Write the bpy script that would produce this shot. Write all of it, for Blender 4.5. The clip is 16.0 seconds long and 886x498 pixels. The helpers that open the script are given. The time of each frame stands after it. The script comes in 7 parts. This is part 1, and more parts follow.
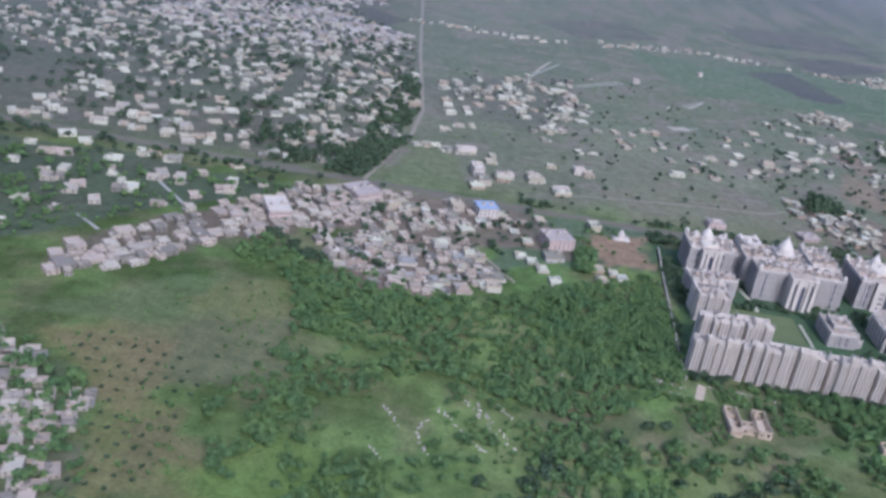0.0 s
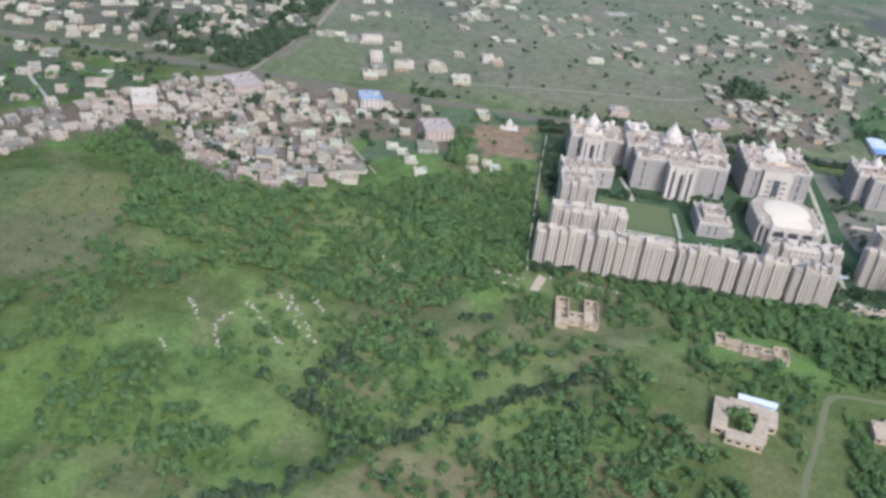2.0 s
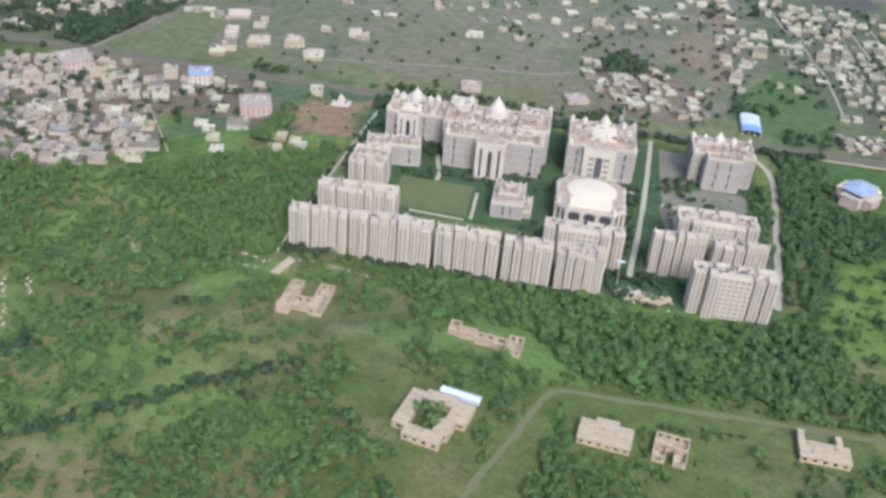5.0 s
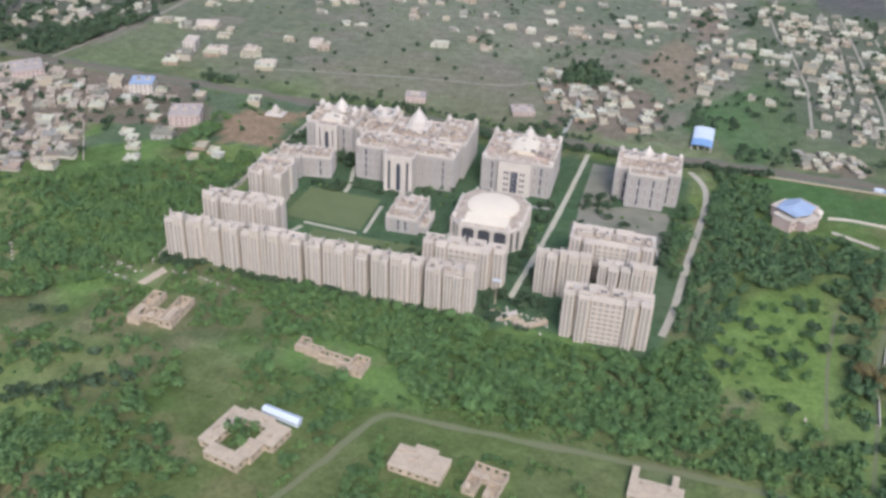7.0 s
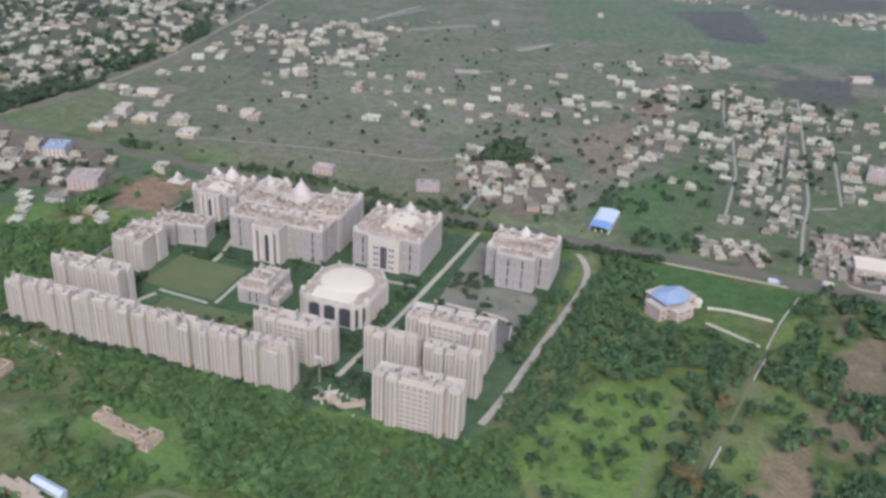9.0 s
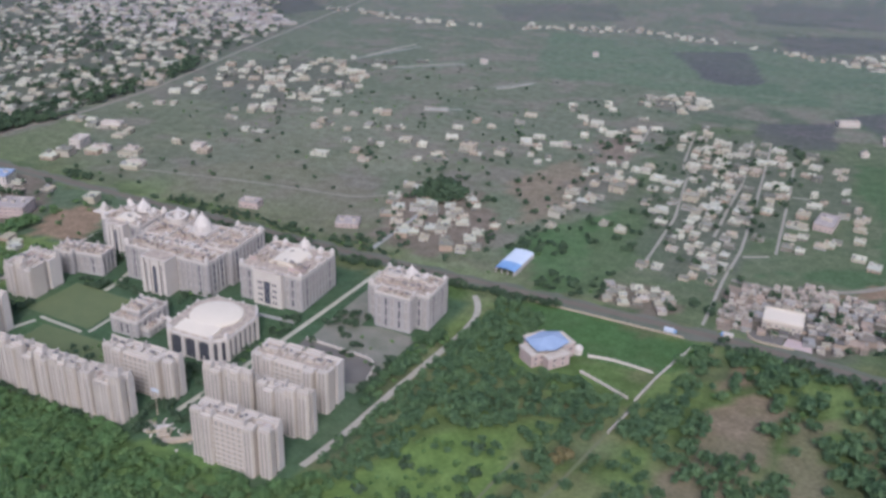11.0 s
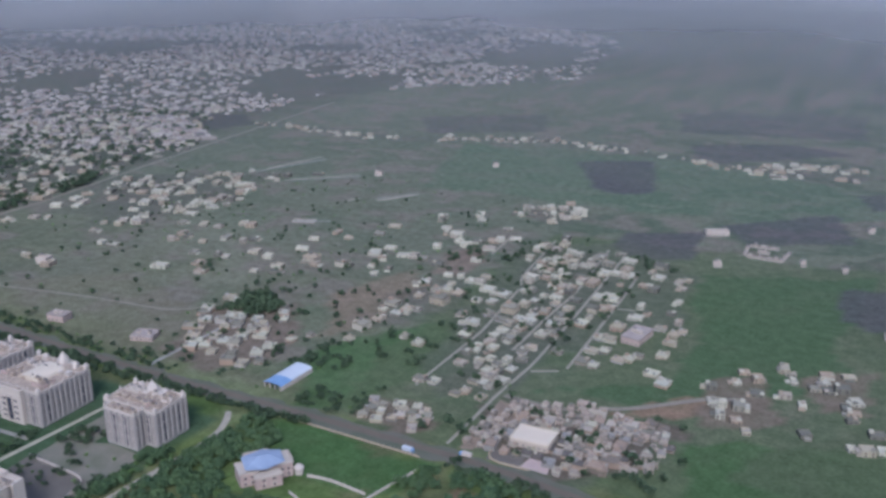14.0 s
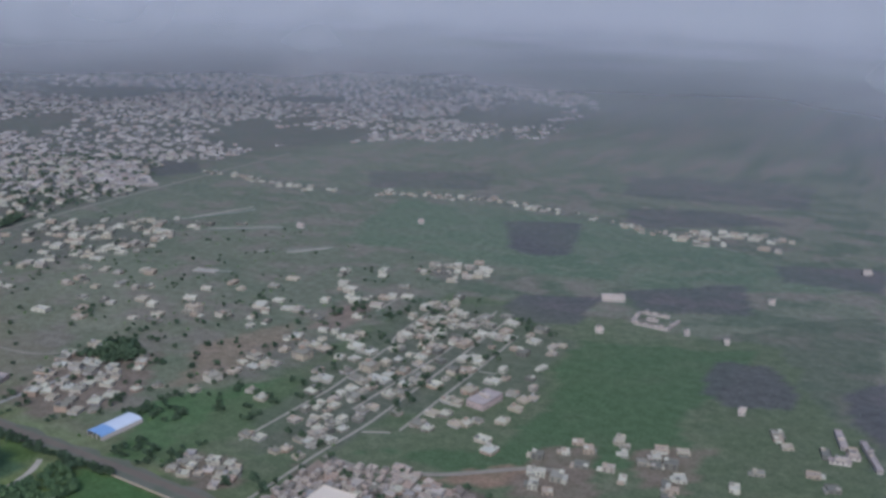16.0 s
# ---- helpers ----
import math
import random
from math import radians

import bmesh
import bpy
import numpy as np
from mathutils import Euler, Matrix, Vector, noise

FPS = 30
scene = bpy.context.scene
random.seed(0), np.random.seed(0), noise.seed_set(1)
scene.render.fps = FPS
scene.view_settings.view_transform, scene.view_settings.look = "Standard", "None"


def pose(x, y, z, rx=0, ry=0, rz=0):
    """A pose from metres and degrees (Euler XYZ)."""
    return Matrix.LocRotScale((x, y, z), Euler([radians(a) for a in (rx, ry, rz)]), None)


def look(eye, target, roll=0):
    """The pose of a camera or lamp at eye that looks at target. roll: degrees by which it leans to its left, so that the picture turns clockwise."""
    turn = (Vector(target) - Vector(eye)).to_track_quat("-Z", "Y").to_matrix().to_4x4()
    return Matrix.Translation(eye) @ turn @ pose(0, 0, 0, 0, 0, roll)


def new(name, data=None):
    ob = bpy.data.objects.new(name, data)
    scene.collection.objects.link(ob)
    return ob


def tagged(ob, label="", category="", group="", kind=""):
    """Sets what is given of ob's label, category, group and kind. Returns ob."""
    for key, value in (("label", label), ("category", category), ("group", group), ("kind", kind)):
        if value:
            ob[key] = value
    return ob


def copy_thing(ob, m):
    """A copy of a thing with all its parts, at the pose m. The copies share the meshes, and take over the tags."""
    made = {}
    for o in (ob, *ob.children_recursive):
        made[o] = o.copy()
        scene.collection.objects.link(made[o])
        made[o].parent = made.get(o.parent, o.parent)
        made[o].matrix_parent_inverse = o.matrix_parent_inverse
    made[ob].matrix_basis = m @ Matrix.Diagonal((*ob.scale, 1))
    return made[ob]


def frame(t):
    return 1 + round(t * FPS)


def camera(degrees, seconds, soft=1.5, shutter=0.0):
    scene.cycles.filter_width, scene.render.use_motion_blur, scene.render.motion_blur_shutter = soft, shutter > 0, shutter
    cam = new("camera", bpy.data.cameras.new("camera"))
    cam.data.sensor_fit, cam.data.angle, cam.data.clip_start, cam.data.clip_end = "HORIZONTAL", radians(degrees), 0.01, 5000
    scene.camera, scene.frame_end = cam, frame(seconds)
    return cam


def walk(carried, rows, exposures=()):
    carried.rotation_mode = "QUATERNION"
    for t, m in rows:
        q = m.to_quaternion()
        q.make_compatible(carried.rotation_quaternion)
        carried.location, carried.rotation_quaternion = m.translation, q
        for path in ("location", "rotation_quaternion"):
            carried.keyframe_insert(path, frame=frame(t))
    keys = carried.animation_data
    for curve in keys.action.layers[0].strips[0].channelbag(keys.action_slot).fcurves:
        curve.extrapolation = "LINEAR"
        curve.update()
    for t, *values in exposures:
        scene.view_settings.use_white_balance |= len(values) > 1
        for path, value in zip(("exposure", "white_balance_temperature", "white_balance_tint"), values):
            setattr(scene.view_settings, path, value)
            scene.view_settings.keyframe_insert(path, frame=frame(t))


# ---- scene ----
cam = camera(49.2, 16.0, soft=3.1)
PATH = [
    (0, (-1.24, -0.02, 174.91), (0.41, 91.00, 133.52), 9.21),
    (0.5, (17.06, 2.77, 175.20), (18.64, 93.34, 132.86), 9.02),
    (1, (35.37, 5.84, 175.44), (38.64, 96.26, 132.84), 10.23),
    (1.5, (53.67, 9.22, 175.61), (55.16, 97.29, 128.27), 9.24),
    (2, (71.95, 12.89, 175.74), (70.91, 98.99, 124.89), 7.72),
    (2.5, (90.19, 16.85, 175.82), (88.36, 102.87, 124.85), 7.50),
    (3, (108.38, 21.12, 175.87), (105.94, 107.09, 124.84), 6.65),
    (3.5, (126.50, 25.68, 175.87), (123.94, 111.55, 124.69), 6.45),
    (4, (144.56, 30.53, 175.85), (140.78, 115.89, 123.88), 6.18),
    (6.5, (233.49, 59.13, 175.46), (216.62, 142.06, 122.18), 3.44),
    (7, (250.97, 65.69, 175.36), (231.83, 148.56, 122.76), 2.80),
    (7.5, (268.35, 72.52, 175.26), (246.55, 155.70, 124.22), 2.51),
    (8, (285.63, 79.61, 175.17), (262.56, 163.61, 126.07), 2.77),
    (10.5, (370.60, 118.77, 175.05), (335.70, 201.49, 131.00), 1.76),
    (11, (387.35, 127.29, 175.13), (350.96, 209.84, 131.99), 1.73),
    (11.5, (404.05, 136.02, 175.25), (367.16, 219.35, 134.08), 2.06),
    (12, (420.69, 144.94, 175.41), (381.77, 228.54, 136.74), 1.56),
    (12.5, (437.31, 154.05, 175.64), (395.91, 237.20, 138.60), 0.79),
    (13, (453.91, 163.34, 175.92), (411.61, 246.67, 140.33), 0.58),
    (13.5, (470.51, 172.79, 176.27), (427.37, 256.76, 143.27), 1.09),
    (14, (487.12, 182.40, 176.69), (443.48, 266.12, 143.73), 0.10),
    (14.5, (503.77, 192.14, 177.18), (458.13, 274.90, 144.50), -0.87),
    (15, (520.47, 202.01, 177.76), (474.22, 285.26, 147.25), 0.01),
    (15.5, (537.24, 212.00, 178.42), (490.50, 295.64, 149.79), 0.96),
    (16, (554.12, 222.08, 179.17), (506.93, 305.75, 151.38), 1.71),
]
walk(cam, [(t, look(eye, target, roll)) for t, eye, target, roll in PATH],
     [(0.0, 0.86, 4980, 17), (1.1, 0.96, 5060, 16), (2.0, 1.10, 5370, 9), (3.5, 1.14, 5500, 8), (7.0, 1.02, 5540, 11), (8.0, 0.91, 5490, 12), (10.5, 0.74, 5340, 15), (12.0, 0.66, 5180, 16), (13.5, 0.44, 5060, 16), (14.8, 0.43, 5040, 15), (16.0, 0.27, 5110, 14)])

# ---- world and light: a hazy, overcast afternoon ----
world = bpy.data.worlds.new("sky")
scene.world = world
world.use_nodes = True
wn = world.node_tree
bg = wn.nodes["Background"]
sky = wn.nodes.new("ShaderNodeTexSky")
sky.sky_type, sky.sun_disc = "NISHITA", False
sky.sun_elevation, sky.sun_rotation = radians(42), radians(157)
sky.dust_density, sky.air_density = 4.0, 1.2
wn.links.new(sky.outputs["Color"], bg.inputs["Color"])
bg.inputs["Strength"].default_value = 0.15
sun_data = bpy.data.lights.new("sun", "SUN")
sun_data.energy, sun_data.angle, sun_data.color = 1.4, radians(18), (1.0, 0.94, 0.87)
sun = new("sun", sun_data)
sun.matrix_world = look((62, -144, 140), (0, 0, 0))

# ---- materials ----


def shade(name, colour, rough=0.85, vary=0.18, size=3.0, bump=0.0, grain=0.4, metal=0.0, per="", second=None, amount=0.5):
    """A surface: one colour, stained at a large and a small scale, in metres; per: 'object' or 'island' shifts it piece by piece."""
    m = bpy.data.materials.new(name)
    m.use_nodes = True
    nt = m.node_tree
    n, l = nt.nodes, nt.links
    b = n["Principled BSDF"]
    b.inputs["Roughness"].default_value, b.inputs["Metallic"].default_value = rough, metal
    b.inputs["Specular IOR Level"].default_value = 0.3
    co = n.new("ShaderNodeTexCoord")
    big, small = n.new("ShaderNodeTexNoise"), n.new("ShaderNodeTexNoise")
    big.inputs["Scale"].default_value, small.inputs["Scale"].default_value = 1 / size, 1 / grain
    big.inputs["Detail"].default_value, small.inputs["Detail"].default_value = 4, 3
    for t in (big, small):
        l.new(co.outputs["Object"], t.inputs["Vector"])
    two = second or tuple(c * (1 - 2.2 * vary) for c in colour)
    ramp = n.new("ShaderNodeValToRGB")
    ramp.color_ramp.elements[0].position, ramp.color_ramp.elements[1].position = 0.5 - 0.22, 0.5 + 0.18
    ramp.color_ramp.elements[0].color, ramp.color_ramp.elements[1].color = (*two, 1), (*colour, 1)
    mix = n.new("ShaderNodeMath")
    mix.operation = "MULTIPLY_ADD"
    l.new(small.outputs["Fac"], mix.inputs[0])
    mix.inputs[1].default_value = amount
    half = n.new("ShaderNodeMath")
    half.operation = "MULTIPLY"
    half.inputs[1].default_value = 1 - amount
    l.new(big.outputs["Fac"], half.inputs[0])
    l.new(half.outputs[0], mix.inputs[2])
    l.new(mix.outputs[0], ramp.inputs["Fac"])
    out = ramp.outputs["Color"]
    if per:
        src = n.new("ShaderNodeObjectInfo" if per == "object" else "ShaderNodeNewGeometry")
        hsv = n.new("ShaderNodeHueSaturation")
        rng = n.new("ShaderNodeMapRange")
        rng.inputs["To Min"].default_value, rng.inputs["To Max"].default_value = (0.78, 1.22) if per == "object" else (0.78, 1.18)
        l.new(src.outputs["Random" if per == "object" else "Random Per Island"], rng.inputs["Value"])
        l.new(rng.outputs["Result"], hsv.inputs["Value"])
        l.new(out, hsv.inputs["Color"])
        out = hsv.outputs["Color"]
    l.new(out, b.inputs["Base Color"])
    if bump:
        bp = n.new("ShaderNodeBump")
        bp.inputs["Strength"].default_value, bp.inputs["Distance"].default_value = bump, 0.1
        l.new(small.outputs["Fac"], bp.inputs["Height"])
        l.new(bp.outputs["Normal"], b.inputs["Normal"])
    return m


def palette(name, colours, per, rough=0.88):
    """Painted masonry whose colour goes house by house over a few paints, weathered at two scales."""
    m = shade(name, (0.7, 0.7, 0.7), rough, 0.12, 2.0)
    nt = m.node_tree
    n, l = nt.nodes, nt.links
    b = n["Principled BSDF"]
    src = n.new("ShaderNodeObjectInfo" if per == "object" else "ShaderNodeNewGeometry")
    ramp = n.new("ShaderNodeValToRGB")
    ramp.color_ramp.interpolation = "CONSTANT"
    els = ramp.color_ramp.elements
    while len(els) < len(colours):
        els.new(1.0)
    for i, c in enumerate(colours):
        els[i].position, els[i].color = i / len(colours), (*c, 1)
    l.new(src.outputs["Random" if per == "object" else "Random Per Island"], ramp.inputs["Fac"])
    mul = n.new("ShaderNodeMix")
    mul.data_type, mul.blend_type = "RGBA", "MULTIPLY"
    mul.inputs["Factor"].default_value = 1.0
    old = b.inputs["Base Color"].links[0].from_socket
    gain = n.new("ShaderNodeMix")
    gain.data_type, gain.blend_type = "RGBA", "MULTIPLY"
    gain.inputs["Factor"].default_value = 1.0
    gain.inputs["B"].default_value = (1.35, 1.35, 1.35, 1)
    l.new(old, gain.inputs["A"])
    l.new(gain.outputs["Result"], mul.inputs["A"])
    l.new(ramp.outputs["Color"], mul.inputs["B"])
    l.new(mul.outputs["Result"], b.inputs["Base Color"])
    return m


def leafy(m, share=0.15):
    """Lets some of the light through the leaves."""
    n, l = m.node_tree.nodes, m.node_tree.links
    b, thin, mix = n["Principled BSDF"], n.new("ShaderNodeBsdfTranslucent"), n.new("ShaderNodeMixShader")
    l.new(b.inputs["Base Color"].links[0].from_socket, thin.inputs["Color"])
    mix.inputs["Fac"].default_value = share
    l.new(b.outputs[0], mix.inputs[1])
    l.new(thin.outputs[0], mix.inputs[2])
    l.new(mix.outputs[0], n["Material Output"].inputs["Surface"])
    return m


CREAM = shade("cream_plaster", (0.400, 0.343, 0.278), 0.9, 0.08, 5.0)
WHITE = shade("white_paint", (0.436, 0.384, 0.326), 0.85, 0.07, 4.0)
STONE = shade("greyish_stone_paint", (0.312, 0.284, 0.262), 0.85, 0.12, 5.0)
SAND_ROOF = shade("sandy_roof", (0.410, 0.328, 0.250), 0.95, 0.3, 2.2)
ROOF = shade("roof_screed", (0.331, 0.281, 0.245), 0.95, 0.18, 3.0)
ROOF_PALE = shade("pale_roof", (0.430, 0.375, 0.312), 0.95, 0.10, 3.0)
DOME = shade("dome_membrane", (0.500, 0.428, 0.330), 0.9, 0.05, 6.0)
GLASS = shade("dark_window", (0.065, 0.065, 0.072), 0.25, 0.2, 2.0)
BLUE_GLASS = shade("blue_glazing", (0.060, 0.066, 0.085), 0.2, 0.2, 2.0)
RUIN = shade("raw_brickwork", (0.420, 0.330, 0.235), 0.95, 0.22, 2.5)
SLAB = shade("bare_concrete", (0.385, 0.308, 0.218), 0.95, 0.18, 2.0)
TANK = shade("tank_plastic", (0.160, 0.145, 0.135), 0.5, 0.1)
PALE_BLUE = shade("pale_blue_sheet_roof", (0.255, 0.305, 0.395), 0.5, 0.14, 2.0)
BLUE_TIN = shade("blue_sheet_roof", (0.173, 0.274, 0.432), 0.45, 0.12, 2.0)
WHITE_TIN = shade("white_sheet_roof", (0.432, 0.454, 0.482), 0.45, 0.06, 3.0)
PINK = shade("pink_wash", (0.390, 0.300, 0.262), 0.9, 0.12, 3.0)
ASPHALT = shade("asphalt", (0.128, 0.100, 0.070), 0.95, 0.25, 7.0, second=(0.082, 0.070, 0.054))
DIRT = shade("dirt_road", (0.216, 0.187, 0.144), 1.0, 0.18, 4.0)
VERGE = shade("dusty_verge", (0.118, 0.104, 0.082), 1.0, 0.2, 9.0, second=(0.060, 0.080, 0.045))
PALE_DIRT = shade("pale_dirt", (0.317, 0.281, 0.216), 1.0, 0.16, 3.0)
PAVING = shade("sandy_paving", (0.331, 0.302, 0.223), 1.0, 0.12, 3.0)
CONCRETE_ROAD = shade("concrete_road", (0.259, 0.245, 0.209), 0.95, 0.12, 5.0)
BARK = shade("bark", (0.16, 0.11, 0.08), 0.95, 0.2, 0.5)
LEAF = leafy(shade("leaves", (0.112, 0.178, 0.056), 0.85, 0.2, 2.0, per="object", second=(0.072, 0.130, 0.050)), 0.3)
LEAF_STUFF = leafy(shade("wood_leaves", (0.124, 0.182, 0.056), 0.85, 0.25, 7.0, grain=1.8, per="island", second=(0.070, 0.128, 0.054), amount=0.3), 0.3)
BUSH_LEAF = leafy(shade("bush_leaves", (0.140, 0.205, 0.060), 0.85, 0.25, 8.0, grain=1.6, per="island", second=(0.072, 0.132, 0.048), amount=0.3), 0.3)
# Darker leaf tone; on far trees hazy distance is put into the colour.
DARK_LEAF = leafy(shade("dark_leaves", (0.072, 0.102, 0.050), 0.85, 0.25, 6.0, grain=1.8, per="island", second=(0.040, 0.064, 0.034), amount=0.3), 0.25)
MID_LEAF = leafy(shade("grove_leaves", (0.104, 0.156, 0.062), 0.85, 0.25, 7.0, grain=1.8, per="island", second=(0.052, 0.092, 0.046), amount=0.3), 0.3)
OCHRE_LEAF = leafy(shade("dry_leaves", (0.200, 0.150, 0.060), 0.85, 0.2, 2.0, per="object", second=(0.110, 0.105, 0.048)), 0.3)
STREET = shade("colony_street", (0.270, 0.240, 0.185), 1.0, 0.16, 3.0)
HOSTEL_GLASS = shade("hostel_window", (0.285, 0.252, 0.222), 0.5, 0.2, 2.0)
TRACK = shade("grassy_track", (0.118, 0.108, 0.062), 1.0, 0.2, 7.0, second=(0.095, 0.118, 0.050))
HOUSE = palette("house_paint", [(0.389, 0.356, 0.280), (0.354, 0.304, 0.219), (0.328, 0.243, 0.173), (0.417, 0.381, 0.303), (0.240, 0.216, 0.166), (0.336, 0.312, 0.273), (0.177, 0.165, 0.137), (0.370, 0.322, 0.250)], "object")
# City paints greyed further: some distant haze is put into their colours.
HOUSE_CITY = palette("hazed_city_paint", [(0.406, 0.367, 0.321), (0.325, 0.288, 0.241), (0.335, 0.268, 0.221), (0.447, 0.406, 0.356), (0.222, 0.208, 0.186), (0.163, 0.154, 0.138), (0.365, 0.329, 0.285)], "island")
HOUSE_BRICK = palette("brick_town_paint", [(0.375, 0.330, 0.258), (0.278, 0.230, 0.178), (0.345, 0.290, 0.226), (0.190, 0.168, 0.136), (0.302, 0.262, 0.208), (0.362, 0.293, 0.230)], "island")
HOUSE_STUFF = palette("town_paint", [(0.424, 0.401, 0.305), (0.361, 0.320, 0.229), (0.325, 0.264, 0.190), (0.451, 0.429, 0.327), (0.244, 0.228, 0.175), (0.154, 0.146, 0.113), (0.388, 0.365, 0.281), (0.343, 0.301, 0.236)], "island")

# ---- mesh helpers ----


def box(bm, x0, x1, y0, y1, z0, z1):
    v = [bm.verts.new(p) for p in ((x0, y0, z0), (x1, y0, z0), (x1, y1, z0), (x0, y1, z0), (x0, y0, z1), (x1, y0, z1), (x1, y1, z1), (x0, y1, z1))]
    for q in ((3, 2, 1, 0), (4, 5, 6, 7), (0, 1, 5, 4), (1, 2, 6, 5), (2, 3, 7, 6), (3, 0, 4, 7)):
        bm.faces.new([v[i] for i in q])


def prism(bm, pts, z0, z1):
    lo, hi = [bm.verts.new((x, y, z0)) for x, y in pts], [bm.verts.new((x, y, z1)) for x, y in pts]
    bm.faces.new(hi)
    bm.faces.new(lo[::-1])
    for i in range(len(pts)):
        j = (i + 1) % len(pts)
        bm.faces.new((lo[i], lo[j], hi[j], hi[i]))


def lathe(bm, cx, cy, profile, seg=12, sx=1.0, sy=1.0):
    """Turns a profile of (radius, height) round the upright through cx, cy."""
    rings = []
    for r, z in profile:
        if r < 1e-4:
            rings.append([bm.verts.new((cx, cy, z))])
        else:
            rings.append([bm.verts.new((cx + r * sx * math.cos(math.tau * i / seg), cy + r * sy * math.sin(math.tau * i / seg), z)) for i in range(seg)])
    for a, b in zip(rings, rings[1:]):
        for i in range(seg):
            j = (i + 1) % seg
            if len(a) == 1:
                bm.faces.new((a[0], b[i], b[j])[::-1])
            elif len(b) == 1:
                bm.faces.new((a[i], a[j], b[0]))
            else:
                bm.faces.new((a[i], a[j], b[j], b[i]))
    if len(rings[0]) > 1:
        bm.faces.new(rings[0][::-1])
    if len(rings[-1]) > 1:
        bm.faces.new(rings[-1])


def parapet(bm, x0, x1, y0, y1, z, h=0.6, w=0.25):
    box(bm, x0, x1, y0, y0 + w, z, z + h)
    box(bm, x0, x1, y1 - w, y1, z, z + h)
    box(bm, x0, x0 + w, y0 + w, y1 - w, z, z + h)
    box(bm, x1 - w, x1, y0 + w, y1 - w, z, z + h)


def mesh_of(bm, name, material):
    me = bpy.data.meshes.new(name)
    bm.to_mesh(me)
    bm.free()
    me.materials.append(material)
    return me


def part(name, bm, material, parent, label=""):
    ob = new(name, mesh_of(bm, name, material))
    ob.parent = parent
    if label:
        ob["label"] = label
    return ob


def piece(name, me, parent, m):
    """A part that shares its mesh with others of its kind."""
    ob = new(name, me)
    ob.parent, ob.matrix_basis = parent, m
    return ob


def thing(name, x, y, label, category, group="", turn=0.0):
    ob = new(name)
    ob.empty_display_size = 0.5
    ob.matrix_basis = pose(x, y, 0, 0, 0, turn)
    return tagged(ob, label, category, group)


def raw_mesh(name, verts, faces, material):
    me = bpy.data.meshes.new(name)
    me.from_pydata(verts, [], faces)
    me.materials.append(material)
    return me


def inside(x, y, poly):
    """Which of the points x, y (arrays) lie in the polygon."""
    x, y = np.asarray(x, float), np.asarray(y, float)
    r = np.zeros(x.shape, bool)
    for (ax, ay), (bx, by) in zip(poly, poly[1:] + poly[:1]):
        if ay != by:
            r ^= ((ay > y) != (by > y)) & (x < (bx - ax) * (y - ay) / (by - ay) + ax)
    return r


def lattice(x, y, size, seed):
    """Smooth noise from 0 to 1 over the plan, with bumps of about that size."""
    u, v = np.asarray(x, float) / size, np.asarray(y, float) / size
    i, j = np.floor(u).astype(np.int64), np.floor(v).astype(np.int64)
    a, b = u - i, v - j
    a, b = a * a * (3 - 2 * a), b * b * (3 - 2 * b)

    def h(p, q):
        k = (p * 374761393 + q * 668265263 + seed * 982451653) & 0x7FFFFFFF
        k = ((k ^ (k >> 13)) * 1274126177) & 0x7FFFFFFF
        return ((k ^ (k >> 16)) & 0xFFFF) / 65535.0
    return (h(i, j) * (1 - a) + h(i + 1, j) * a) * (1 - b) + (h(i, j + 1) * (1 - a) + h(i + 1, j + 1) * a) * b


def fbm(x, y, size, seed):
    return (lattice(x, y, size, seed) * 4 + lattice(x, y, size / 2.1, seed + 1) * 2 + lattice(x, y, size / 4.3, seed + 2)) / 7


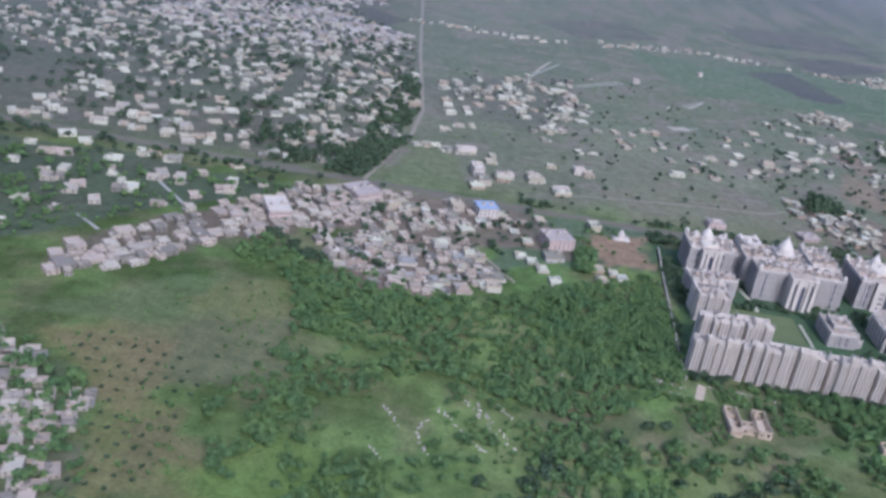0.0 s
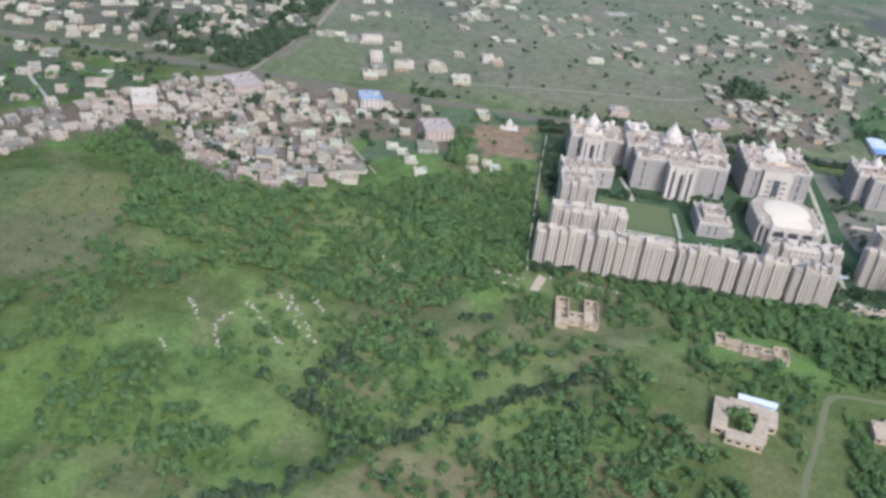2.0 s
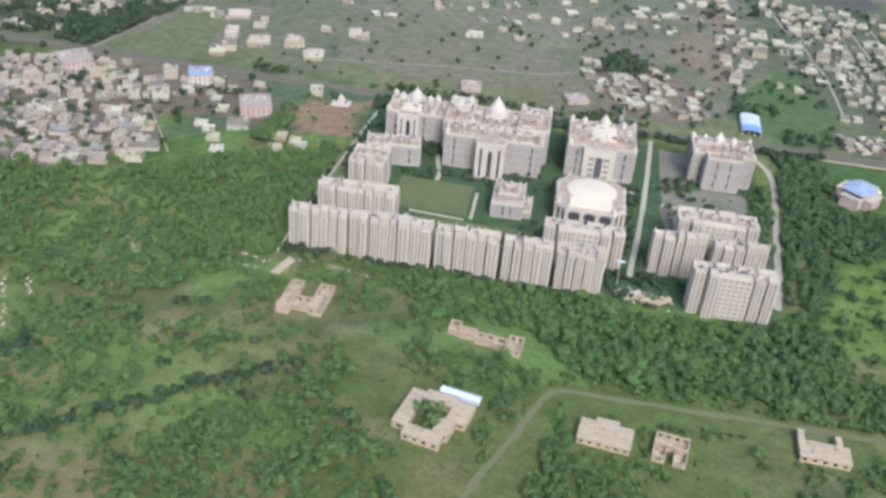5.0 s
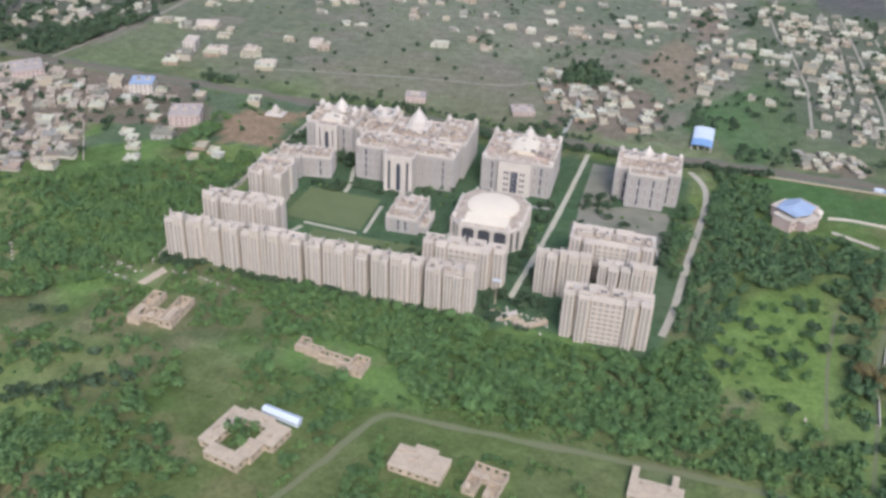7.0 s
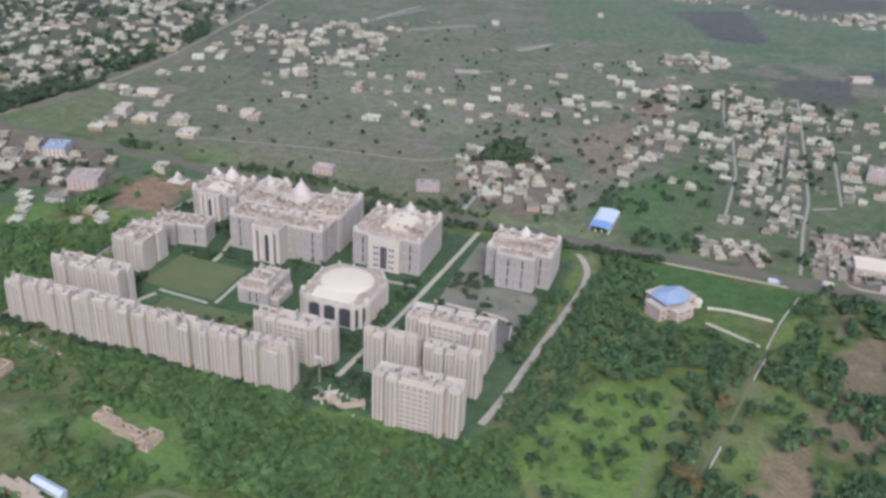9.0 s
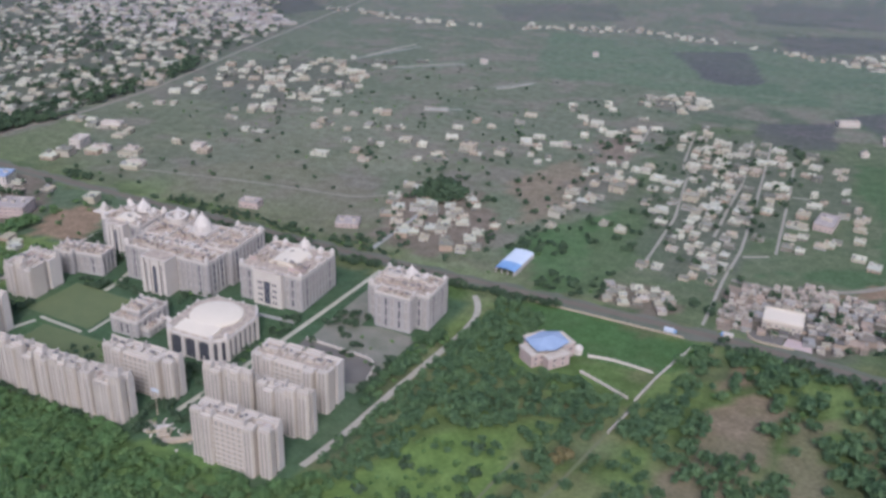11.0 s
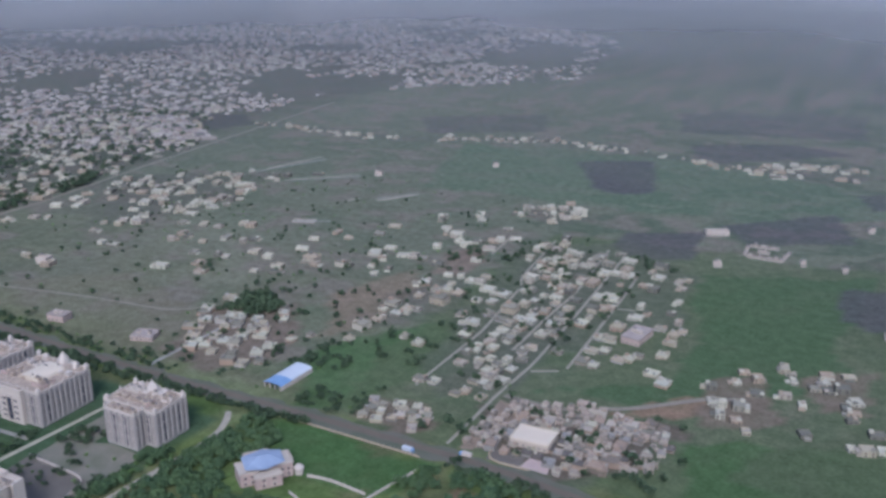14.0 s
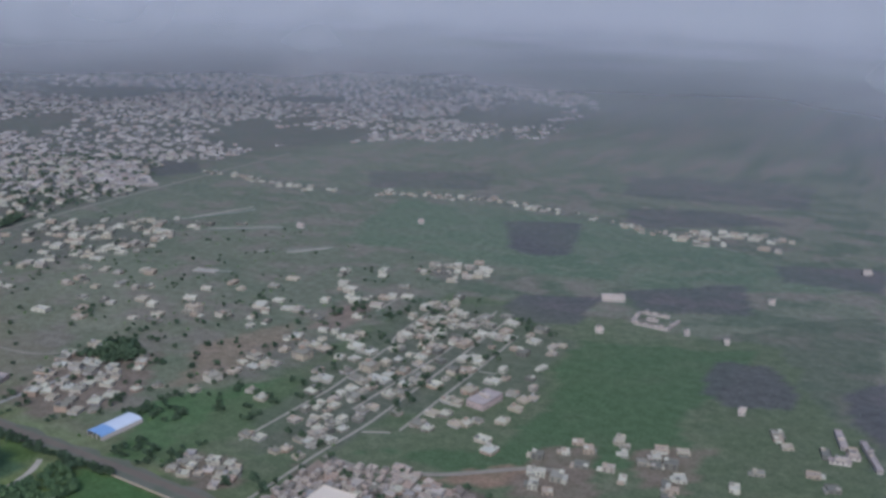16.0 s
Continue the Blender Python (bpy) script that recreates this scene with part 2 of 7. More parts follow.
# ---- plan: settlements, woods and fields, as outlines in metres ----
TOWNS = {
    # name: outline, spacing, share of plots built on, angle, kind
    "west_town": ([(-175, 275), (-134, 265), (-114, 257), (-97, 245), (-86, 216), (-80, 198), (-100, 185), (-175, 185)], 5.9, 1.1, 20, "stuff"),
    "band_village": ([(-128, 349), (-140, 312), (-102, 340), (-83, 364), (-63, 379), (-46, 400), (-39, 436), (-60, 434), (-80, 410), (-97, 388), (-115, 371)], 5.6, 1.5, 38, "infill"),
    "north_town": ([(-343, 707), (-243, 790), (-119, 895), (-34, 763), (-24, 586), (-48, 478), (-68, 477), (-107, 470), (-136, 458), (-173, 462), (-229, 475), (-420, 500)], 9.5, 0.72, 25, "stuff"),
    "thin_west": ([(-230, 440), (-130, 438), (-66, 430), (-110, 388), (-160, 335), (-250, 330)], 13.0, 0.45, 10, "stuff"),
    "mid_village": ([(-9, 678), (80, 731), (89, 630), (52, 563), (24, 610), (-9, 640)], 9.5, 0.7, 40, "stuff"),
    "colony_infill": ([(-44, 362), (-30, 392), (15, 400), (32, 366), (10, 344), (-20, 340)], 4.9, 1.1, 14, "infill"),
    "old_infill": ([(-92, 398), (-62, 426), (-32, 442), (40, 438), (42, 420), (-18, 397), (-60, 388), (-76, 380)], 5.2, 1.2, 25, "infill"),
    "street_infill": ([(322, 520), (318, 560), (306, 640), (330, 664), (352, 640), (354, 560), (352, 500), (334, 500)], 6.4, 0.6, -6, "infill"),
    "tree_village": ([(208, 466), (193, 500), (196, 520), (225, 528), (250, 505), (256, 480), (240, 456)], 7.6, 0.8, 20, "house"),
    "market": ([(358, 451), (352, 474), (372, 486), (421, 497), (426, 484), (407, 458), (391, 448)], 4.6, 1.7, 5, "shops"),
    "roadside": ([(312, 450), (310, 464), (334, 468), (342, 455), (330, 449)], 4.4, 3.0, 20, "shops"),
    "market_infill": ([(357, 449), (355, 484), (382, 494), (421, 494), (421, 468), (403, 450), (391, 446)], 3.1, 1.6, 5, "infill"),
    "far_city": ([(-679, 1000), (-1100, 1500), (-700, 2000), (-206, 1800), (60, 1560), (104, 1370), (124, 1205), (52, 1135), (1, 1101), (-41, 1052), (-63, 998), (-82, 960), (-67, 893), (-132, 865), (-112, 830), (-56, 775), (-50, 728), (-142, 680), (-330, 790)], 9.0, 0.85, 35, "stuff"),
    "near_city": ([(-30, 648), (13, 690), (57, 712), (96, 660), (60, 600), (-4, 570)], 11.0, 0.7, 20, "stuff"),
    "string_a": ([(-40, 850), (60, 842), (150, 872), (210, 900), (365, 884), (365, 898), (206, 918), (146, 890), (56, 860), (-40, 866)], 7.6, 0.75, 0, "string"),
    "far_village": ([(363, 885), (397, 935), (447, 912), (440, 885), (400, 872)], 7.5, 0.85, 15, "stuff"),
    "field_edge": ([(260, 712), (282, 746), (314, 730), (297, 700)], 7.5, 0.65, 20, "stuff"),
}
MAIN_ROAD = [(-420, 477), (-230, 462), (-100, 454), (0, 449), (120, 444), (220, 441), (300, 442), (350, 441.5), (374, 440.5), (393, 438.5), (412, 436), (440, 431.5), (480, 425), (600, 405), (900, 350)]

# ---- ground: one sheet out to the horizon ----


def axis(lo, hi, step, far):
    core = list(np.arange(lo, hi + 0.1, step))
    grow, up, down = step, [hi], [lo]
    while up[-1] < far:
        grow *= 1.25
        up.append(up[-1] + grow)
        down.append(down[-1] - grow)
    return np.array(down[:0:-1] + core + up[1:])


def ground_colour(x, y):
    """Base colour of the soil and grass at each place: pasture, crops, tan fallow and dark ploughed fields; with
    brightness by place put in.
    """
    wx, wy = x + 9 * (fbm(x, y, 22, 5) - 0.5) * 2, y + 9 * (fbm(x, y, 22, 9) - 0.5) * 2
    c = np.zeros((len(x), 3))
    green, olive, dry = np.array((0.094, 0.154, 0.048)), np.array((0.148, 0.176, 0.062)), np.array((0.22, 0.170, 0.115))
    tan, dark, pasture = np.array((0.185, 0.185, 0.095)), np.array((0.092, 0.084, 0.092)), np.array((0.186, 0.174, 0.130))
    bright = np.array((0.145, 0.205, 0.056))
    f = fbm(x, y, 45, 1)[:, None]
    c[:] = green * (1 - f) + olive * f
    brown = np.clip((fbm(x, y, 30, 31) - 0.56) * 6, 0, 0.75)[:, None]
    c = c * (1 - brown) + np.array((0.155, 0.165, 0.085)) * brown
    far = np.clip((y - 440) / 40, 0, 1)[:, None]
    c = c * (1 - far) + far * (pasture * (0.75 + 0.5 * fbm(x, y, 60, 3)[:, None]) * (1 - 0.3 * f) + green * 0.3 * f)
    lush = np.clip((fbm(x, y, 120, 15) - 0.5) * 4, 0, 0.55)[:, None] * far
    c = c * (1 - lush) + np.array((0.105, 0.140, 0.080)) * lush
    meadow = (np.clip((y - 540) / 90, 0, 1) * np.clip(0.35 + 0.9 * fbm(x, y, 70, 19), 0, 0.85))[:, None]
    c = c * (1 - meadow) + np.array((0.148, 0.158, 0.112)) * meadow

    # patches of dry grass and fresh grass in the scrub

    def lay(poly, colour, amount=0.85, mottle=25, crisp=False):
        m = (inside(x + 0.35 * (wx - x), y + 0.35 * (wy - y), poly) if crisp else inside(wx, wy, poly))[:, None] * amount * np.clip(0.55 + 0.9 * fbm(x, y, mottle, 7)[:, None], 0, 1)
        c[:] = c * (1 - m) + np.array(colour) * m
    mix = np.clip((fbm(x, y, 14, 61) - 0.5) * 5, -0.6, 0.9)[:, None]
    near = 1 - far
    c = c * (1 + near * (0.45 * np.minimum(mix, 0) + 0.25 * np.maximum(mix, 0)))
    tawny = np.clip((fbm(x, y, 17, 77) - 0.55) * 7, 0, 0.42)[:, None] * near
    c = c * (1 - tawny) + np.array((0.195, 0.170, 0.098)) * tawny
    moist = np.clip((fbm(0.75 * x, y, 17, 83) - 0.5) * 5, 0, 0.6)[:, None] * far * np.interp(x, [230, 330], [0.35, 1.0])[:, None]
    c = c * (1 - moist) + np.array((0.080, 0.108, 0.070)) * moist
    dusty = np.clip((fbm(0.8 * x, y, 13, 87) - 0.54) * 6, 0, 0.72)[:, None] * far
    c = c * (1 - dusty) + np.array((0.200, 0.170, 0.140)) * dusty

    lay([(-125, 274), (-86, 282), (-78, 250), (-60, 232), (-52, 205), (-80, 195), (-90, 240)], (0.215, 0.195, 0.085), 0.75)
    lay([(-60, 210), (-40, 190), (20, 190), (40, 215), (0, 215), (-40, 235)], bright, 0.7)
    lay([(-98, 284), (-49, 314), (-42, 269), (-79, 248)], (0.185, 0.172, 0.090), 0.65, 14)
    lay([(-137, 280), (-100, 318), (-54, 330), (-46, 303), (-84, 288)], (0.145, 0.175, 0.08), 0.7)
    lay([(8, 249), (34, 268), (60, 261), (107, 258), (105, 234), (68, 221), (30, 205)], (0.165, 0.195, 0.075), 0.5, 16)
    lay([(441, 695), (520, 789), (542, 574), (494, 549), (461, 625)], (0.082, 0.098, 0.066), 0.6, 20)
    lay([(128, 190), (134, 262), (262, 262), (262, 190)], (0.108, 0.130, 0.048), 0.75, 12)
    lay([(-117, 271), (-80, 279), (-73, 250), (-80, 239), (-92, 245)], (0.225, 0.180, 0.095), 0.7, 12)
    lay([(-77, 231), (-65, 240), (-54, 223), (-60, 206), (-69, 206)], (0.190, 0.160, 0.085), 0.65, 12)
    lay([(-88, 304), (-70, 323), (-50, 333), (-42, 299), (-54, 299), (-81, 295)], (0.205, 0.195, 0.085), 0.6, 12)
    lay([(-83, 288), (-45, 302), (-38, 259), (-70, 251)], (0.160, 0.160, 0.088), 0.7, 30)
    lay([(-230, 440), (-130, 438), (-66, 430), (-110, 388), (-160, 335), (-250, 330)], (0.080, 0.118, 0.074), 0.65, 14)
    straw, fresh = (0.235, 0.190, 0.115), (0.135, 0.205, 0.060)
    for p in ([(38, 231), (51, 240), (56, 232), (43, 222)], [(45, 185), (52, 196), (71, 204), (88, 203), (91, 194), (90, 180)], [(108, 207), (128, 213), (139, 203), (125, 190)], [(41, 283), (64, 286), (72, 273), (48, 270)],
              [(72, 262), (86, 268), (89, 254), (74, 252)], [(109, 258), (127, 260), (127, 252), (113, 249)], [(92, 280), (110, 282), (112, 271), (94, 270)], [(44, 256), (60, 260), (60, 246), (48, 243)], [(134, 226), (149, 230), (153, 219), (142, 216)]):
        lay(p, straw, 0.5, 9)
    for p in ([(56, 186), (61, 194), (81, 204), (111, 206), (143, 206), (132, 198), (100, 180)], [(99, 200), (115, 213), (139, 210), (129, 199)], [(129, 231), (134, 237), (148, 226), (137, 219)], [(150, 200), (166, 222), (176, 214), (170, 190)]):
        lay(p, (0.190, 0.158, 0.084), 0.42, 9)
    for p in ([(340, 297), (342, 331), (353, 338), (358, 318), (351, 298)], [(358, 409), (359, 418), (364, 427), (369, 419), (364, 409)], [(361, 380), (360, 397), (368, 410), (380, 409), (385, 396), (372, 379)]):
        lay(p, (0.235, 0.172, 0.115), 0.9, 8)
    for p in ([(73, 293), (87, 296), (89, 282), (76, 279)], [(46, 221), (60, 226), (64, 210), (55, 207)], [(60, 246), (81, 250), (85, 229), (69, 224)], [(168, 267), (185, 275), (191, 258), (177, 252)]):
        lay(p, fresh, 0.8, 12)
    lay([(275, 298), (285, 340), (312, 352), (318, 320), (311, 300), (295, 290)], bright, 0.75, 12)
    lay([(293, 334), (300, 361), (321, 365), (313, 309), (306, 272), (297, 275)], bright, 0.45, 12)
    lay([(300, 410), (348, 410), (350, 432), (285, 438)], (0.072, 0.132, 0.048), 0.85, 8)
    lay([(285, 446), (310, 448), (312, 480), (325, 500), (300, 545), (280, 520), (262, 478)], (0.080, 0.136, 0.054), 0.85, 14)
    lay([(352, 340), (361, 395), (386, 408), (380, 370), (364, 335)], dry, 0.75, 8)
    lay([(385, 350), (392, 400), (404, 405), (400, 350)], dry, 0.6, 8)
    lay([(300, 446), (560, 440), (560, 560), (480, 700), (300, 690), (290, 560)], (0.108, 0.132, 0.070), 0.75, 11)
    lay([(100, 455), (220, 452), (200, 500), (130, 520), (80, 490)], (0.18, 0.165, 0.11), 0.5, 14)
    lay([(255, 632), (275, 645), (288, 605), (268, 592)], (0.24, 0.17, 0.14), 0.7)
    lay([(240, 540), (262, 500), (275, 560), (255, 600)], (0.24, 0.18, 0.13), 0.7)
    lay([(-27, 458), (-15, 531), (5, 520), (15, 462)], (0.135, 0.155, 0.08), 0.8)
    lay([(360, 500), (430, 515), (465, 560), (470, 690), (390, 660), (405, 580), (408, 530)], (0.074, 0.118, 0.056), 0.8, 14)
    lay([(430, 440), (520, 440), (520, 520), (450, 500), (426, 486)], (0.070, 0.122, 0.048), 0.85, 12)
    lay([(440, 470), (520, 450), (560, 500), (500, 530), (455, 505)], (0.105, 0.120, 0.070), 0.6, 10)
    lay([(392, 497), (404, 511), (424, 526), (430, 512), (418, 503), (401, 497)], (0.27, 0.175, 0.125), 0.85, 8)
    lay([(180, 740), (420, 760), (520, 850), (300, 900), (150, 870)], (0.11, 0.155, 0.095), 0.6, 80)
    for share, p in ((0.95, [(251, 852), (280, 874), (301, 882), (325, 798), (303, 783), (288, 787)]), (0.75, [(334, 680), (334, 708), (375, 728), (379, 677), (355, 665)]), (0.7, [(380, 746), (440, 801), (456, 745), (400, 718)]),
                     (0.6, [(313, 947), (383, 987), (434, 970), (334, 887)]), (0.65, [(445, 854), (509, 884), (515, 833), (459, 821)]), (0.75, [(459, 631), (457, 669), (479, 676), (498, 657), (498, 633), (474, 620)]),
                     (0.75, [(517, 663), (535, 690), (552, 640), (538, 618), (526, 629)]), (0.5, [(269, 1075), (424, 1144), (436, 1031), (294, 992)]), (0.45, [(68, 946), (165, 1008), (191, 940), (105, 886)]), (0.6, [(-128, 852), (-80, 882), (-46, 845), (-75, 798)])):
        lay(p, dark, share, 60, True)
    lay([(30, 366), (62, 392), (104, 392), (106, 440), (30, 442)], (0.105, 0.135, 0.085), 0.85)
    lay([(72, 393), (74, 424), (104, 432), (101, 393)], (0.27, 0.185, 0.125), 0.95, 30)
    lay([(100, 305), (262, 302), (268, 330), (274, 400), (266, 428), (108, 428)], (0.065, 0.105, 0.058), 0.9)
    city = [TOWNS[k][0] for k in TOWNS] + [
        [(-46, 360), (-30, 395), (15, 402), (34, 366), (10, 342), (-20, 338)], [(-95, 400), (-60, 428), (-30, 446), (45, 440), (70, 420), (60, 396), (-20, 396), (-60, 388)],
        [(312, 500), (300, 560), (296, 665), (340, 690), (392, 650), (394, 590), (350, 520), (354, 480), (330, 476)], [(268, 512), (262, 560), (285, 605), (300, 560)]]
    earth, town_soil = np.array((0.190, 0.148, 0.115)), np.array((0.125, 0.122, 0.100))
    market_soil = np.array((0.130, 0.108, 0.086))
    brown_soil = [TOWNS[k][0] for k in ("band_village", "colony_infill", "old_infill", "tree_village", "market", "roadside")] + city[-4:-2] + [[(419, 544), (439, 558), (450, 512), (431, 499)], [(455, 567), (473, 577), (479, 530), (461, 534)]]
    for p in city:
        m = inside(wx, wy, p)[:, None] * 0.4
        c[:] = c * (1 - m) + town_soil * m
    for p in brown_soil:
        m = inside(wx, wy, p)[:, None] * np.clip(0.4 + 0.9 * fbm(x, y, 12, 91)[:, None], 0, 0.9)
        c[:] = c * (1 - m) + earth * m
    m = inside(wx, wy, TOWNS["market"][0])[:, None] * 0.7
    c[:] = c * (1 - m) + market_soil * m
    # Brightness put into the colour: dimmer in the west, lighter far off for haze.
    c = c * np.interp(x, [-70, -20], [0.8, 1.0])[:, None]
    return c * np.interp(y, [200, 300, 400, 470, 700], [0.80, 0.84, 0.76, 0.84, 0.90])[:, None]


def build_ground():
    xs, ys = axis(-420, 660, 3.5, 9000), axis(-120, 1000, 3.5, 9000)
    X, Y = np.meshgrid(xs, ys)
    x, y = X.ravel(), Y.ravel()
    nx, ny = len(xs), len(ys)
    i = (np.arange(ny - 1)[:, None] * nx + np.arange(nx - 1)[None, :]).ravel()
    me = raw_mesh("ground", np.stack((x, y, np.zeros_like(x)), 1).tolist(), np.stack((i, i + 1, i + nx + 1, i + nx), 1).tolist(), GROUND)
    col = me.color_attributes.new("soil", "FLOAT_COLOR", "POINT")
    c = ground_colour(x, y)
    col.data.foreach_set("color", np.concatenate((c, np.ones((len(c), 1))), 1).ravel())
    return tagged(new("ground", me), "green scrub, pasture and ploughed fields on flat land", "ground", kind="structure")


GROUND = shade("grass_and_soil", (1.10, 1.09, 1.07), 1.0, 0.22, 5.0, grain=1.4, second=(0.50, 0.54, 0.47))
gn = GROUND.node_tree
att = gn.nodes.new("ShaderNodeVertexColor")
att.layer_name = "soil"
gm = gn.nodes.new("ShaderNodeMix")
gm.data_type, gm.blend_type = "RGBA", "MULTIPLY"
gm.inputs["Factor"].default_value = 1.0
pb = gn.nodes["Principled BSDF"]
gn.links.new(pb.inputs["Base Color"].links[0].from_socket, gm.inputs["A"])
gn.links.new(att.outputs["Color"], gm.inputs["B"])
gn.links.new(gm.outputs["Result"], pb.inputs["Base Color"])
pb.inputs["Specular IOR Level"].default_value = 0.05
build_ground()

# ---- haze over the far plain, painted on added sheets ----


def mist(label):
    """Haze painted on thin grey sheets round the place: a gently rolling one that thickens with the distance and rises
    as the hazy sky; and a patchy ring added farther out.
    """
    m = bpy.data.materials.new("mist")
    m.use_nodes = True
    n, l = m.node_tree.nodes, m.node_tree.links
    n.remove(n["Principled BSDF"])
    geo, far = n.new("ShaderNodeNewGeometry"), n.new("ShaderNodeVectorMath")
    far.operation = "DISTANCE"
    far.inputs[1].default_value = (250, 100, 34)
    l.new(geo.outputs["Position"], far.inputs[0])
    # Opacity grows with distance from one point, painting in the haze.
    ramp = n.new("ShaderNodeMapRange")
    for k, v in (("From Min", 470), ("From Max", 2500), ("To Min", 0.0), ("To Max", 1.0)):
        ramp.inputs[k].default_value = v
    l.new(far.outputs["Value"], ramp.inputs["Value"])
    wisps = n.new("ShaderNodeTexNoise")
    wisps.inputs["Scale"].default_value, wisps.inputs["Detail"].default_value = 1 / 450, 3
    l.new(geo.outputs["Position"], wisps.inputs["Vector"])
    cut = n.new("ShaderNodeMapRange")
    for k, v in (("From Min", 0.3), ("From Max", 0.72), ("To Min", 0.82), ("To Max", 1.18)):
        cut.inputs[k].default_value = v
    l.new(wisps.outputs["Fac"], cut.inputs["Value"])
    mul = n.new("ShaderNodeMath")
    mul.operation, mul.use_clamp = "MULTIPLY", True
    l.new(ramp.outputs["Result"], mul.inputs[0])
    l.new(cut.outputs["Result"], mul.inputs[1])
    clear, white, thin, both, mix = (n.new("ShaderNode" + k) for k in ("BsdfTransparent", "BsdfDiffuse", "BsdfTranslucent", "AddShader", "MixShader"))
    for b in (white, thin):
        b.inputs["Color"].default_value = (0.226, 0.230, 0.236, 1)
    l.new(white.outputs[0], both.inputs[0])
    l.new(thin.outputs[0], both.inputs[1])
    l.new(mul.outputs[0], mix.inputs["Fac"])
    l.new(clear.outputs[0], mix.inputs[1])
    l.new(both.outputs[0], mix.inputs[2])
    l.new(mix.outputs[0], n["Material Output"].inputs["Surface"])
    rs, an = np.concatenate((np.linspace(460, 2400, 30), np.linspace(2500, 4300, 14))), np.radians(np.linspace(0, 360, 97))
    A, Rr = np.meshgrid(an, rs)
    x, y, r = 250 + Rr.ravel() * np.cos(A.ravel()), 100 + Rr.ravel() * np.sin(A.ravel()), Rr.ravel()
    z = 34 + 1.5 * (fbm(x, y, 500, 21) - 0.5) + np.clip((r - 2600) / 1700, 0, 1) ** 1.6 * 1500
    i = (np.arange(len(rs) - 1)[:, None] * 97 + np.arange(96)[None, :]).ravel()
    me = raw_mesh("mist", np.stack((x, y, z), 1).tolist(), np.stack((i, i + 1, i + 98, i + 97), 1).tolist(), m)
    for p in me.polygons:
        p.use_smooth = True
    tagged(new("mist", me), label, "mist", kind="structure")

    # the bank: an added ring of painted haze patches, open towards the ground
    bank = m.copy()
    bn = bank.node_tree.nodes
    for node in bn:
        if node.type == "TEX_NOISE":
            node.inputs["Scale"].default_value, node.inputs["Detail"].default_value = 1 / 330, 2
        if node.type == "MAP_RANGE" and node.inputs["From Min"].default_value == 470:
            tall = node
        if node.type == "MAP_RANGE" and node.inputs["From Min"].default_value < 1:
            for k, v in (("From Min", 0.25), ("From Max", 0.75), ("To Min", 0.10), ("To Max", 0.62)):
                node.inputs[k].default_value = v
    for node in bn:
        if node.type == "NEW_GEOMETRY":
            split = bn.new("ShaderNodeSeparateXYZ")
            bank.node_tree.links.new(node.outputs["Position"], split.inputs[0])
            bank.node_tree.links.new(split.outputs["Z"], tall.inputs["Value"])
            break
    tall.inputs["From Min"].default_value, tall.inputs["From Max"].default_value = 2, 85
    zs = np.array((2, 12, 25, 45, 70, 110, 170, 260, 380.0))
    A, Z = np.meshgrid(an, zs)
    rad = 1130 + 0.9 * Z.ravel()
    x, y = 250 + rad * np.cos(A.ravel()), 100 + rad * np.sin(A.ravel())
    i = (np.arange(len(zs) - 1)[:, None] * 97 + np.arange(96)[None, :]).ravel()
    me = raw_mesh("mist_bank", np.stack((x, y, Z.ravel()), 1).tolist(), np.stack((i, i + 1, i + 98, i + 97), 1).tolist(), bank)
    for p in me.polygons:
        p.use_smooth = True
    tagged(new("mist_bank", me), "see-through ring of painted haze patches before the far city", "mist", kind="structure")


mist("grey see-through sheet painting haze over the distant plain")

# ---- roads and tracks ----


def smooth_line(pts, step=3.0):
    p = np.array(pts, float)
    s = np.concatenate(([0], np.cumsum(np.hypot(*np.diff(p, axis=0).T))))
    t = np.arange(0, s[-1], step)
    q = np.stack((np.interp(t, s, p[:, 0]), np.interp(t, s, p[:, 1])), 1)
    k = np.ones(5) / 5
    pad = np.concatenate((np.repeat(q[:1], 2, 0), q, np.repeat(q[-1:], 2, 0)))
    return np.stack((np.convolve(pad[:, 0], k, "valid"), np.convolve(pad[:, 1], k, "valid")), 1)


def strip(name, pts, width, material, z, label, ragged=0.12, category="road", thick=0.04):
    """A road along a line: a thin slab with an uneven edge."""
    q = smooth_line(pts)
    d = np.gradient(q, axis=0)
    d /= np.linalg.norm(d, axis=1)[:, None]
    nrm = np.stack((-d[:, 1], d[:, 0]), 1)
    w1 = width / 2 * (1 + ragged * (2 * lattice(q[:, 0], q[:, 1], 5, 3) - 1))
    w2 = width / 2 * (1 + ragged * (2 * lattice(q[:, 0], q[:, 1], 5, 8) - 1))
    a, b = q + nrm * w1[:, None], q - nrm * w2[:, None]
    n = len(q)
    v = [(*p, z) for p in a] + [(*p, z) for p in b] + [(*p, z - thick) for p in a] + [(*p, z - thick) for p in b]
    f = []
    for i in range(n - 1):
        f += [(i, n + i, n + i + 1, i + 1), (2 * n + i, i, i + 1, 2 * n + i + 1), (n + i, 3 * n + i, 3 * n + i + 1, n + i + 1)]
    return tagged(new(name, raw_mesh(name, v, f, material)), label, category, kind="structure")


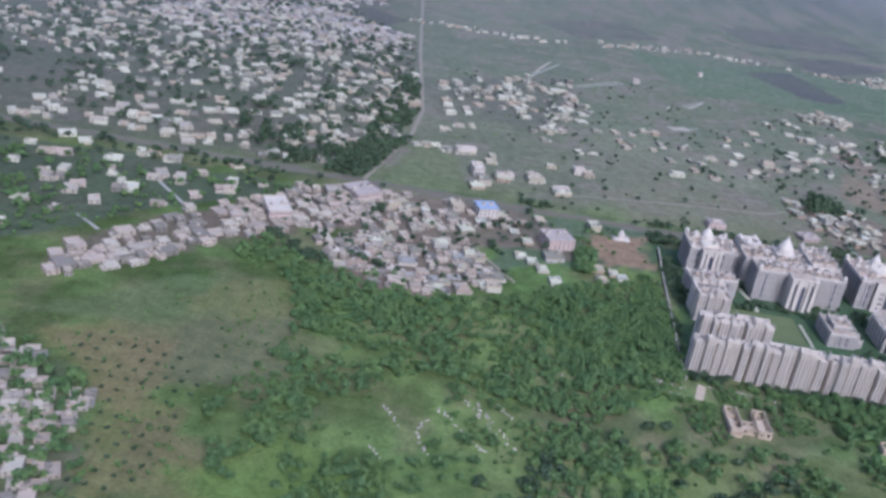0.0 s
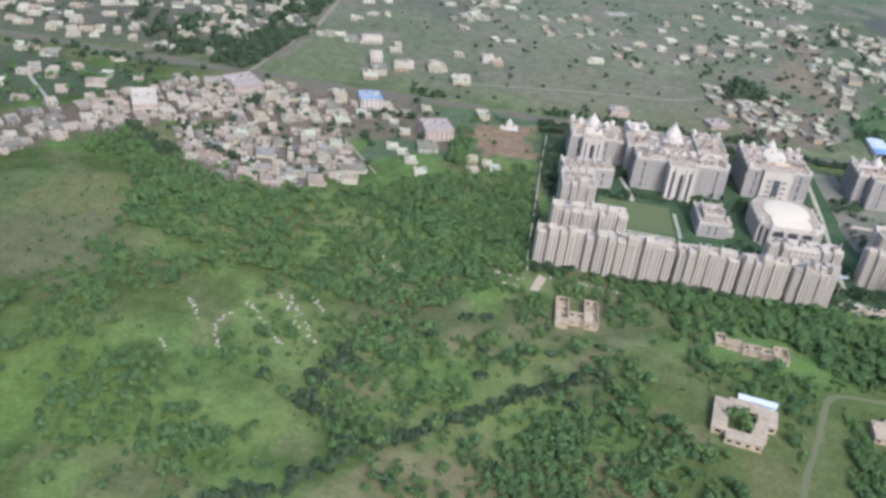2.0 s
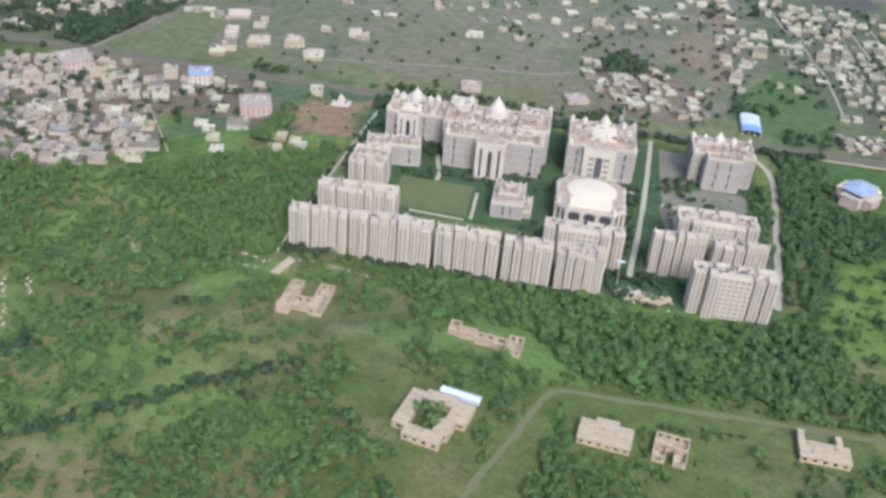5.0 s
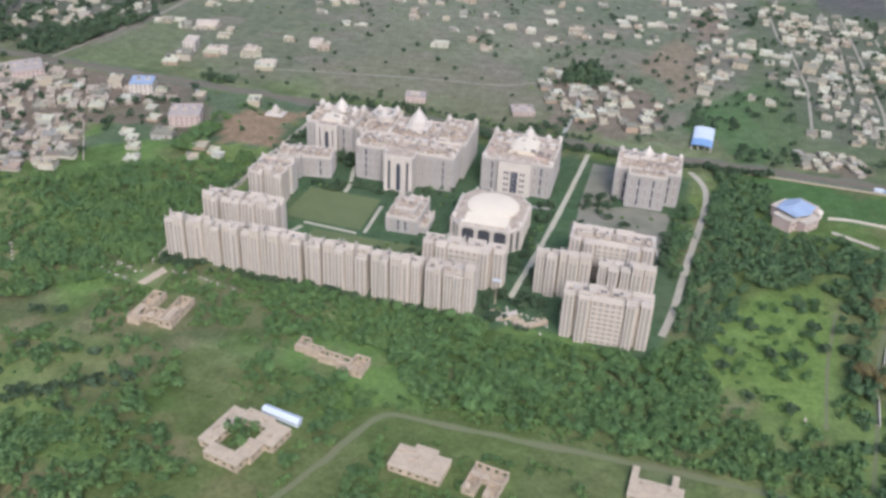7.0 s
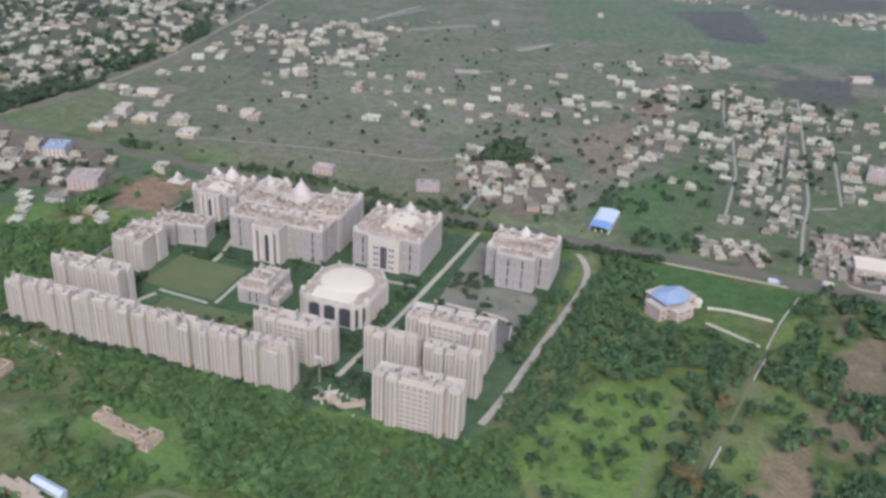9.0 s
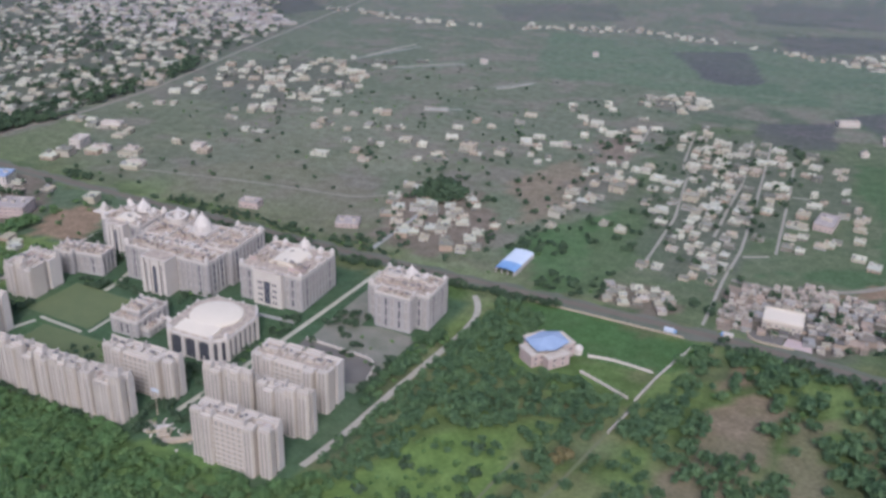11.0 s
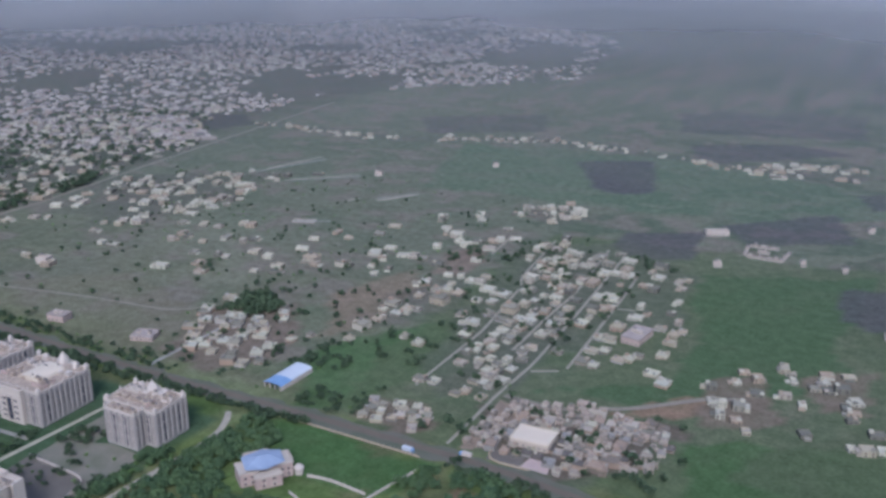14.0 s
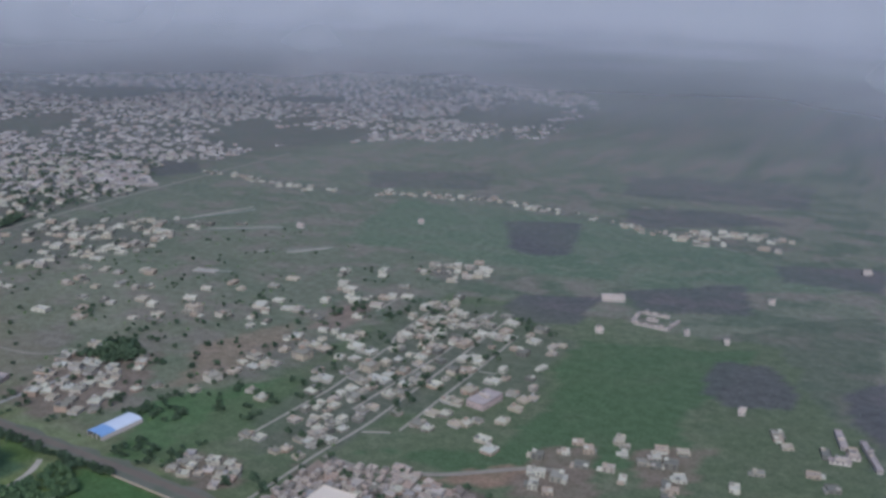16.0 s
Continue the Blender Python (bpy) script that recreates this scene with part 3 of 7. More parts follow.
strip("road_verge", MAIN_ROAD, 8.0, VERGE, 0.05, "dusty grassy verge of the main road", 0.5, "verge")
strip("road_verge", [(292, 442), (330, 441), (374, 440), (400, 437.5), (432, 433)], 9.6, VERGE, 0.07, "broad gravelly verge at the junction", 0.4, "verge")
strip("road", MAIN_ROAD, 3.3, ASPHALT, 0.10, "grey asphalt main road", 0.10)
strip("campus_road", [(215, 318), (219, 352), (222, 382), (225, 420), (226, 436)], 1.9, PAVING, 0.10, "pale concrete campus road", 0.2)
strip("dirt_track", [(263, 312), (266, 327), (270, 365), (274, 397), (275, 412), (272, 425), (266, 432)], 2.4, PALE_DIRT, 0.08, "pale dirt track beside the campus")
strip("dirt_track", [(168, 195), (178, 221), (185, 237), (192, 256), (222, 256), (254, 256), (288, 256), (330, 250)], 2.0, TRACK, 0.06, "grassy dirt track through scrub", 0.55)
strip("dirt_track", [(343.6, 404), (339, 378), (333, 346), (327, 321), (323, 288), (319, 262)], 1.1, TRACK, 0.07, "narrow grassy track beside trees", 0.3)
strip("dirt_track", [(317, 345), (312, 315), (309, 280)], 1.0, TRACK, 0.07, "narrow grassy track across the clearing", 0.3)
STREETS = [[(319, 480), (319, 493), (320, 541), (314, 599), (322, 602)], [(340, 527), (340, 568), (341, 603), (335, 676)], [(350.5, 446), (351, 491), (353, 520), (351, 573), (347, 654), (345, 676)], [(367, 521), (364, 598), (361, 648)], [(314, 599), (309, 610), (303, 678)], [(281, 634), (278, 672)], [(353, 513), (367.5, 521)], [(364, 593), (376, 596)]]
for pts in STREETS:
    strip("street", pts, 1.35, STREET, 0.10, "sandy colony street", 0.15)
strip("street", [(352, 490), (376, 489), (400, 502), (424, 524), (440, 530)], 2.6, DIRT, 0.10, "unpaved colony street")
strip("street", [(-38, 452), (-20, 534), (-17, 588), (-29, 737), (-43, 974)], 2.4, DIRT, 0.09, "curving asphalt side road")
strip("dirt_track", [(60, 474), (102, 483), (140, 490), (179, 494), (198, 508)], 1.3, DIRT, 0.07, "faint dirt path across the pasture", 0.4)
for pts, w in (([(58, 727), (75, 780)], 2.2), ([(88, 710), (128, 747)], 1.6), ([(154, 685), (160, 696)], 2.0), ([(170, 694), (180, 706), (189, 724)], 2.2), ([(147, 634), (166, 641)], 9.0)):
    strip("dirt_track", pts, w, PALE_DIRT, 0.08, "short pale strip of bare earth in the pasture", 0.5)
strip("street", [(213, 445), (215, 492), (205, 530)], 2.2, CONCRETE_ROAD, 0.09, "village lane")

# ---- windows and small fittings that many buildings share ----


def two_tone(name, boxes_a, boxes_b, mat_a, mat_b):
    bm = bmesh.new()
    for b in boxes_a:
        box(bm, *b)
    k = len(bm.faces)
    for b in boxes_b:
        box(bm, *b)
    bm.faces.ensure_lookup_table()
    for f in bm.faces[k:]:
        f.material_index = 1
    me = mesh_of(bm, name, mat_a)
    me.materials.append(mat_b)
    return me


WINDOW = two_tone("window", [(-0.44, 0.44, -0.03, 0.04, -0.05, 1.1)], [(-0.37, 0.37, -0.05, -0.025, 0.02, 1.06)], CREAM, HOSTEL_GLASS)
TALL_WINDOW = two_tone("window", [(-0.5, 0.5, -0.06, 0.04, 0.0, 1.0), (-0.6, 0.6, -0.14, 0.04, 1.0, 1.03)], [(-0.38, 0.38, -0.09, -0.055, 0.02, 0.97)], WHITE, BLUE_GLASS)
PALE_WINDOW = two_tone("window", [(-0.5, 0.5, -0.06, 0.04, 0.0, 1.0), (-0.6, 0.6, -0.14, 0.04, 1.0, 1.03)], [(-0.38, 0.38, -0.09, -0.055, 0.02, 0.97)], WHITE, HOSTEL_GLASS)
HOUSE_WINDOW = two_tone("window", [(-0.42, 0.42, -0.05, 0.03, 0.0, 0.8), (-0.5, 0.5, -0.25, 0.03, 0.8, 0.87)], [(-0.33, 0.33, -0.07, -0.045, 0.06, 0.74)], WHITE, GLASS)
HOUSE_DOOR = two_tone("door", [(-0.36, 0.36, -0.05, 0.03, 0.0, 1.25)], [(-0.28, 0.28, -0.07, -0.045, 0.0, 1.18)], WHITE, BARK)


def on_side(side, along, x0, x1, y0, y1, z, sx=1.0, sz=1.0):
    """The pose of a fitting on one outer face of a box; it looks to -y in its own axes."""
    x, y, turn = {"s": (along, y0, 0), "n": (along, y1, 180), "e": (x1, along, 90), "w": (x0, along, 270)}[side]
    return pose(x, y, z, 0, 0, turn) @ Matrix.Diagonal((sx, 1, sz, 1))


def window_rows(parent, me, side, lo, hi, n, levels, x0, x1, y0, y1, sx=1.0, sz=1.0):
    for z in levels:
        for i in range(n):
            piece("window", me, parent, on_side(side, lo + (i + 0.5) * (hi - lo) / n, x0, x1, y0, y1, z, sx, sz))


def tank_mesh():
    bm = bmesh.new()
    lathe(bm, 0, 0, [(0.38, 0.0), (0.40, 0.1), (0.40, 0.62), (0.30, 0.74), (0.12, 0.78), (0.12, 0.86), (0, 0.87)], 10)
    return mesh_of(bm, "water_tank", TANK)


TANK_MESH = tank_mesh()


def roof_clutter(parent, x0, x1, y0, y1, z, n, rng, material=None):
    """Stair heads, tank plinths and tanks on a flat roof."""
    for i in range(n):
        x, y = x0 + (x1 - x0) * (i + 0.5 + rng.uniform(-0.25, 0.25)) / n, rng.uniform(y0 + 0.35 * (y1 - y0), y0 + 0.65 * (y1 - y0))
        w, d, h = rng.uniform(0.5, 1.3), rng.uniform(0.5, 1.1), rng.uniform(0.5, 1.4)
        bm = bmesh.new()
        box(bm, x - w, x + w, y - d, y + d, z, z + h)
        box(bm, x - w - 0.12, x + w + 0.12, y - d - 0.12, y + d + 0.12, z + h, z + h + 0.12)
        part("stairhead", bm, material or CREAM, parent)
        for k in range(rng.randint(0, 2)):
            piece("water_tank", TANK_MESH, parent, pose(x - 0.5 + 0.9 * k, y, z + h + 0.12))


# ---- hostel slabs ----


def hostel(x0, x1, y0, y1, h, bays, storeys, label, turn=0.0, flat=False, banded=False):
    """A slab of flats: volumes that step in and out, parted by deep slots, with ribs, windows on every floor, fins and parapets; a banded one has balconies between two piers."""
    rng = random.Random(int(x0 * 7 + y0))
    cx, cy = (x0 + x1) / 2, (y0 + y1) / 2
    w, d = (x1 - x0) / 2, (y1 - y0) / 2
    t = thing("apartment_block", cx, cy, label, "apartment block", "hostel blocks", turn)
    step = h / storeys
    levels = [0.45 + step * k for k in range(storeys)]
    bm = bmesh.new()
    box(bm, -w + 0.8, w - 0.8, -d + 2.6, d - 2.2, 0, h - 0.1)
    part("wall", bm, CREAM, t)
    bm = bmesh.new()
    box(bm, -w + 0.75, w - 0.75, -d + 2.5, d - 2.1, h - 0.1, h + 0.06)
    part("roof", bm, SAND_ROOF, t, "weathered sandy flat roof")
    if banded:
        front = [(0.0, 0.14, 1.5, 0.9), (0.17, 0.31, 0.0, 1.0), (0.31, 0.70, 0.7, 0.3), (0.70, 0.83, 0.0, 0.8), (0.86, 1.0, 1.5, 0.9)]
    else:
        n_bays = max(4, int(round((x1 - x0) / 3.3)))
        wide = [rng.uniform(0.8, 1.3) for _ in range(n_bays)]
        front, u = [], 0.0
        for k, q in enumerate(wide):
            v = u + q / sum(wide)
            slot = 0.022 if k % 3 == 1 and k < n_bays - 1 else 0.0
            inset = (1.4, 0.0, 0.9, 0.3)[k % 4] + rng.uniform(-0.15, 0.15)
            front.append((u, v - slot, max(0.0, inset), rng.choice((0.0, 0.6, 1.3, 2.1, 2.8))))
            u = v
    back = [(0.0, 0.24, 0.6, 0.6), (0.26, 0.48, 0.0, 0.4), (0.52, 0.74, 0.0, 0.5), (0.76, 1.0, 0.6, 0.7)]
    for side, s, plan in (("s", -1, front), ("n", 1, back)):
        for k, (u, v, set_in, crown) in enumerate(plan):
            l, r = -w + 2 * w * u, -w + 2 * w * v
            out = d - set_in
            top = h + (crown if not flat else 0.3) + rng.uniform(-0.15, 0.15)
            banded_face = banded and side == "s" and k == 2
            deep = d - 3.0 - 0.05 * k
            ch = min(0.5, 0.16 * (r - l))
            pts = [(l + 0.02, s * deep), (l + 0.02, s * (out - ch)), (l + ch, s * out), (r - ch, s * out), (r - 0.02, s * (out - ch)), (r - 0.02, s * deep)]
            bm = bmesh.new()
            prism(bm, pts if s > 0 else pts[::-1], 0, top)
            bmesh.ops.recalc_face_normals(bm, faces=bm.faces)
            bay = part("bay", bm, CREAM, t)
            bm = bmesh.new()
            lo, hi = sorted((s * deep, s * (out - ch)))
            parapet(bm, l + 0.1, r - 0.1, lo + 0.1, hi - 0.05, top, rng.uniform(0.3, 0.8), 0.18)
            part("parapet", bm, WHITE, bay)
            for fx in (l + 0.08, r - 0.3):
                if rng.random() < 0.8 and not flat:
                    bm = bmesh.new()
                    box(bm, fx, fx + 0.22, lo + 0.3, hi - 0.4, top + 0.02, top + rng.uniform(0.8, 2.0))
                    part("fin", bm, WHITE, bay)
            if side == "n":
                continue
            n = max(1, int(round((r - l) / 1.95)))
            if banded_face:
                bm = bmesh.new()
                box(bm, l + 0.1, r - 0.1, -out - 0.5, -out + 0.02, -0.42, -0.3)
                box(bm, l + 0.1, r - 0.1, -out - 0.5, -out - 0.4, -0.3, 0.12)
                rail = mesh_of(bm, "balcony", WHITE)
                for z in levels[1:]:
                    piece("balcony", rail, bay, pose(0, 0, z))
            else:
                bm = bmesh.new()
                box(bm, -0.2, 0.2, -0.32, 0.05, 0, top + rng.choice((-0.3, 0.3, 0.7)))
                rib = mesh_of(bm, "rib", WHITE)
                for i in range(n + 1):
                    piece("rib", rib, bay, pose(l + ch + 0.1 + (r - l - 2 * ch - 0.2) * i / n, -out, 0))
            for z in levels:
                for i in range(n):
                    x = l + ch + (r - l - 2 * ch) * (i + 0.5) / n
                    piece("window", WINDOW, bay, pose(x, -out, z) @ Matrix.Diagonal((min(1.0, 0.5 * (r - l) / n), 1, 0.84 * step, 1)))
    for side, s in (("e", 1), ("w", -1)):
        for k, (ya, yb, up) in enumerate(((-d + 1.9, -d + 0.46 * 2 * d, 0.9), (d - 0.40 * 2 * d, d - 1.0, 0.5))):
            bm = bmesh.new()
            p, q = sorted((s * (w - 0.9), s * (w + 0.05)))
            box(bm, p, q, ya, yb, 0, h + up)
            part("end_wall", bm, WHITE if k else CREAM, t)
        for z in levels:
            piece("window", WINDOW, t, on_side(side, -0.02 * d, -w + 0.8, w - 0.8, -d, d, z, 0.5, 0.9))
    for i in range(1, bays):
        bm = bmesh.new()
        x = -w + 2 * w * (i + rng.uniform(-0.25, 0.25)) / bays
        box(bm, x - 0.09, x + 0.09, -d + 3.2 + rng.uniform(0, 1), d - 3.2 - rng.uniform(0, 1), h + 0.06, h + rng.uniform(0.35, 1.0))
        part("roof_wall", bm, rng.choice((WHITE, SAND_ROOF, CREAM, PINK)), t)
    roof_clutter(t, -w + 1.2, w - 1.2, -d + 3, d - 2.6, h + 0.06, max(4, int(bays * 1.1)), rng)
    return t


ROW = "cream concrete hostel slab with projecting window bays"
hostel(100.3, 120.3, 308.6, 316.6, 12.4, 6, 8, ROW)
hostel(121.3, 148.6, 307.2, 315.7, 13.4, 9, 8, ROW)
hostel(150, 171, 306.6, 315, 13.1, 7, 8, ROW)
hostel(172.4, 188.4, 305.5, 314, 13.3, 5, 8, ROW)
hostel(189.8, 205.3, 305.4, 314.4, 13.2, 5, 8, ROW)
hostel(105.8, 133.2, 325, 335, 13.4, 8, 8, "broad cream hostel slab behind the lawn path")
hostel(110.4, 123.8, 351.5, 368.5, 11.4, 5, 7, "cream hostel block beside the sports lawn")
hostel(184.6, 211.6, 321.5, 330, 12.8, 8, 8, "cream hostel slab beside the domed hall", banded=True)
hostel(232.8, 259.2, 303.2, 312.6, 14.8, 8, 9, "tall pale hostel slab at the edge of the trees", banded=True)
hostel(221, 238.6, 324.6, 331.6, 13.2, 5, 8, "pale twin hostel slab")
hostel(241, 258.8, 323.6, 331, 13.4, 5, 8, "pale twin hostel slab")
hostel(230, 257.4, 337, 349.6, 14.0, 8, 9, "wide cream hostel slab beside the fenced yard", flat=True, banded=True)

# ---- college buildings ----


def turret(parent, x, y, z, r, h, name="turret"):
    """A small pavilion with a ribbed dome and finial."""
    bm = bmesh.new()
    lathe(bm, x, y, [(r * 1.15, z), (r * 1.15, z + 0.12 * h), (r * 0.9, z + 0.14 * h), (r * 0.9, z + 0.45 * h), (r * 1.2, z + 0.47 * h), (r * 1.15, z + 0.52 * h), (r * 0.98, z + 0.6 * h), (r * 0.72, z + 0.73 * h),
                     (r * 0.36, z + 0.84 * h), (r * 0.14, z + 0.9 * h), (r * 0.12, z + 0.96 * h), (0, z + h)], 10)
    return part(name, bm, WHITE, parent)


def finial_mesh():
    bm = bmesh.new()
    lathe(bm, 0, 0, [(0.34, 0), (0.34, 0.5), (0.44, 0.56), (0.3, 0.8), (0.1, 1.05), (0, 1.3)], 6)
    return mesh_of(bm, "finial", WHITE)


FINIAL = finial_mesh()


def arch_window(bm, t, m, y0, top, glass):
    pts = [(m - 0.8, 0.6), (m + 0.8, 0.6), (m + 0.8, top * 0.7), (m + 0.6, top * 0.78), (m, top * 0.83), (m - 0.6, top * 0.78), (m - 0.8, top * 0.7)]
    a, b = [bm.verts.new((px, y0 - 0.06, pz)) for px, pz in pts], [bm.verts.new((px, y0 + 0.05, pz)) for px, pz in pts]
    bm.faces.new(a)
    for i in range(len(pts)):
        j = (i + 1) % len(pts)
        bm.faces.new((a[j], a[i], b[i], b[j]))
    part("arch_window", bm, glass, t, "tall dark arched window")


def college(name, x, y, wings, h, label, portal=None, spire=None, turrets=(), turn=0.0, glass=None, seed=1, crown=None, rotunda=None, glazed=False):
    """Wings (boxes on the plan) with pilasters, a cornice, tall windows and flat screed roofs; a portal with a dark arch; domed turrets and one large spire."""
    t = thing(name, x, y, label, "college building", "college buildings", turn)
    rng = random.Random(seed)
    for x0, x1, y0, y1, dh in wings:
        x0, x1, y0, y1 = x0 - x, x1 - x, y0 - y, y1 - y
        top = h + dh
        bm = bmesh.new()
        box(bm, x0, x1, y0, y1, 0, top)
        box(bm, x0 - 0.2, x1 + 0.2, y0 - 0.2, y1 + 0.2, 0, 0.7)
        part("wall", bm, STONE, t)
        bm = bmesh.new()
        box(bm, x0 - 0.3, x1 + 0.3, y0 - 0.3, y1 + 0.3, top - 0.1, top + 0.2)
        parapet(bm, x0 - 0.2, x1 + 0.2, y0 - 0.2, y1 + 0.2, top + 0.2, 0.6, 0.25)
        part("cornice", bm, WHITE, t)
        bm = bmesh.new()
        box(bm, x0 + 0.06, x1 - 0.06, y0 + 0.06, y1 - 0.06, top + 0.2, top + 0.3)
        part("roof", bm, SAND_ROOF, t, "sandy flat roof")
        for side, lo, hi in (("s", x0, x1), ("e", y0, y1), ("w", y0, y1)):
            n = max(2, int((hi - lo) / 2.3))
            for i in range(n + 1):
                a = lo + 0.25 + (hi - lo - 0.5) * i / n
                bm = bmesh.new()
                if side in "sn":
                    yy = y0 if side == "s" else y1
                    box(bm, a - 0.3, a + 0.3, yy - 0.4, yy + 0.16, 0.7, top - 0.1)
                else:
                    xx = x1 if side == "e" else x0
                    box(bm, min(xx, xx + (0.4 if side == "e" else -0.4)) - 0.1, max(xx, xx + (0.4 if side == "e" else -0.4)) + 0.1, a - 0.3, a + 0.3, 0.7, top - 0.1)
                part("pilaster", bm, STONE, t)
            k = max(2, int(top / 3.4))
            for j in range(k):
                for i in range(n):
                    dark = i in (1, n - 2) if side == "s" else i in (1, n - 2)
                    piece("window", TALL_WINDOW if dark and n > 3 else PALE_WINDOW, t, on_side(side, lo + 0.25 + (i + 0.5) * (hi - lo - 0.5) / n, x0, x1, y0, y1, 1.1 + (top - 1.6) * j / k, 0.85, (top - 1.6) / k * 0.86))
        for q in range(max(2, int((x1 - x0) * (y1 - y0) / 24))):
            bm, px, py = bmesh.new(), rng.uniform(x0 + 1.5, x1 - 1.5), rng.uniform(y0 + 1.2, y1 - 1.2)
            lx, ly = (rng.uniform(1.2, 3.2), 0.12) if q % 2 else (0.12, rng.uniform(1.0, 2.6))
            lx, ly = min(lx, px - x0 - 0.3, x1 - 0.3 - px), min(ly, py - y0 - 0.3, y1 - 0.3 - py)
            box(bm, px - lx, px + lx, py - ly, py + ly, top + 0.3, top + rng.uniform(0.6, 1.7))
            part("roof_wall", bm, rng.choice((CREAM, SAND_ROOF, WHITE, PINK)), t)
        roof_clutter(t, x0 + 1, x1 - 1, y0 + 1, y0 + (y1 - y0) * 0.55, top + 0.3, max(1, int((x1 - x0) / 3)), rng, SAND_ROOF)
        if y1 - y0 > 6:
            roof_clutter(t, x0 + 1, x1 - 1, y0 + (y1 - y0) * 0.5, y1 - 1, top + 0.3, max(1, int((x1 - x0) / 3.5)), rng, WHITE)
    if portal:
        x0, x1, y0, y1, top = portal
        x0, x1, y0, y1 = x0 - x, x1 - x, y0 - y, y1 - y
        bm = bmesh.new()
        box(bm, x0, x1, y0, y1, 0, top)
        box(bm, x0 - 0.3, x1 + 0.3, y0 - 0.3, y1 + 0.3, top, top + 0.35)
        part("portal", bm, WHITE, t, "white portal with tall piers")
        bm = bmesh.new()
        box(bm, x0 + 0.1, x1 - 0.1, y0 + 0.1, y1 - 0.1, top + 0.35, top + 0.42)
        part("portal_roof", bm, SAND_ROOF, t, "sandy flat portal roof")
        wq = (x1 - x0) / 8
        if glazed:
            m = (x0 + x1) / 2
            for q in range(3):
                bm = bmesh.new()
                box(bm, m - 1.3 + 0.9 * q, m - 0.5 + 0.9 * q, y0 - 0.05, y0 + 0.05, 1.0, top * 0.72)
                part("glazing", bm, BLUE_GLASS, t, "tall dark blue glazing")
            bm = bmesh.new()
            for q in (-1.5, 1.5):
                box(bm, m + q - 0.14, m + q + 0.14, y0 - 0.3, y0 - 0.004, 0, top * 0.76)
            box(bm, m - 1.9, m + 1.9, y0 - 0.5, y0 - 0.004, top * 0.76, top * 0.79)
            part("glazing_frame", bm, WHITE, t)
            for q in (-3.6, -2.5, 2.5, 3.6):
                for z in range(4):
                    piece("window", TALL_WINDOW, t, pose(m + q, y0, 1.4 + 2.4 * z) @ Matrix.Diagonal((0.8, 1, 1.2, 1)))
        for i in () if glazed else (0.5, 2.4, 5.6, 7.5):
            bm = bmesh.new()
            box(bm, x0 + wq * i - 0.7, x0 + wq * i + 0.7, y0 - 0.7, y0 - 0.004, 0, top)
            part("pier", bm, WHITE, t)
        for i in () if glazed else (1.45, 6.55):
            bm = bmesh.new()
            box(bm, x0 + wq * i - 0.42, x0 + wq * i + 0.42, y0 - 0.06, y0 + 0.05, 0.6, top * 0.86)
            part("slot_window", bm, glass or BLUE_GLASS, t, "tall dark slot window")
        bm = bmesh.new()
        m = (x0 + x1) / 2
        if glazed:
            bm.free()
        else:
            arch_window(bm, t, m, y0, top, glass or BLUE_GLASS)
    if crown:
        x0, x1, y0, y1, top, rise = crown
        x0, x1, y0, y1 = x0 - x, x1 - x, y0 - y, y1 - y
        bm = bmesh.new()
        n = 10
        ring = [[bm.verts.new((x0 + (x1 - x0) * (0.5 - 0.5 * math.cos(math.pi * i / n)), yy, top + rise * math.sin(math.pi * i / n))) for i in range(n + 1)] for yy in (y0, y1)]
        for i in range(n):
            bm.faces.new((ring[0][i], ring[0][i + 1], ring[1][i + 1], ring[1][i]))
        bm.faces.new(ring[0][::-1])
        bm.faces.new(ring[1])
        part("vault", bm, DOME, t, "cream barrel vault on the roof")
    if spire:
        sx, sy, r, z, top = spire
        sx, sy = sx - x, sy - y
        bm = bmesh.new()
        box(bm, sx - r * 1.25, sx + r * 1.25, sy - r * 1.25, sy + r * 1.25, h * 0.5, z)
        part("spire_base", bm, WHITE, t)
        bm = bmesh.new()
        lathe(bm, sx, sy, [(r * 1.1, z), (r * 1.1, z + 0.1 * (top - z)), (r, z + 0.12 * (top - z)), (r * 0.96, z + 0.3 * (top - z)), (r * 0.7, z + 0.5 * (top - z)), (r * 0.4, z + 0.68 * (top - z)),
                           (r * 0.16, z + 0.82 * (top - z)), (r * 0.1, z + 0.94 * (top - z)), (0, top)], 12)
        part("spire", bm, WHITE, t, "cream stepped spire")
    for x0, x1, y0, y1, dh in wings:
        n, m = max(2, int((x1 - x0) / 5.2)), max(2, int((y1 - y0) / 5.2))
        spots = [(x0 + (x1 - x0) * i / n, yy) for i in range(n + 1) for yy in (y0, y1)] + [(xx, y0 + (y1 - y0) * i / m) for i in range(1, m) for xx in (x0, x1)]
        for px, py in spots:
            piece("finial", FINIAL, t, pose(px - x, py - y, h + dh + 0.75) @ Matrix.Diagonal((1, 1, rng.uniform(0.7, 1.3), 1)))
    if rotunda:
        rx, ry, rr, rz, rh = rotunda
        bm = bmesh.new()
        lathe(bm, rx - x, ry - y, [(rr, rz), (rr, rz + rh * 0.7), (rr * 1.12, rz + rh * 0.74), (rr * 1.1, rz + rh), (rr * 0.86, rz + rh), (rr * 0.84, rz + 0.3), (0, rz + 0.25)], 20)
        part("rotunda", bm, WHITE, t, "open white drum on the roof")
    for tx, ty, tz, tr, th in turrets:
        turret(t, tx - x, ty - y, tz, tr, th)
    return t


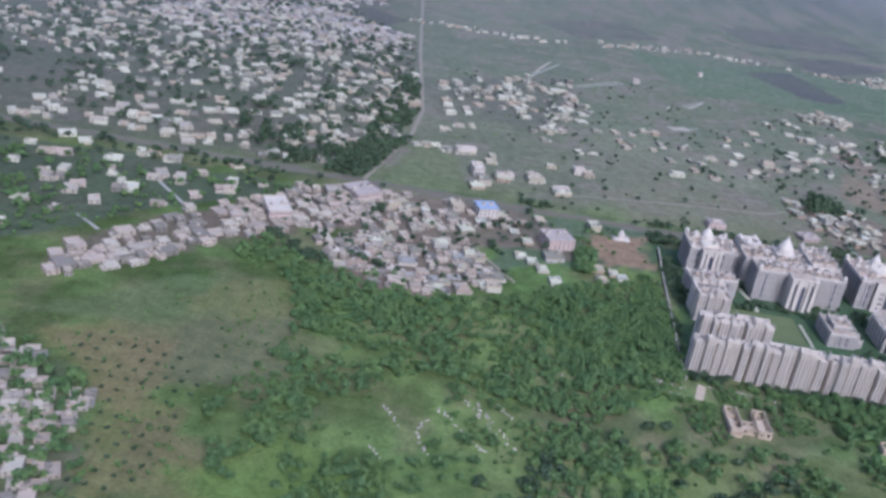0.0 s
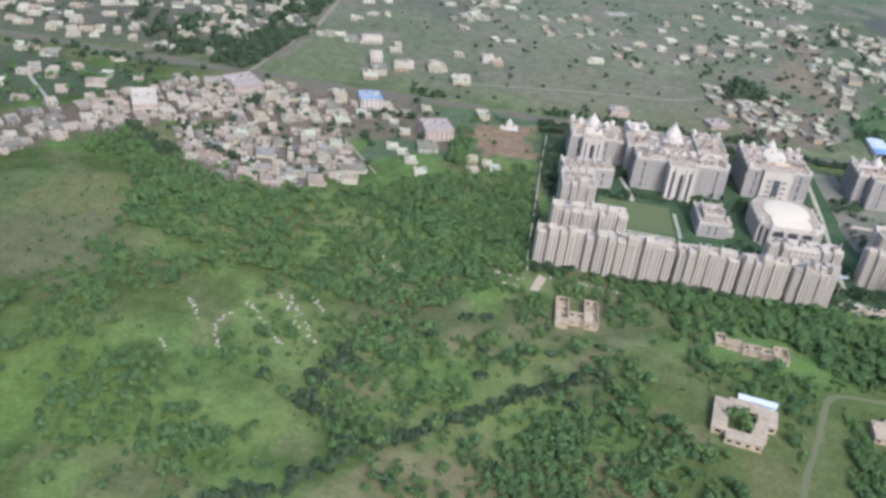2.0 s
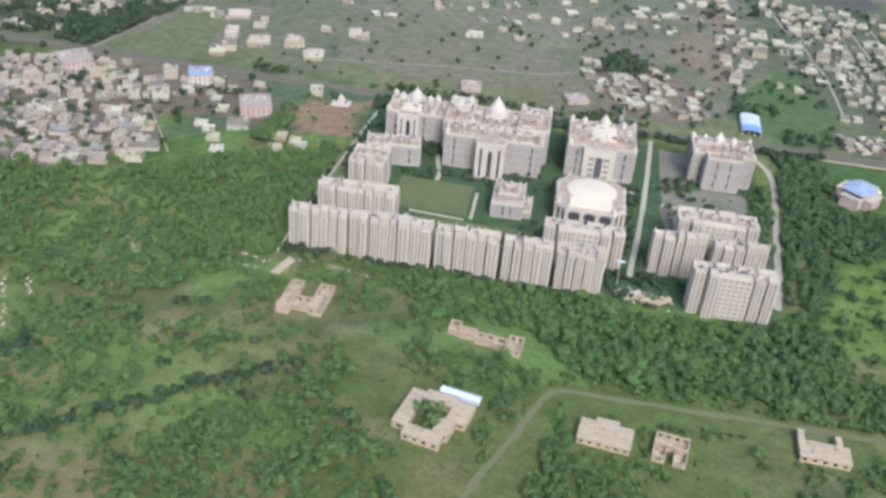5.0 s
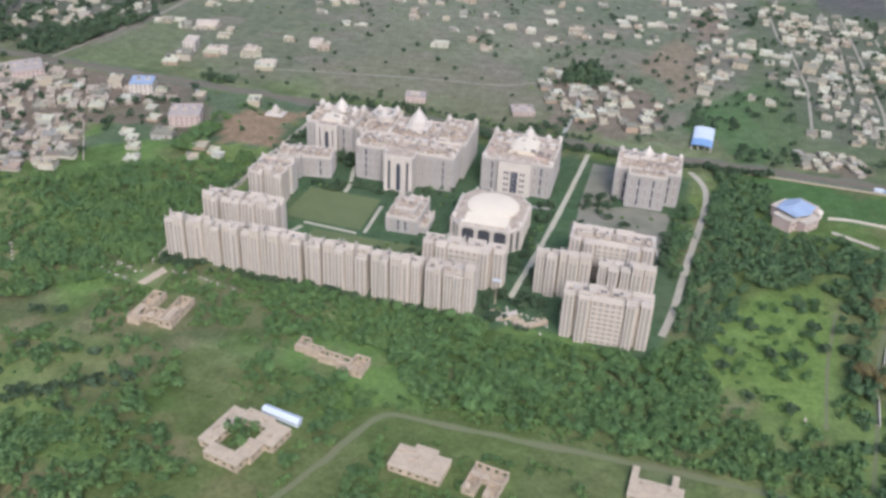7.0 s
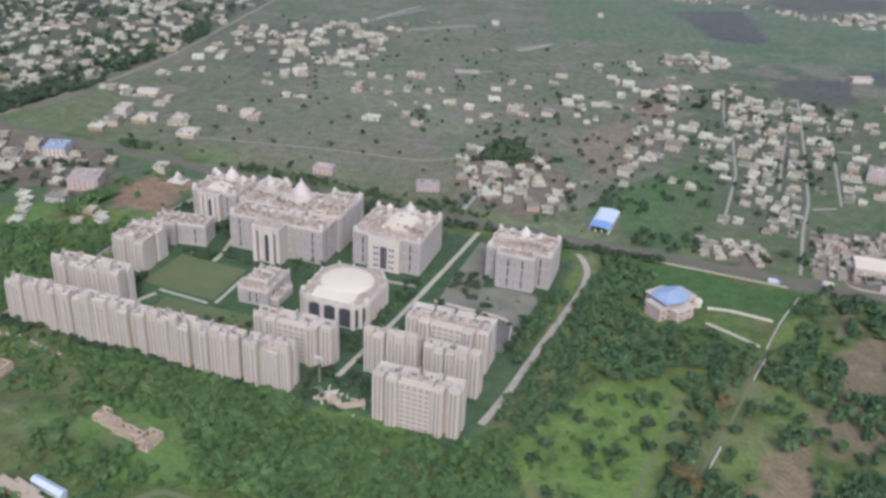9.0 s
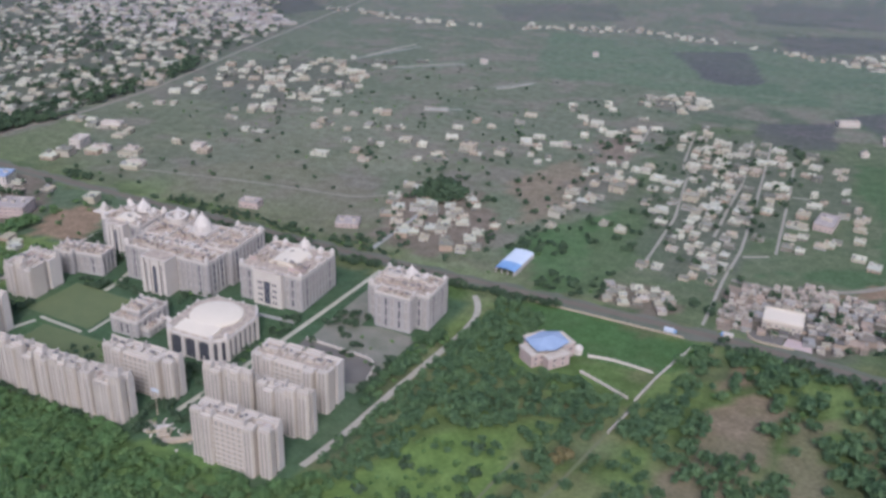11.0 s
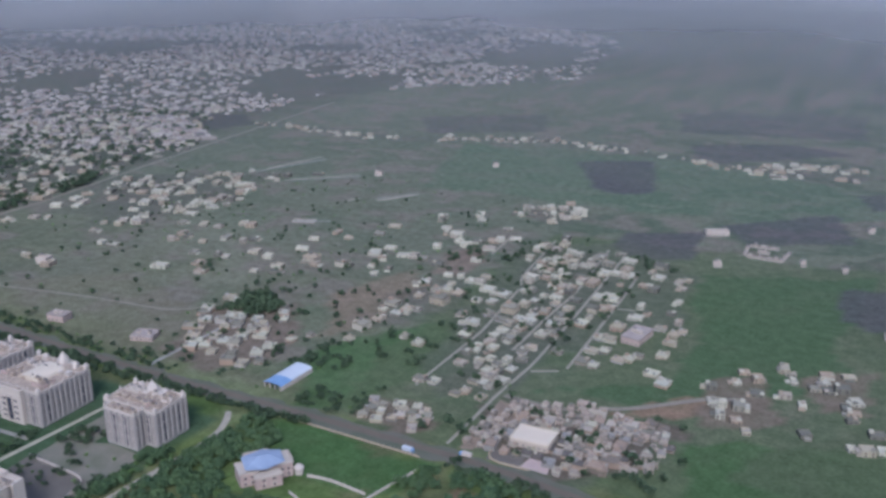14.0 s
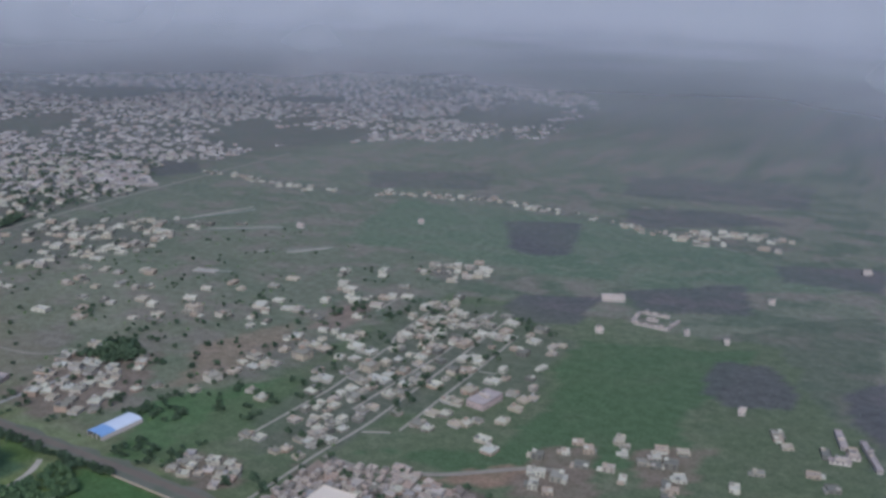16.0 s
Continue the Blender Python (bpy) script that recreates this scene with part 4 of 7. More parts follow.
college("main_building", 161, 398, [(142, 180, 383, 395, 0), (169.4, 181.6, 395.2, 417, 0.3), (139.6, 150, 395.2, 417.5, -0.6), (150.2, 169.2, 395.2, 415, -1.2)], 13.6,
        "large white college building with domed spire and sandy roofs", portal=(155, 166, 376.6, 382.9, 14.6), spire=(159.7, 407.5, 3.6, 14.2, 22.0),
        turrets=[(142.5, 383.5, 14, 0.9, 3), (179.5, 383.5, 14, 0.9, 3), (181, 416, 14, 0.9, 3), (170.2, 416, 14, 0.9, 3), (141, 416, 13, 1.3, 4), (148, 417, 13, 1.3, 4), (144, 412, 13, 1.5, 4), (151, 396, 13.8, 0.8, 2.6)], seed=3, rotunda=(144.5, 411, 4.2, 13.0, 3.2))
college("west_building", 127, 407, [(115.6, 134.6, 399.5, 416, 0), (134.8, 139, 402, 418, -1.6)], 12.6, "white college building with tall spire beside the boundary wall",
        portal=(120.6, 129, 396.4, 399.4, 13.4), spire=(125.2, 413.6, 2.9, 12.9, 18.8),
        turrets=[(116, 400, 13, 0.9, 2.6), (134, 400, 13, 0.9, 2.6), (116.2, 415.4, 13, 1.1, 3.2), (134, 415.4, 13, 1.0, 3), (119.6, 412.6, 13, 1.3, 3.4), (131.2, 412.6, 13, 1.2, 3.2)], crown=(120.6, 129.4, 400.4, 407, 12.9, 1.6), seed=4)
college("library_building", 203, 401, [(190, 216.2, 389.6, 413, 0)], 13.2, "white college building with a barrel vault and blue glazing",
        portal=(196.4, 208.8, 387.8, 389.5, 13.8), spire=(203.8, 412.4, 2.2, 13.8, 18.6), glazed=True,
        turrets=[(190.5, 390, 13.6, 0.9, 2.4), (215.7, 390, 13.6, 0.9, 2.4), (190.5, 412.4, 13.6, 0.9, 2.8), (215.7, 412.4, 13.6, 0.9, 2.8), (195.6, 411.4, 13.6, 1.1, 3.0), (211.4, 411.4, 13.6, 1.1, 3.0)], crown=(198.2, 209, 396, 408.6, 13.5, 1.7), seed=5)
college("east_building", 251, 405, [(239.4, 263, 398.4, 413.6, 0), (244.4, 258, 393.6, 398.2, 0.4)], 13.0, "white college building with a small spire beside a dirt track",
        spire=(250.2, 411, 2.3, 13.6, 18.0), turrets=[(240, 399, 13.4, 0.8, 2.2), (262.4, 399, 13.4, 0.8, 2.2), (240, 413, 13.4, 0.8, 2.4), (262.4, 413, 13.4, 0.8, 2.4), (256, 411.6, 13.4, 1.0, 2.6), (244.6, 411.6, 13.4, 1.0, 2.6)], seed=6)

# the low wing, the clubhouse and the domed hall
college("low_wing", 124.5, 380.5, [(112, 132.6, 377.5, 386, 0), (116, 121, 375.5, 377.4, 0.6)], 8.2, "low cream college wing behind the sports lawn", turn=9, seed=7)
college("clubhouse", 170.5, 356, [(165, 176, 348, 364, 0), (176.2, 179, 350, 360, -3.2), (167, 174, 352, 361, 1.8)], 5.6, "small cream stepped pavilion beside the lawn", seed=8)


def domed_hall(x, y):
    t = thing("domed_hall", x, y, "white assembly hall with a flattened dome and tall arches", "assembly hall")
    pts = [(-8.4, -12.2), (8.4, -12.2), (12.0, -8.3), (12.2, 8), (8.2, 14.0), (-8.2, 14.0), (-12.2, 8), (-12.0, -8.3)]
    bm = bmesh.new()
    prism(bm, pts, 0, 8.2)
    part("wall", bm, WHITE, t)
    bm = bmesh.new()
    prism(bm, [(px * 1.04, py * 1.04) for px, py in pts], 8.2, 8.6)
    prism(bm, [(px * 0.99, py * 0.99) for px, py in pts], 8.6, 8.9)
    part("cornice", bm, WHITE, t)
    bm = bmesh.new()
    prism(bm, [(px * 0.98, py * 0.98) for px, py in pts], 8.9, 9.02)
    part("roof", bm, SAND_ROOF, t, "weathered flat roof ring")
    bm = bmesh.new()
    lathe(bm, 0, 2.6, [(9.2, 9.0), (9.2, 9.5), (8.9, 9.8), (7.9, 10.15), (6.0, 10.5), (3.1, 10.75), (0, 10.85)], 40, 1.02, 0.98)
    part("dome", bm, DOME, t, "smooth cream flattened dome")
    bm = bmesh.new()
    v = [bm.verts.new(p) for p in ((-7.6, -11.4, 9.0), (7.6, -11.4, 9.0), (7.6, -5.0, 9.0), (-7.6, -5.0, 9.0), (-7.6, -11.4, 9.2), (7.6, -11.4, 9.2), (7.6, -5.0, 9.9), (-7.6, -5.0, 9.9))]
    for q in ((4, 5, 6, 7), (0, 1, 5, 4), (1, 2, 6, 5), (3, 0, 4, 7), (2, 3, 7, 6)):
        bm.faces.new([v[i] for i in q])
    part("porch_roof", bm, DOME, t)
    for (ax, ay), (bx, by), n in ((pts[0], pts[1], 3), (pts[1], pts[2], 2), (pts[2], pts[3], 6), (pts[6], pts[7], 6), (pts[7], pts[0], 2), (pts[3], pts[4], 3), (pts[5], pts[6], 3)):
        ang = math.degrees(math.atan2(by - ay, bx - ax))
        ln = math.hypot(bx - ax, by - ay)
        for i in range(n + 1):
            u = i / n
            bm = bmesh.new()
            box(bm, -0.62, 0.62, -0.6, 0.1, 0, 8.2)
            box(bm, -0.75, 0.75, -0.74, 0.1, 7.8, 8.2)
            p = part("pier", bm, WHITE, t)
            p.matrix_basis = pose(ax + (bx - ax) * u, ay + (by - ay) * u, 0, 0, 0, ang)
        for i in range(n):
            u = (i + 0.5) / n
            bm = bmesh.new()
            w = ln / n * 0.5 - 0.72
            prof = [(-w, 0.5), (w, 0.5), (w, 6.7), (w * 0.7, 7.3), (0, 7.6), (-w * 0.7, 7.3), (-w, 6.7)]
            f, g = [bm.verts.new((px, -0.08, pz)) for px, pz in prof], [bm.verts.new((px, 0.04, pz)) for px, pz in prof]
            bm.faces.new(f)
            for a in range(len(prof)):
                b = (a + 1) % len(prof)
                bm.faces.new((f[b], f[a], g[a], g[b]))
            p = part("arch_window", bm, GLASS, t, "tall dark arched glazing")
            p.matrix_basis = pose(ax + (bx - ax) * u, ay + (by - ay) * u, 0, 0, 0, ang)
    for (ax, ay), (bx, by) in zip(pts, pts[1:] + pts[:1]):
        n = int(math.hypot(bx - ax, by - ay) / 4.2)
        for i in range(n):
            piece("finial", FINIAL, t, pose((ax + (bx - ax) * i / n) * 1.0, (ay + (by - ay) * i / n) * 1.0, 8.9) @ Matrix.Diagonal((1.3, 1.3, 0.7, 1)))
    for px, py in (pts[0], pts[1], pts[2], pts[7]):
        turret(t, px * 0.97, py * 0.97, 8.9, 0.8, 2.0)
    return t


domed_hall(200.2, 358.4)

# ---- lawns, paths and yards of the campus ----


def slab(name, pts, z, material, label, category):
    bm = bmesh.new()
    prism(bm, pts, 0.0, z)
    return tagged(new(name, mesh_of(bm, name, material)), label, category, kind="structure")


LAWN = shade("mown_grass", (0.100, 0.112, 0.046), 1.0, 0.12, 9.0, grain=0.8, second=(0.070, 0.090, 0.036))
YARD = shade("yard_dust", (0.190, 0.162, 0.130), 1.0, 0.2, 7.0, second=(0.070, 0.088, 0.050))
GREY_YARD = shade("grey_yard", (0.132, 0.115, 0.094), 1.0, 0.15, 5.0)
slab("yard", [(353.8, 486), (364, 483), (366, 468), (360, 448), (355.5, 447)], 0.07, shade("tan_lot", (0.232, 0.176, 0.126), 1.0, 0.25, 4.0), "tan open lot beside the market", "yard")
slab("yard", [(366.5, 445), (378.6, 445), (378.8, 454), (366.5, 453)], 0.06, GREY_YARD, "grey paved forecourt of the market hall", "yard")
slab("yard", [(379, 446), (389, 445.5), (388, 452), (380, 452.5)], 0.06, PINK, "reddish paved forecourt of the market hall", "yard")
slab("lawn", [(126.5, 346.6), (156.2, 345), (156.4, 368.4), (128, 370)], 0.09, LAWN, "mown olive sports lawn", "lawn")
slab("lawn", [(140, 318), (182, 318), (182, 341), (140, 341)], 0.07, LAWN, "mown lawn between hostel slabs", "lawn")
strip("path", [(133.6, 344.4), (141, 343.4), (149, 343.2), (158.4, 342)], 1.4, PAVING, 0.14, "sandy paved path along the lawn", 0.08, "path")
strip("path", [(158, 341.6), (158.4, 352), (157.8, 358), (158.4, 366)], 1.3, PAVING, 0.13, "sandy paved path along the lawn", 0.08, "path")
strip("path", [(136.4, 343), (133, 336), (130.5, 328)], 1.9, PAVING, 0.12, "sandy paved path between hostels", 0.08, "path")
strip("path", [(141, 368), (143, 374), (140, 382), (138, 396)], 1.8, PAVING, 0.13, "pale paved path beside the lawn", 0.05, "path")
strip("path", [(190, 380), (204, 381), (222, 382)], 2.0, CONCRETE_ROAD, 0.13, "pale paved service lane", 0.05, "path")
slab("yard", [(227, 374), (257, 372), (259, 358), (240, 352), (228, 362)], 0.06, GREY_YARD, "grey fenced yard beside a hostel", "yard")
slab("yard", [(228.5, 353), (259, 352), (262, 392), (246, 393), (228.5, 386)], 0.04, YARD, "dusty littered ground behind the hostels", "yard")
slab("yard", [(228, 384), (240, 384), (240, 425), (229, 425)], 0.05, YARD, "dusty open ground beside the campus road", "yard")

# ---- unfinished buildings in the scrub ----


def pierced(cuts, levels, thick):
    """One wall along x with every second stretch left open between the two middle levels."""
    bm, seen = bmesh.new(), {}
    n, m = len(cuts) - 1, len(levels) - 1
    full = {(i, j) for i in range(n) for j in range(m) if not (i % 2 and j == 1)}

    def v(i, j, y):
        k = (i, j, y)
        if k not in seen:
            seen[k] = bm.verts.new((cuts[i], y, levels[j]))
        return seen[k]
    for i, j in full:
        bm.faces.new((v(i, j, 0), v(i + 1, j, 0), v(i + 1, j + 1, 0), v(i, j + 1, 0)))
        bm.faces.new((v(i, j + 1, thick), v(i + 1, j + 1, thick), v(i + 1, j, thick), v(i, j, thick)))
        for di, dj, p, q in ((-1, 0, (i, j + 1), (i, j)), (1, 0, (i + 1, j), (i + 1, j + 1)), (0, -1, (i, j), (i + 1, j)), (0, 1, (i + 1, j + 1), (i, j + 1))):
            if (i + di, j + dj) not in full:
                bm.faces.new((v(*p, 0), v(*q, 0), v(*q, thick), v(*p, thick))[::-1])
    bmesh.ops.recalc_face_normals(bm, faces=bm.faces)
    return bm


def ruin(x, y, outline, rooms, h, label, turn=0.0, roofed=False):
    """Raw brick walls round rooms; roofed ones carry a bare slab with openings left in it."""
    t = thing("unfinished_building", x, y, label, "unfinished building", "unfinished buildings", turn)
    rng = random.Random(int(x * 3 + y))
    for k, (x0, x1, y0, y1) in enumerate(rooms):
        for ox, oy, ln, turned in ((x0, y0, x1 - x0, 0), (x0, y1 - 0.3, x1 - x0, 0), (x0 + 0.3, y0 + 0.3, y1 - y0 - 0.6, 90), (x1, y0 + 0.3, y1 - y0 - 0.6, 90)):
            n = max(1, int(ln / 2.2))
            cuts = [0.0]
            for i in range(n):
                cuts += [(i + 0.28) * ln / n, (i + 0.72) * ln / n]
            cuts.append(ln)
            hw = h if roofed else h * rng.uniform(0.75, 1.1)
            wall = part("wall", pierced(cuts, (0, hw * 0.32, hw * 0.78, hw), 0.3), RUIN, t, "raw brick wall with empty openings")
            wall.matrix_basis = pose(ox, oy, 0, 0, 0, turned)
        bm = bmesh.new()
        if roofed:
            e = 0.2 - 0.05 * k
            box(bm, x0 - e, x1 + e, y0 - e, y1 + e, h + 0.004 * k, h + 0.25 + 0.012 * k)
            for q in range(int((x1 - x0) * (y1 - y0) / 9)):
                heap, hs = bmesh.new(), rng.uniform(0.25, 0.7)
                hx, hy = rng.uniform(x0 + 0.8, x1 - 0.8), rng.uniform(y0 + 0.8, y1 - 0.8)
                box(heap, hx - hs, hx + hs * 0.8, hy - hs * 0.7, hy + hs, h + 0.26 + 0.012 * k, h + 0.26 + 0.012 * k + rng.uniform(0.15, 0.6))
                part("brick_block", heap, RUIN if q % 2 else SLAB, t)
        else:
            box(bm, x0 + 0.3, x1 - 0.3, y0 + 0.3, y1 - 0.3, 0, 0.15)
            if (x1 - x0) > 3:
                cover = bmesh.new()
                yc = y0 + (y1 - y0) * rng.uniform(0.35, 0.6)
                box(cover, x0 + 0.3, x0 + (x1 - x0) * rng.uniform(0.35, 0.7), y0 + 0.3, yc, h * 0.62, h * 0.62 + 0.2)
                part("roof_slab", cover, SLAB, t, "broken concrete roof slab")
                for q in (0.33, 0.66):
                    inner = bmesh.new()
                    yy = y0 + (y1 - y0) * q
                    box(inner, x0 + 0.3, x1 - 0.3, yy - 0.12, yy + 0.12, 0.15, h * rng.uniform(0.4, 0.8))
                    part("inner_wall", inner, RUIN, t)
        part("roof_slab" if roofed else "floor_slab", bm, SLAB, t, "bare concrete slab")
    return t


ruin(115, 279.5, None, [(-7, -2.8, -6, 7), (2.5, 7, -7, 7), (-2.8, 2.5, -6, -1.5), (-7, -3, -8.5, -6)], 2.9, "roofless brick building of two wings in scrub", -3)
ruin(171.5, 272.5, None, [(-11.5, -8, 0, 4.6), (-8, -3, -0.6, 2.6), (-3, 3, -1.8, 1.4), (3, 7, -2.6, 0.8), (7, 11.5, -4, 3)], 2.6, "long roofless brick building with curved plan in scrub", -6)
ruin(162.5, 234.5, None, [(-9.5, -5.5, -7, 7.5), (-5.5, 3, 5, 9), (3, 8.5, 0, 8), (-5.5, 5, -10, -6), (1.5, 6, -6, 0)], 2.2, "unfinished courtyard building with bare slab roofs", -14, True)
ruin(207.7, 238.5, None, [(-7, 7, -4, 4), (-3, 3, 4, 5.6)], 2.0, "unfinished building with a bare slab roof", -8, True)
ruin(225, 237.5, None, [(-4.5, 4.5, 0, 4.5), (-4.5, -1, -5, 0), (1, 4.5, -5, 0)], 2.4, "unfinished pinkish brick building beside a track", -10)
ruin(266, 246.5, None, [(-6.5, 6.5, -4.5, 2), (-6.5, -5, 2, 6), (3.5, 5, 2, 6)], 2.0, "unfinished building with two projecting walls", -4, True)


def long_shed(x, y, length, width, h, turn, label):
    t = thing("long_shed", x, y, label, "shed", "", turn)
    bm = bmesh.new()
    box(bm, -length / 2, length / 2, -width / 2, width / 2, 0, h)
    part("wall", bm, WHITE_TIN, t)
    bm = bmesh.new()
    v = [bm.verts.new(p) for p in ((-length / 2 - 0.3, -width / 2 - 0.3, h), (length / 2 + 0.3, -width / 2 - 0.3, h), (length / 2 + 0.3, 0, h + 0.7), (-length / 2 - 0.3, 0, h + 0.7), (length / 2 + 0.3, width / 2 + 0.3, h), (-length / 2 - 0.3, width / 2 + 0.3, h))]
    bm.faces.new((v[0], v[1], v[2], v[3]))
    bm.faces.new((v[3], v[2], v[4], v[5]))
    bm.faces.new((v[1], v[4], v[2]))
    bm.faces.new((v[0], v[3], v[5]))
    part("roof", bm, WHITE_TIN, t, "white sheet-metal gable roof")
    return t


long_shed(168, 245.5, 11, 2.2, 1.8, -12, "long blue shed with a white sheet roof")


def big_shed(x, y, turn):
    """A roadside hall whose curved sheet roof is white with a blue front bay."""
    t = thing("market_shed", x, y, "open hall with curved white and blue sheet roof beside the road", "shed", "", turn)
    w, n = 4.4, 10
    for name, y0, y1, m, lab in (("roof", -3, 10, WHITE_TIN, "white sheet roof"), ("front_roof", -10, -3, BLUE_TIN, "blue sheet roof bay")):
        bm = bmesh.new()
        prof = [(-w * math.cos(math.pi * i / n), 1.9 + 0.9 * math.sin(math.pi * i / n)) for i in range(n + 1)]
        top = [[bm.verts.new((px, yy, pz)) for px, pz in prof] for yy in (y0, y1)]
        low = [[bm.verts.new((px, yy, pz - 0.12)) for px, pz in prof] for yy in (y0, y1)]
        for i in range(n):
            bm.faces.new((top[0][i], top[0][i + 1], top[1][i + 1], top[1][i]))
            bm.faces.new((low[0][i + 1], low[0][i], low[1][i], low[1][i + 1]))
            bm.faces.new((low[0][i], low[0][i + 1], top[0][i + 1], top[0][i]))
            bm.faces.new((low[1][i + 1], low[1][i], top[1][i], top[1][i + 1]))
        part(name, bm, m, t, lab)
    bm = bmesh.new()
    box(bm, -w, -w + 0.2, -9.5, 10, 0, 1.9)
    box(bm, w - 0.2, w, -9.5, 10, 0, 1.9)
    box(bm, -w + 0.2, w - 0.2, 9.8, 10, 0, 2.0)
    part("wall", bm, WHITE, t)
    for i in range(4):
        bm = bmesh.new()
        box(bm, -w + 0.6 + i * (2 * w - 1.2) / 3 - 0.15, -w + 0.6 + i * (2 * w - 1.2) / 3 + 0.15, -9.8, -9.5, 0, 2.0)
        part("post", bm, WHITE, t)
    return t


big_shed(271.6, 462.4, -3)


def blue_house(x, y):
    """A villa of stepped wings round a hall under a low blue roof."""
    t = thing("villa", x, y, "two-storey pink villa with a pale blue roof in a walled garden", "house", turn=52)
    for k, (x0, x1, y0, y1, h) in enumerate(((-8.0, -3.0, -3.5, 3.0, 3.4), (3.0, 7.6, -3.0, 3.6, 3.6), (-4.2, 3.4, -6.6, -2.6, 3.0), (-4.5, 2.5, 2.6, 6.4, 3.8), (-3.0, 3.0, -2.6, 2.6, 4.6), (5.0, 8.4, 1.0, 5.6, 2.6))):
        bm = bmesh.new()
        box(bm, x0, x1, y0, y1, 0, h)
        wing = part("wing", bm, PINK, t)
        bm = bmesh.new()
        e = 0.25 + 0.02 * k
        box(bm, x0 - e, x1 + e, y0 - e, y1 + e, h, h + 0.14)
        parapet(bm, x0 - e + 0.1, x1 + e - 0.1, y0 - e + 0.1, y1 + e - 0.1, h + 0.14, 0.3, 0.18)
        part("terrace", bm, ROOF_PALE, wing)
        for z in (0.5, 2.0):
            for q in (0.3, 0.7):
                if z + 0.9 < h:
                    piece("window", HOUSE_WINDOW, wing, on_side("s", x0 + (x1 - x0) * q, x0, x1, y0, y1, z))
                    piece("window", HOUSE_WINDOW, wing, on_side("e", y0 + (y1 - y0) * q, x0, x1, y0, y1, z))
    bm = bmesh.new()
    pts = [(-6.4, -3.8), (-1.0, -5.6), (5.2, -3.4), (5.6, 3.2), (0.6, 5.4), (-6.0, 3.6)]
    eave, low = [bm.verts.new((px, py, 4.78)) for px, py in pts], [bm.verts.new((px, py, 4.66)) for px, py in pts]
    top = [bm.verts.new((-1.8, 0, 5.9)), bm.verts.new((1.2, 0.2, 5.9))]
    bm.faces.new(low[::-1])
    for i in range(6):
        j = (i + 1) % 6
        bm.faces.new((low[i], low[j], eave[j], eave[i]))
    for i, k in ((0, 0), (4, 0), (5, 0), (1, 1), (2, 1), (3, 1)):
        j = (i + 1) % 6
        if i in (0, 4, 5):
            bm.faces.new((eave[i], eave[j], top[0]))
        else:
            bm.faces.new((eave[i], eave[j], top[1]))
    bm.faces.new((eave[1], top[1], top[0]))
    bm.faces.new((eave[4], top[0], top[1]))
    part("roof", bm, PALE_BLUE, t, "pale blue sheet roof with low slopes")
    bm = bmesh.new()
    lathe(bm, 9.4, -2.6, [(1.3, 0), (1.3, 1.6), (1.6, 1.7), (0.8, 2.4), (0, 2.7)], 10)
    part("porch", bm, WHITE, t, "white domed porch")
    t.scale = (1.14, 1.14, 1.35)
    return t


blue_house(306.6, 401.6)

# ---- larger single buildings of the villages ----


def big_house(name, x, y, w, d, h, turn, wall, roof, label, storeys=2, seed=1, bare=False):
    t = thing(name, x, y, label, "building", "", turn)
    rng = random.Random(seed)
    bm = bmesh.new()
    box(bm, -w / 2, w / 2, -d / 2, d / 2, 0, h)
    part("wall", bm, wall, t)
    bm = bmesh.new()
    box(bm, -w / 2 - 0.25, w / 2 + 0.25, -d / 2 - 0.25, d / 2 + 0.25, h, h + 0.15)
    parapet(bm, -w / 2 - 0.1, w / 2 + 0.1, -d / 2 - 0.1, d / 2 + 0.1, h + 0.15, 0.4, 0.2)
    part("roof", bm, roof, t)
    n, m = max(2, int(w / 1.9)), max(2, int(d / 1.9))
    levels = [0.6 + (h - 0.3) / storeys * k for k in range(storeys)]
    window_rows(t, HOUSE_WINDOW, "s", -w / 2, w / 2, n, levels, -w / 2, w / 2, -d / 2, d / 2)
    for side in "ew":
        window_rows(t, HOUSE_WINDOW, side, -d / 2, d / 2, m, levels, -w / 2, w / 2, -d / 2, d / 2)
    if not bare:
        roof_clutter(t, -w / 2 + 0.5, w / 2 - 0.5, -d / 2 + 1, d / 2 - 1, h + 0.15, max(2, int(w / 4)), rng)
    return t


big_house("pink_flats", 57, 408, 13, 12, 5.0, 20, PINK, ROOF, "dusty pink block of flats beside a bare field", 3, 1)
big_house("market_hall", 377, 463, 14.0, 10.5, 2.6, 2, CREAM, DOME, "cream market hall with a broad pale roof", 1, 2, True)
big_house("brick_flats", -36, 432, 14, 14, 3.6, 40, PINK, ROOF, "tan brick building beside the main road", 2, 3)
big_house("pale_flats", -70, 397, 10, 17, 4.0, 22, PINK, ROOF_PALE, "pale pink building in a dense village", 2, 4)
big_house("school", 383.5, 565, 8.5, 15, 2.8, -8, PINK, ROOF, "low pinkish school building in the colony", 1, 5)
big_house("blue_roofed_flats", 24, 431, 10, 9, 5.0, 18, WHITE, PALE_BLUE, "pale flats under a pale blue roof", 3, 6)
big_house("white_flats", 19, 488, 6, 10, 4.4, 12, WHITE, ROOF_PALE, "white building on the far side of the road", 3, 7)
big_house("white_flats", 12, 520, 11, 5, 2.6, 16, WHITE, ROOF_PALE, "low white building on the pasture", 1, 8)
big_house("white_flats", 34, 487, 9, 4.5, 2.8, 12, WHITE, ROOF_PALE, "low white building on the pasture", 1, 9)
big_house("white_flats", 49, 493, 5.5, 5, 2.6, 10, WHITE, ROOF_PALE, "small white house on the pasture", 1, 10)
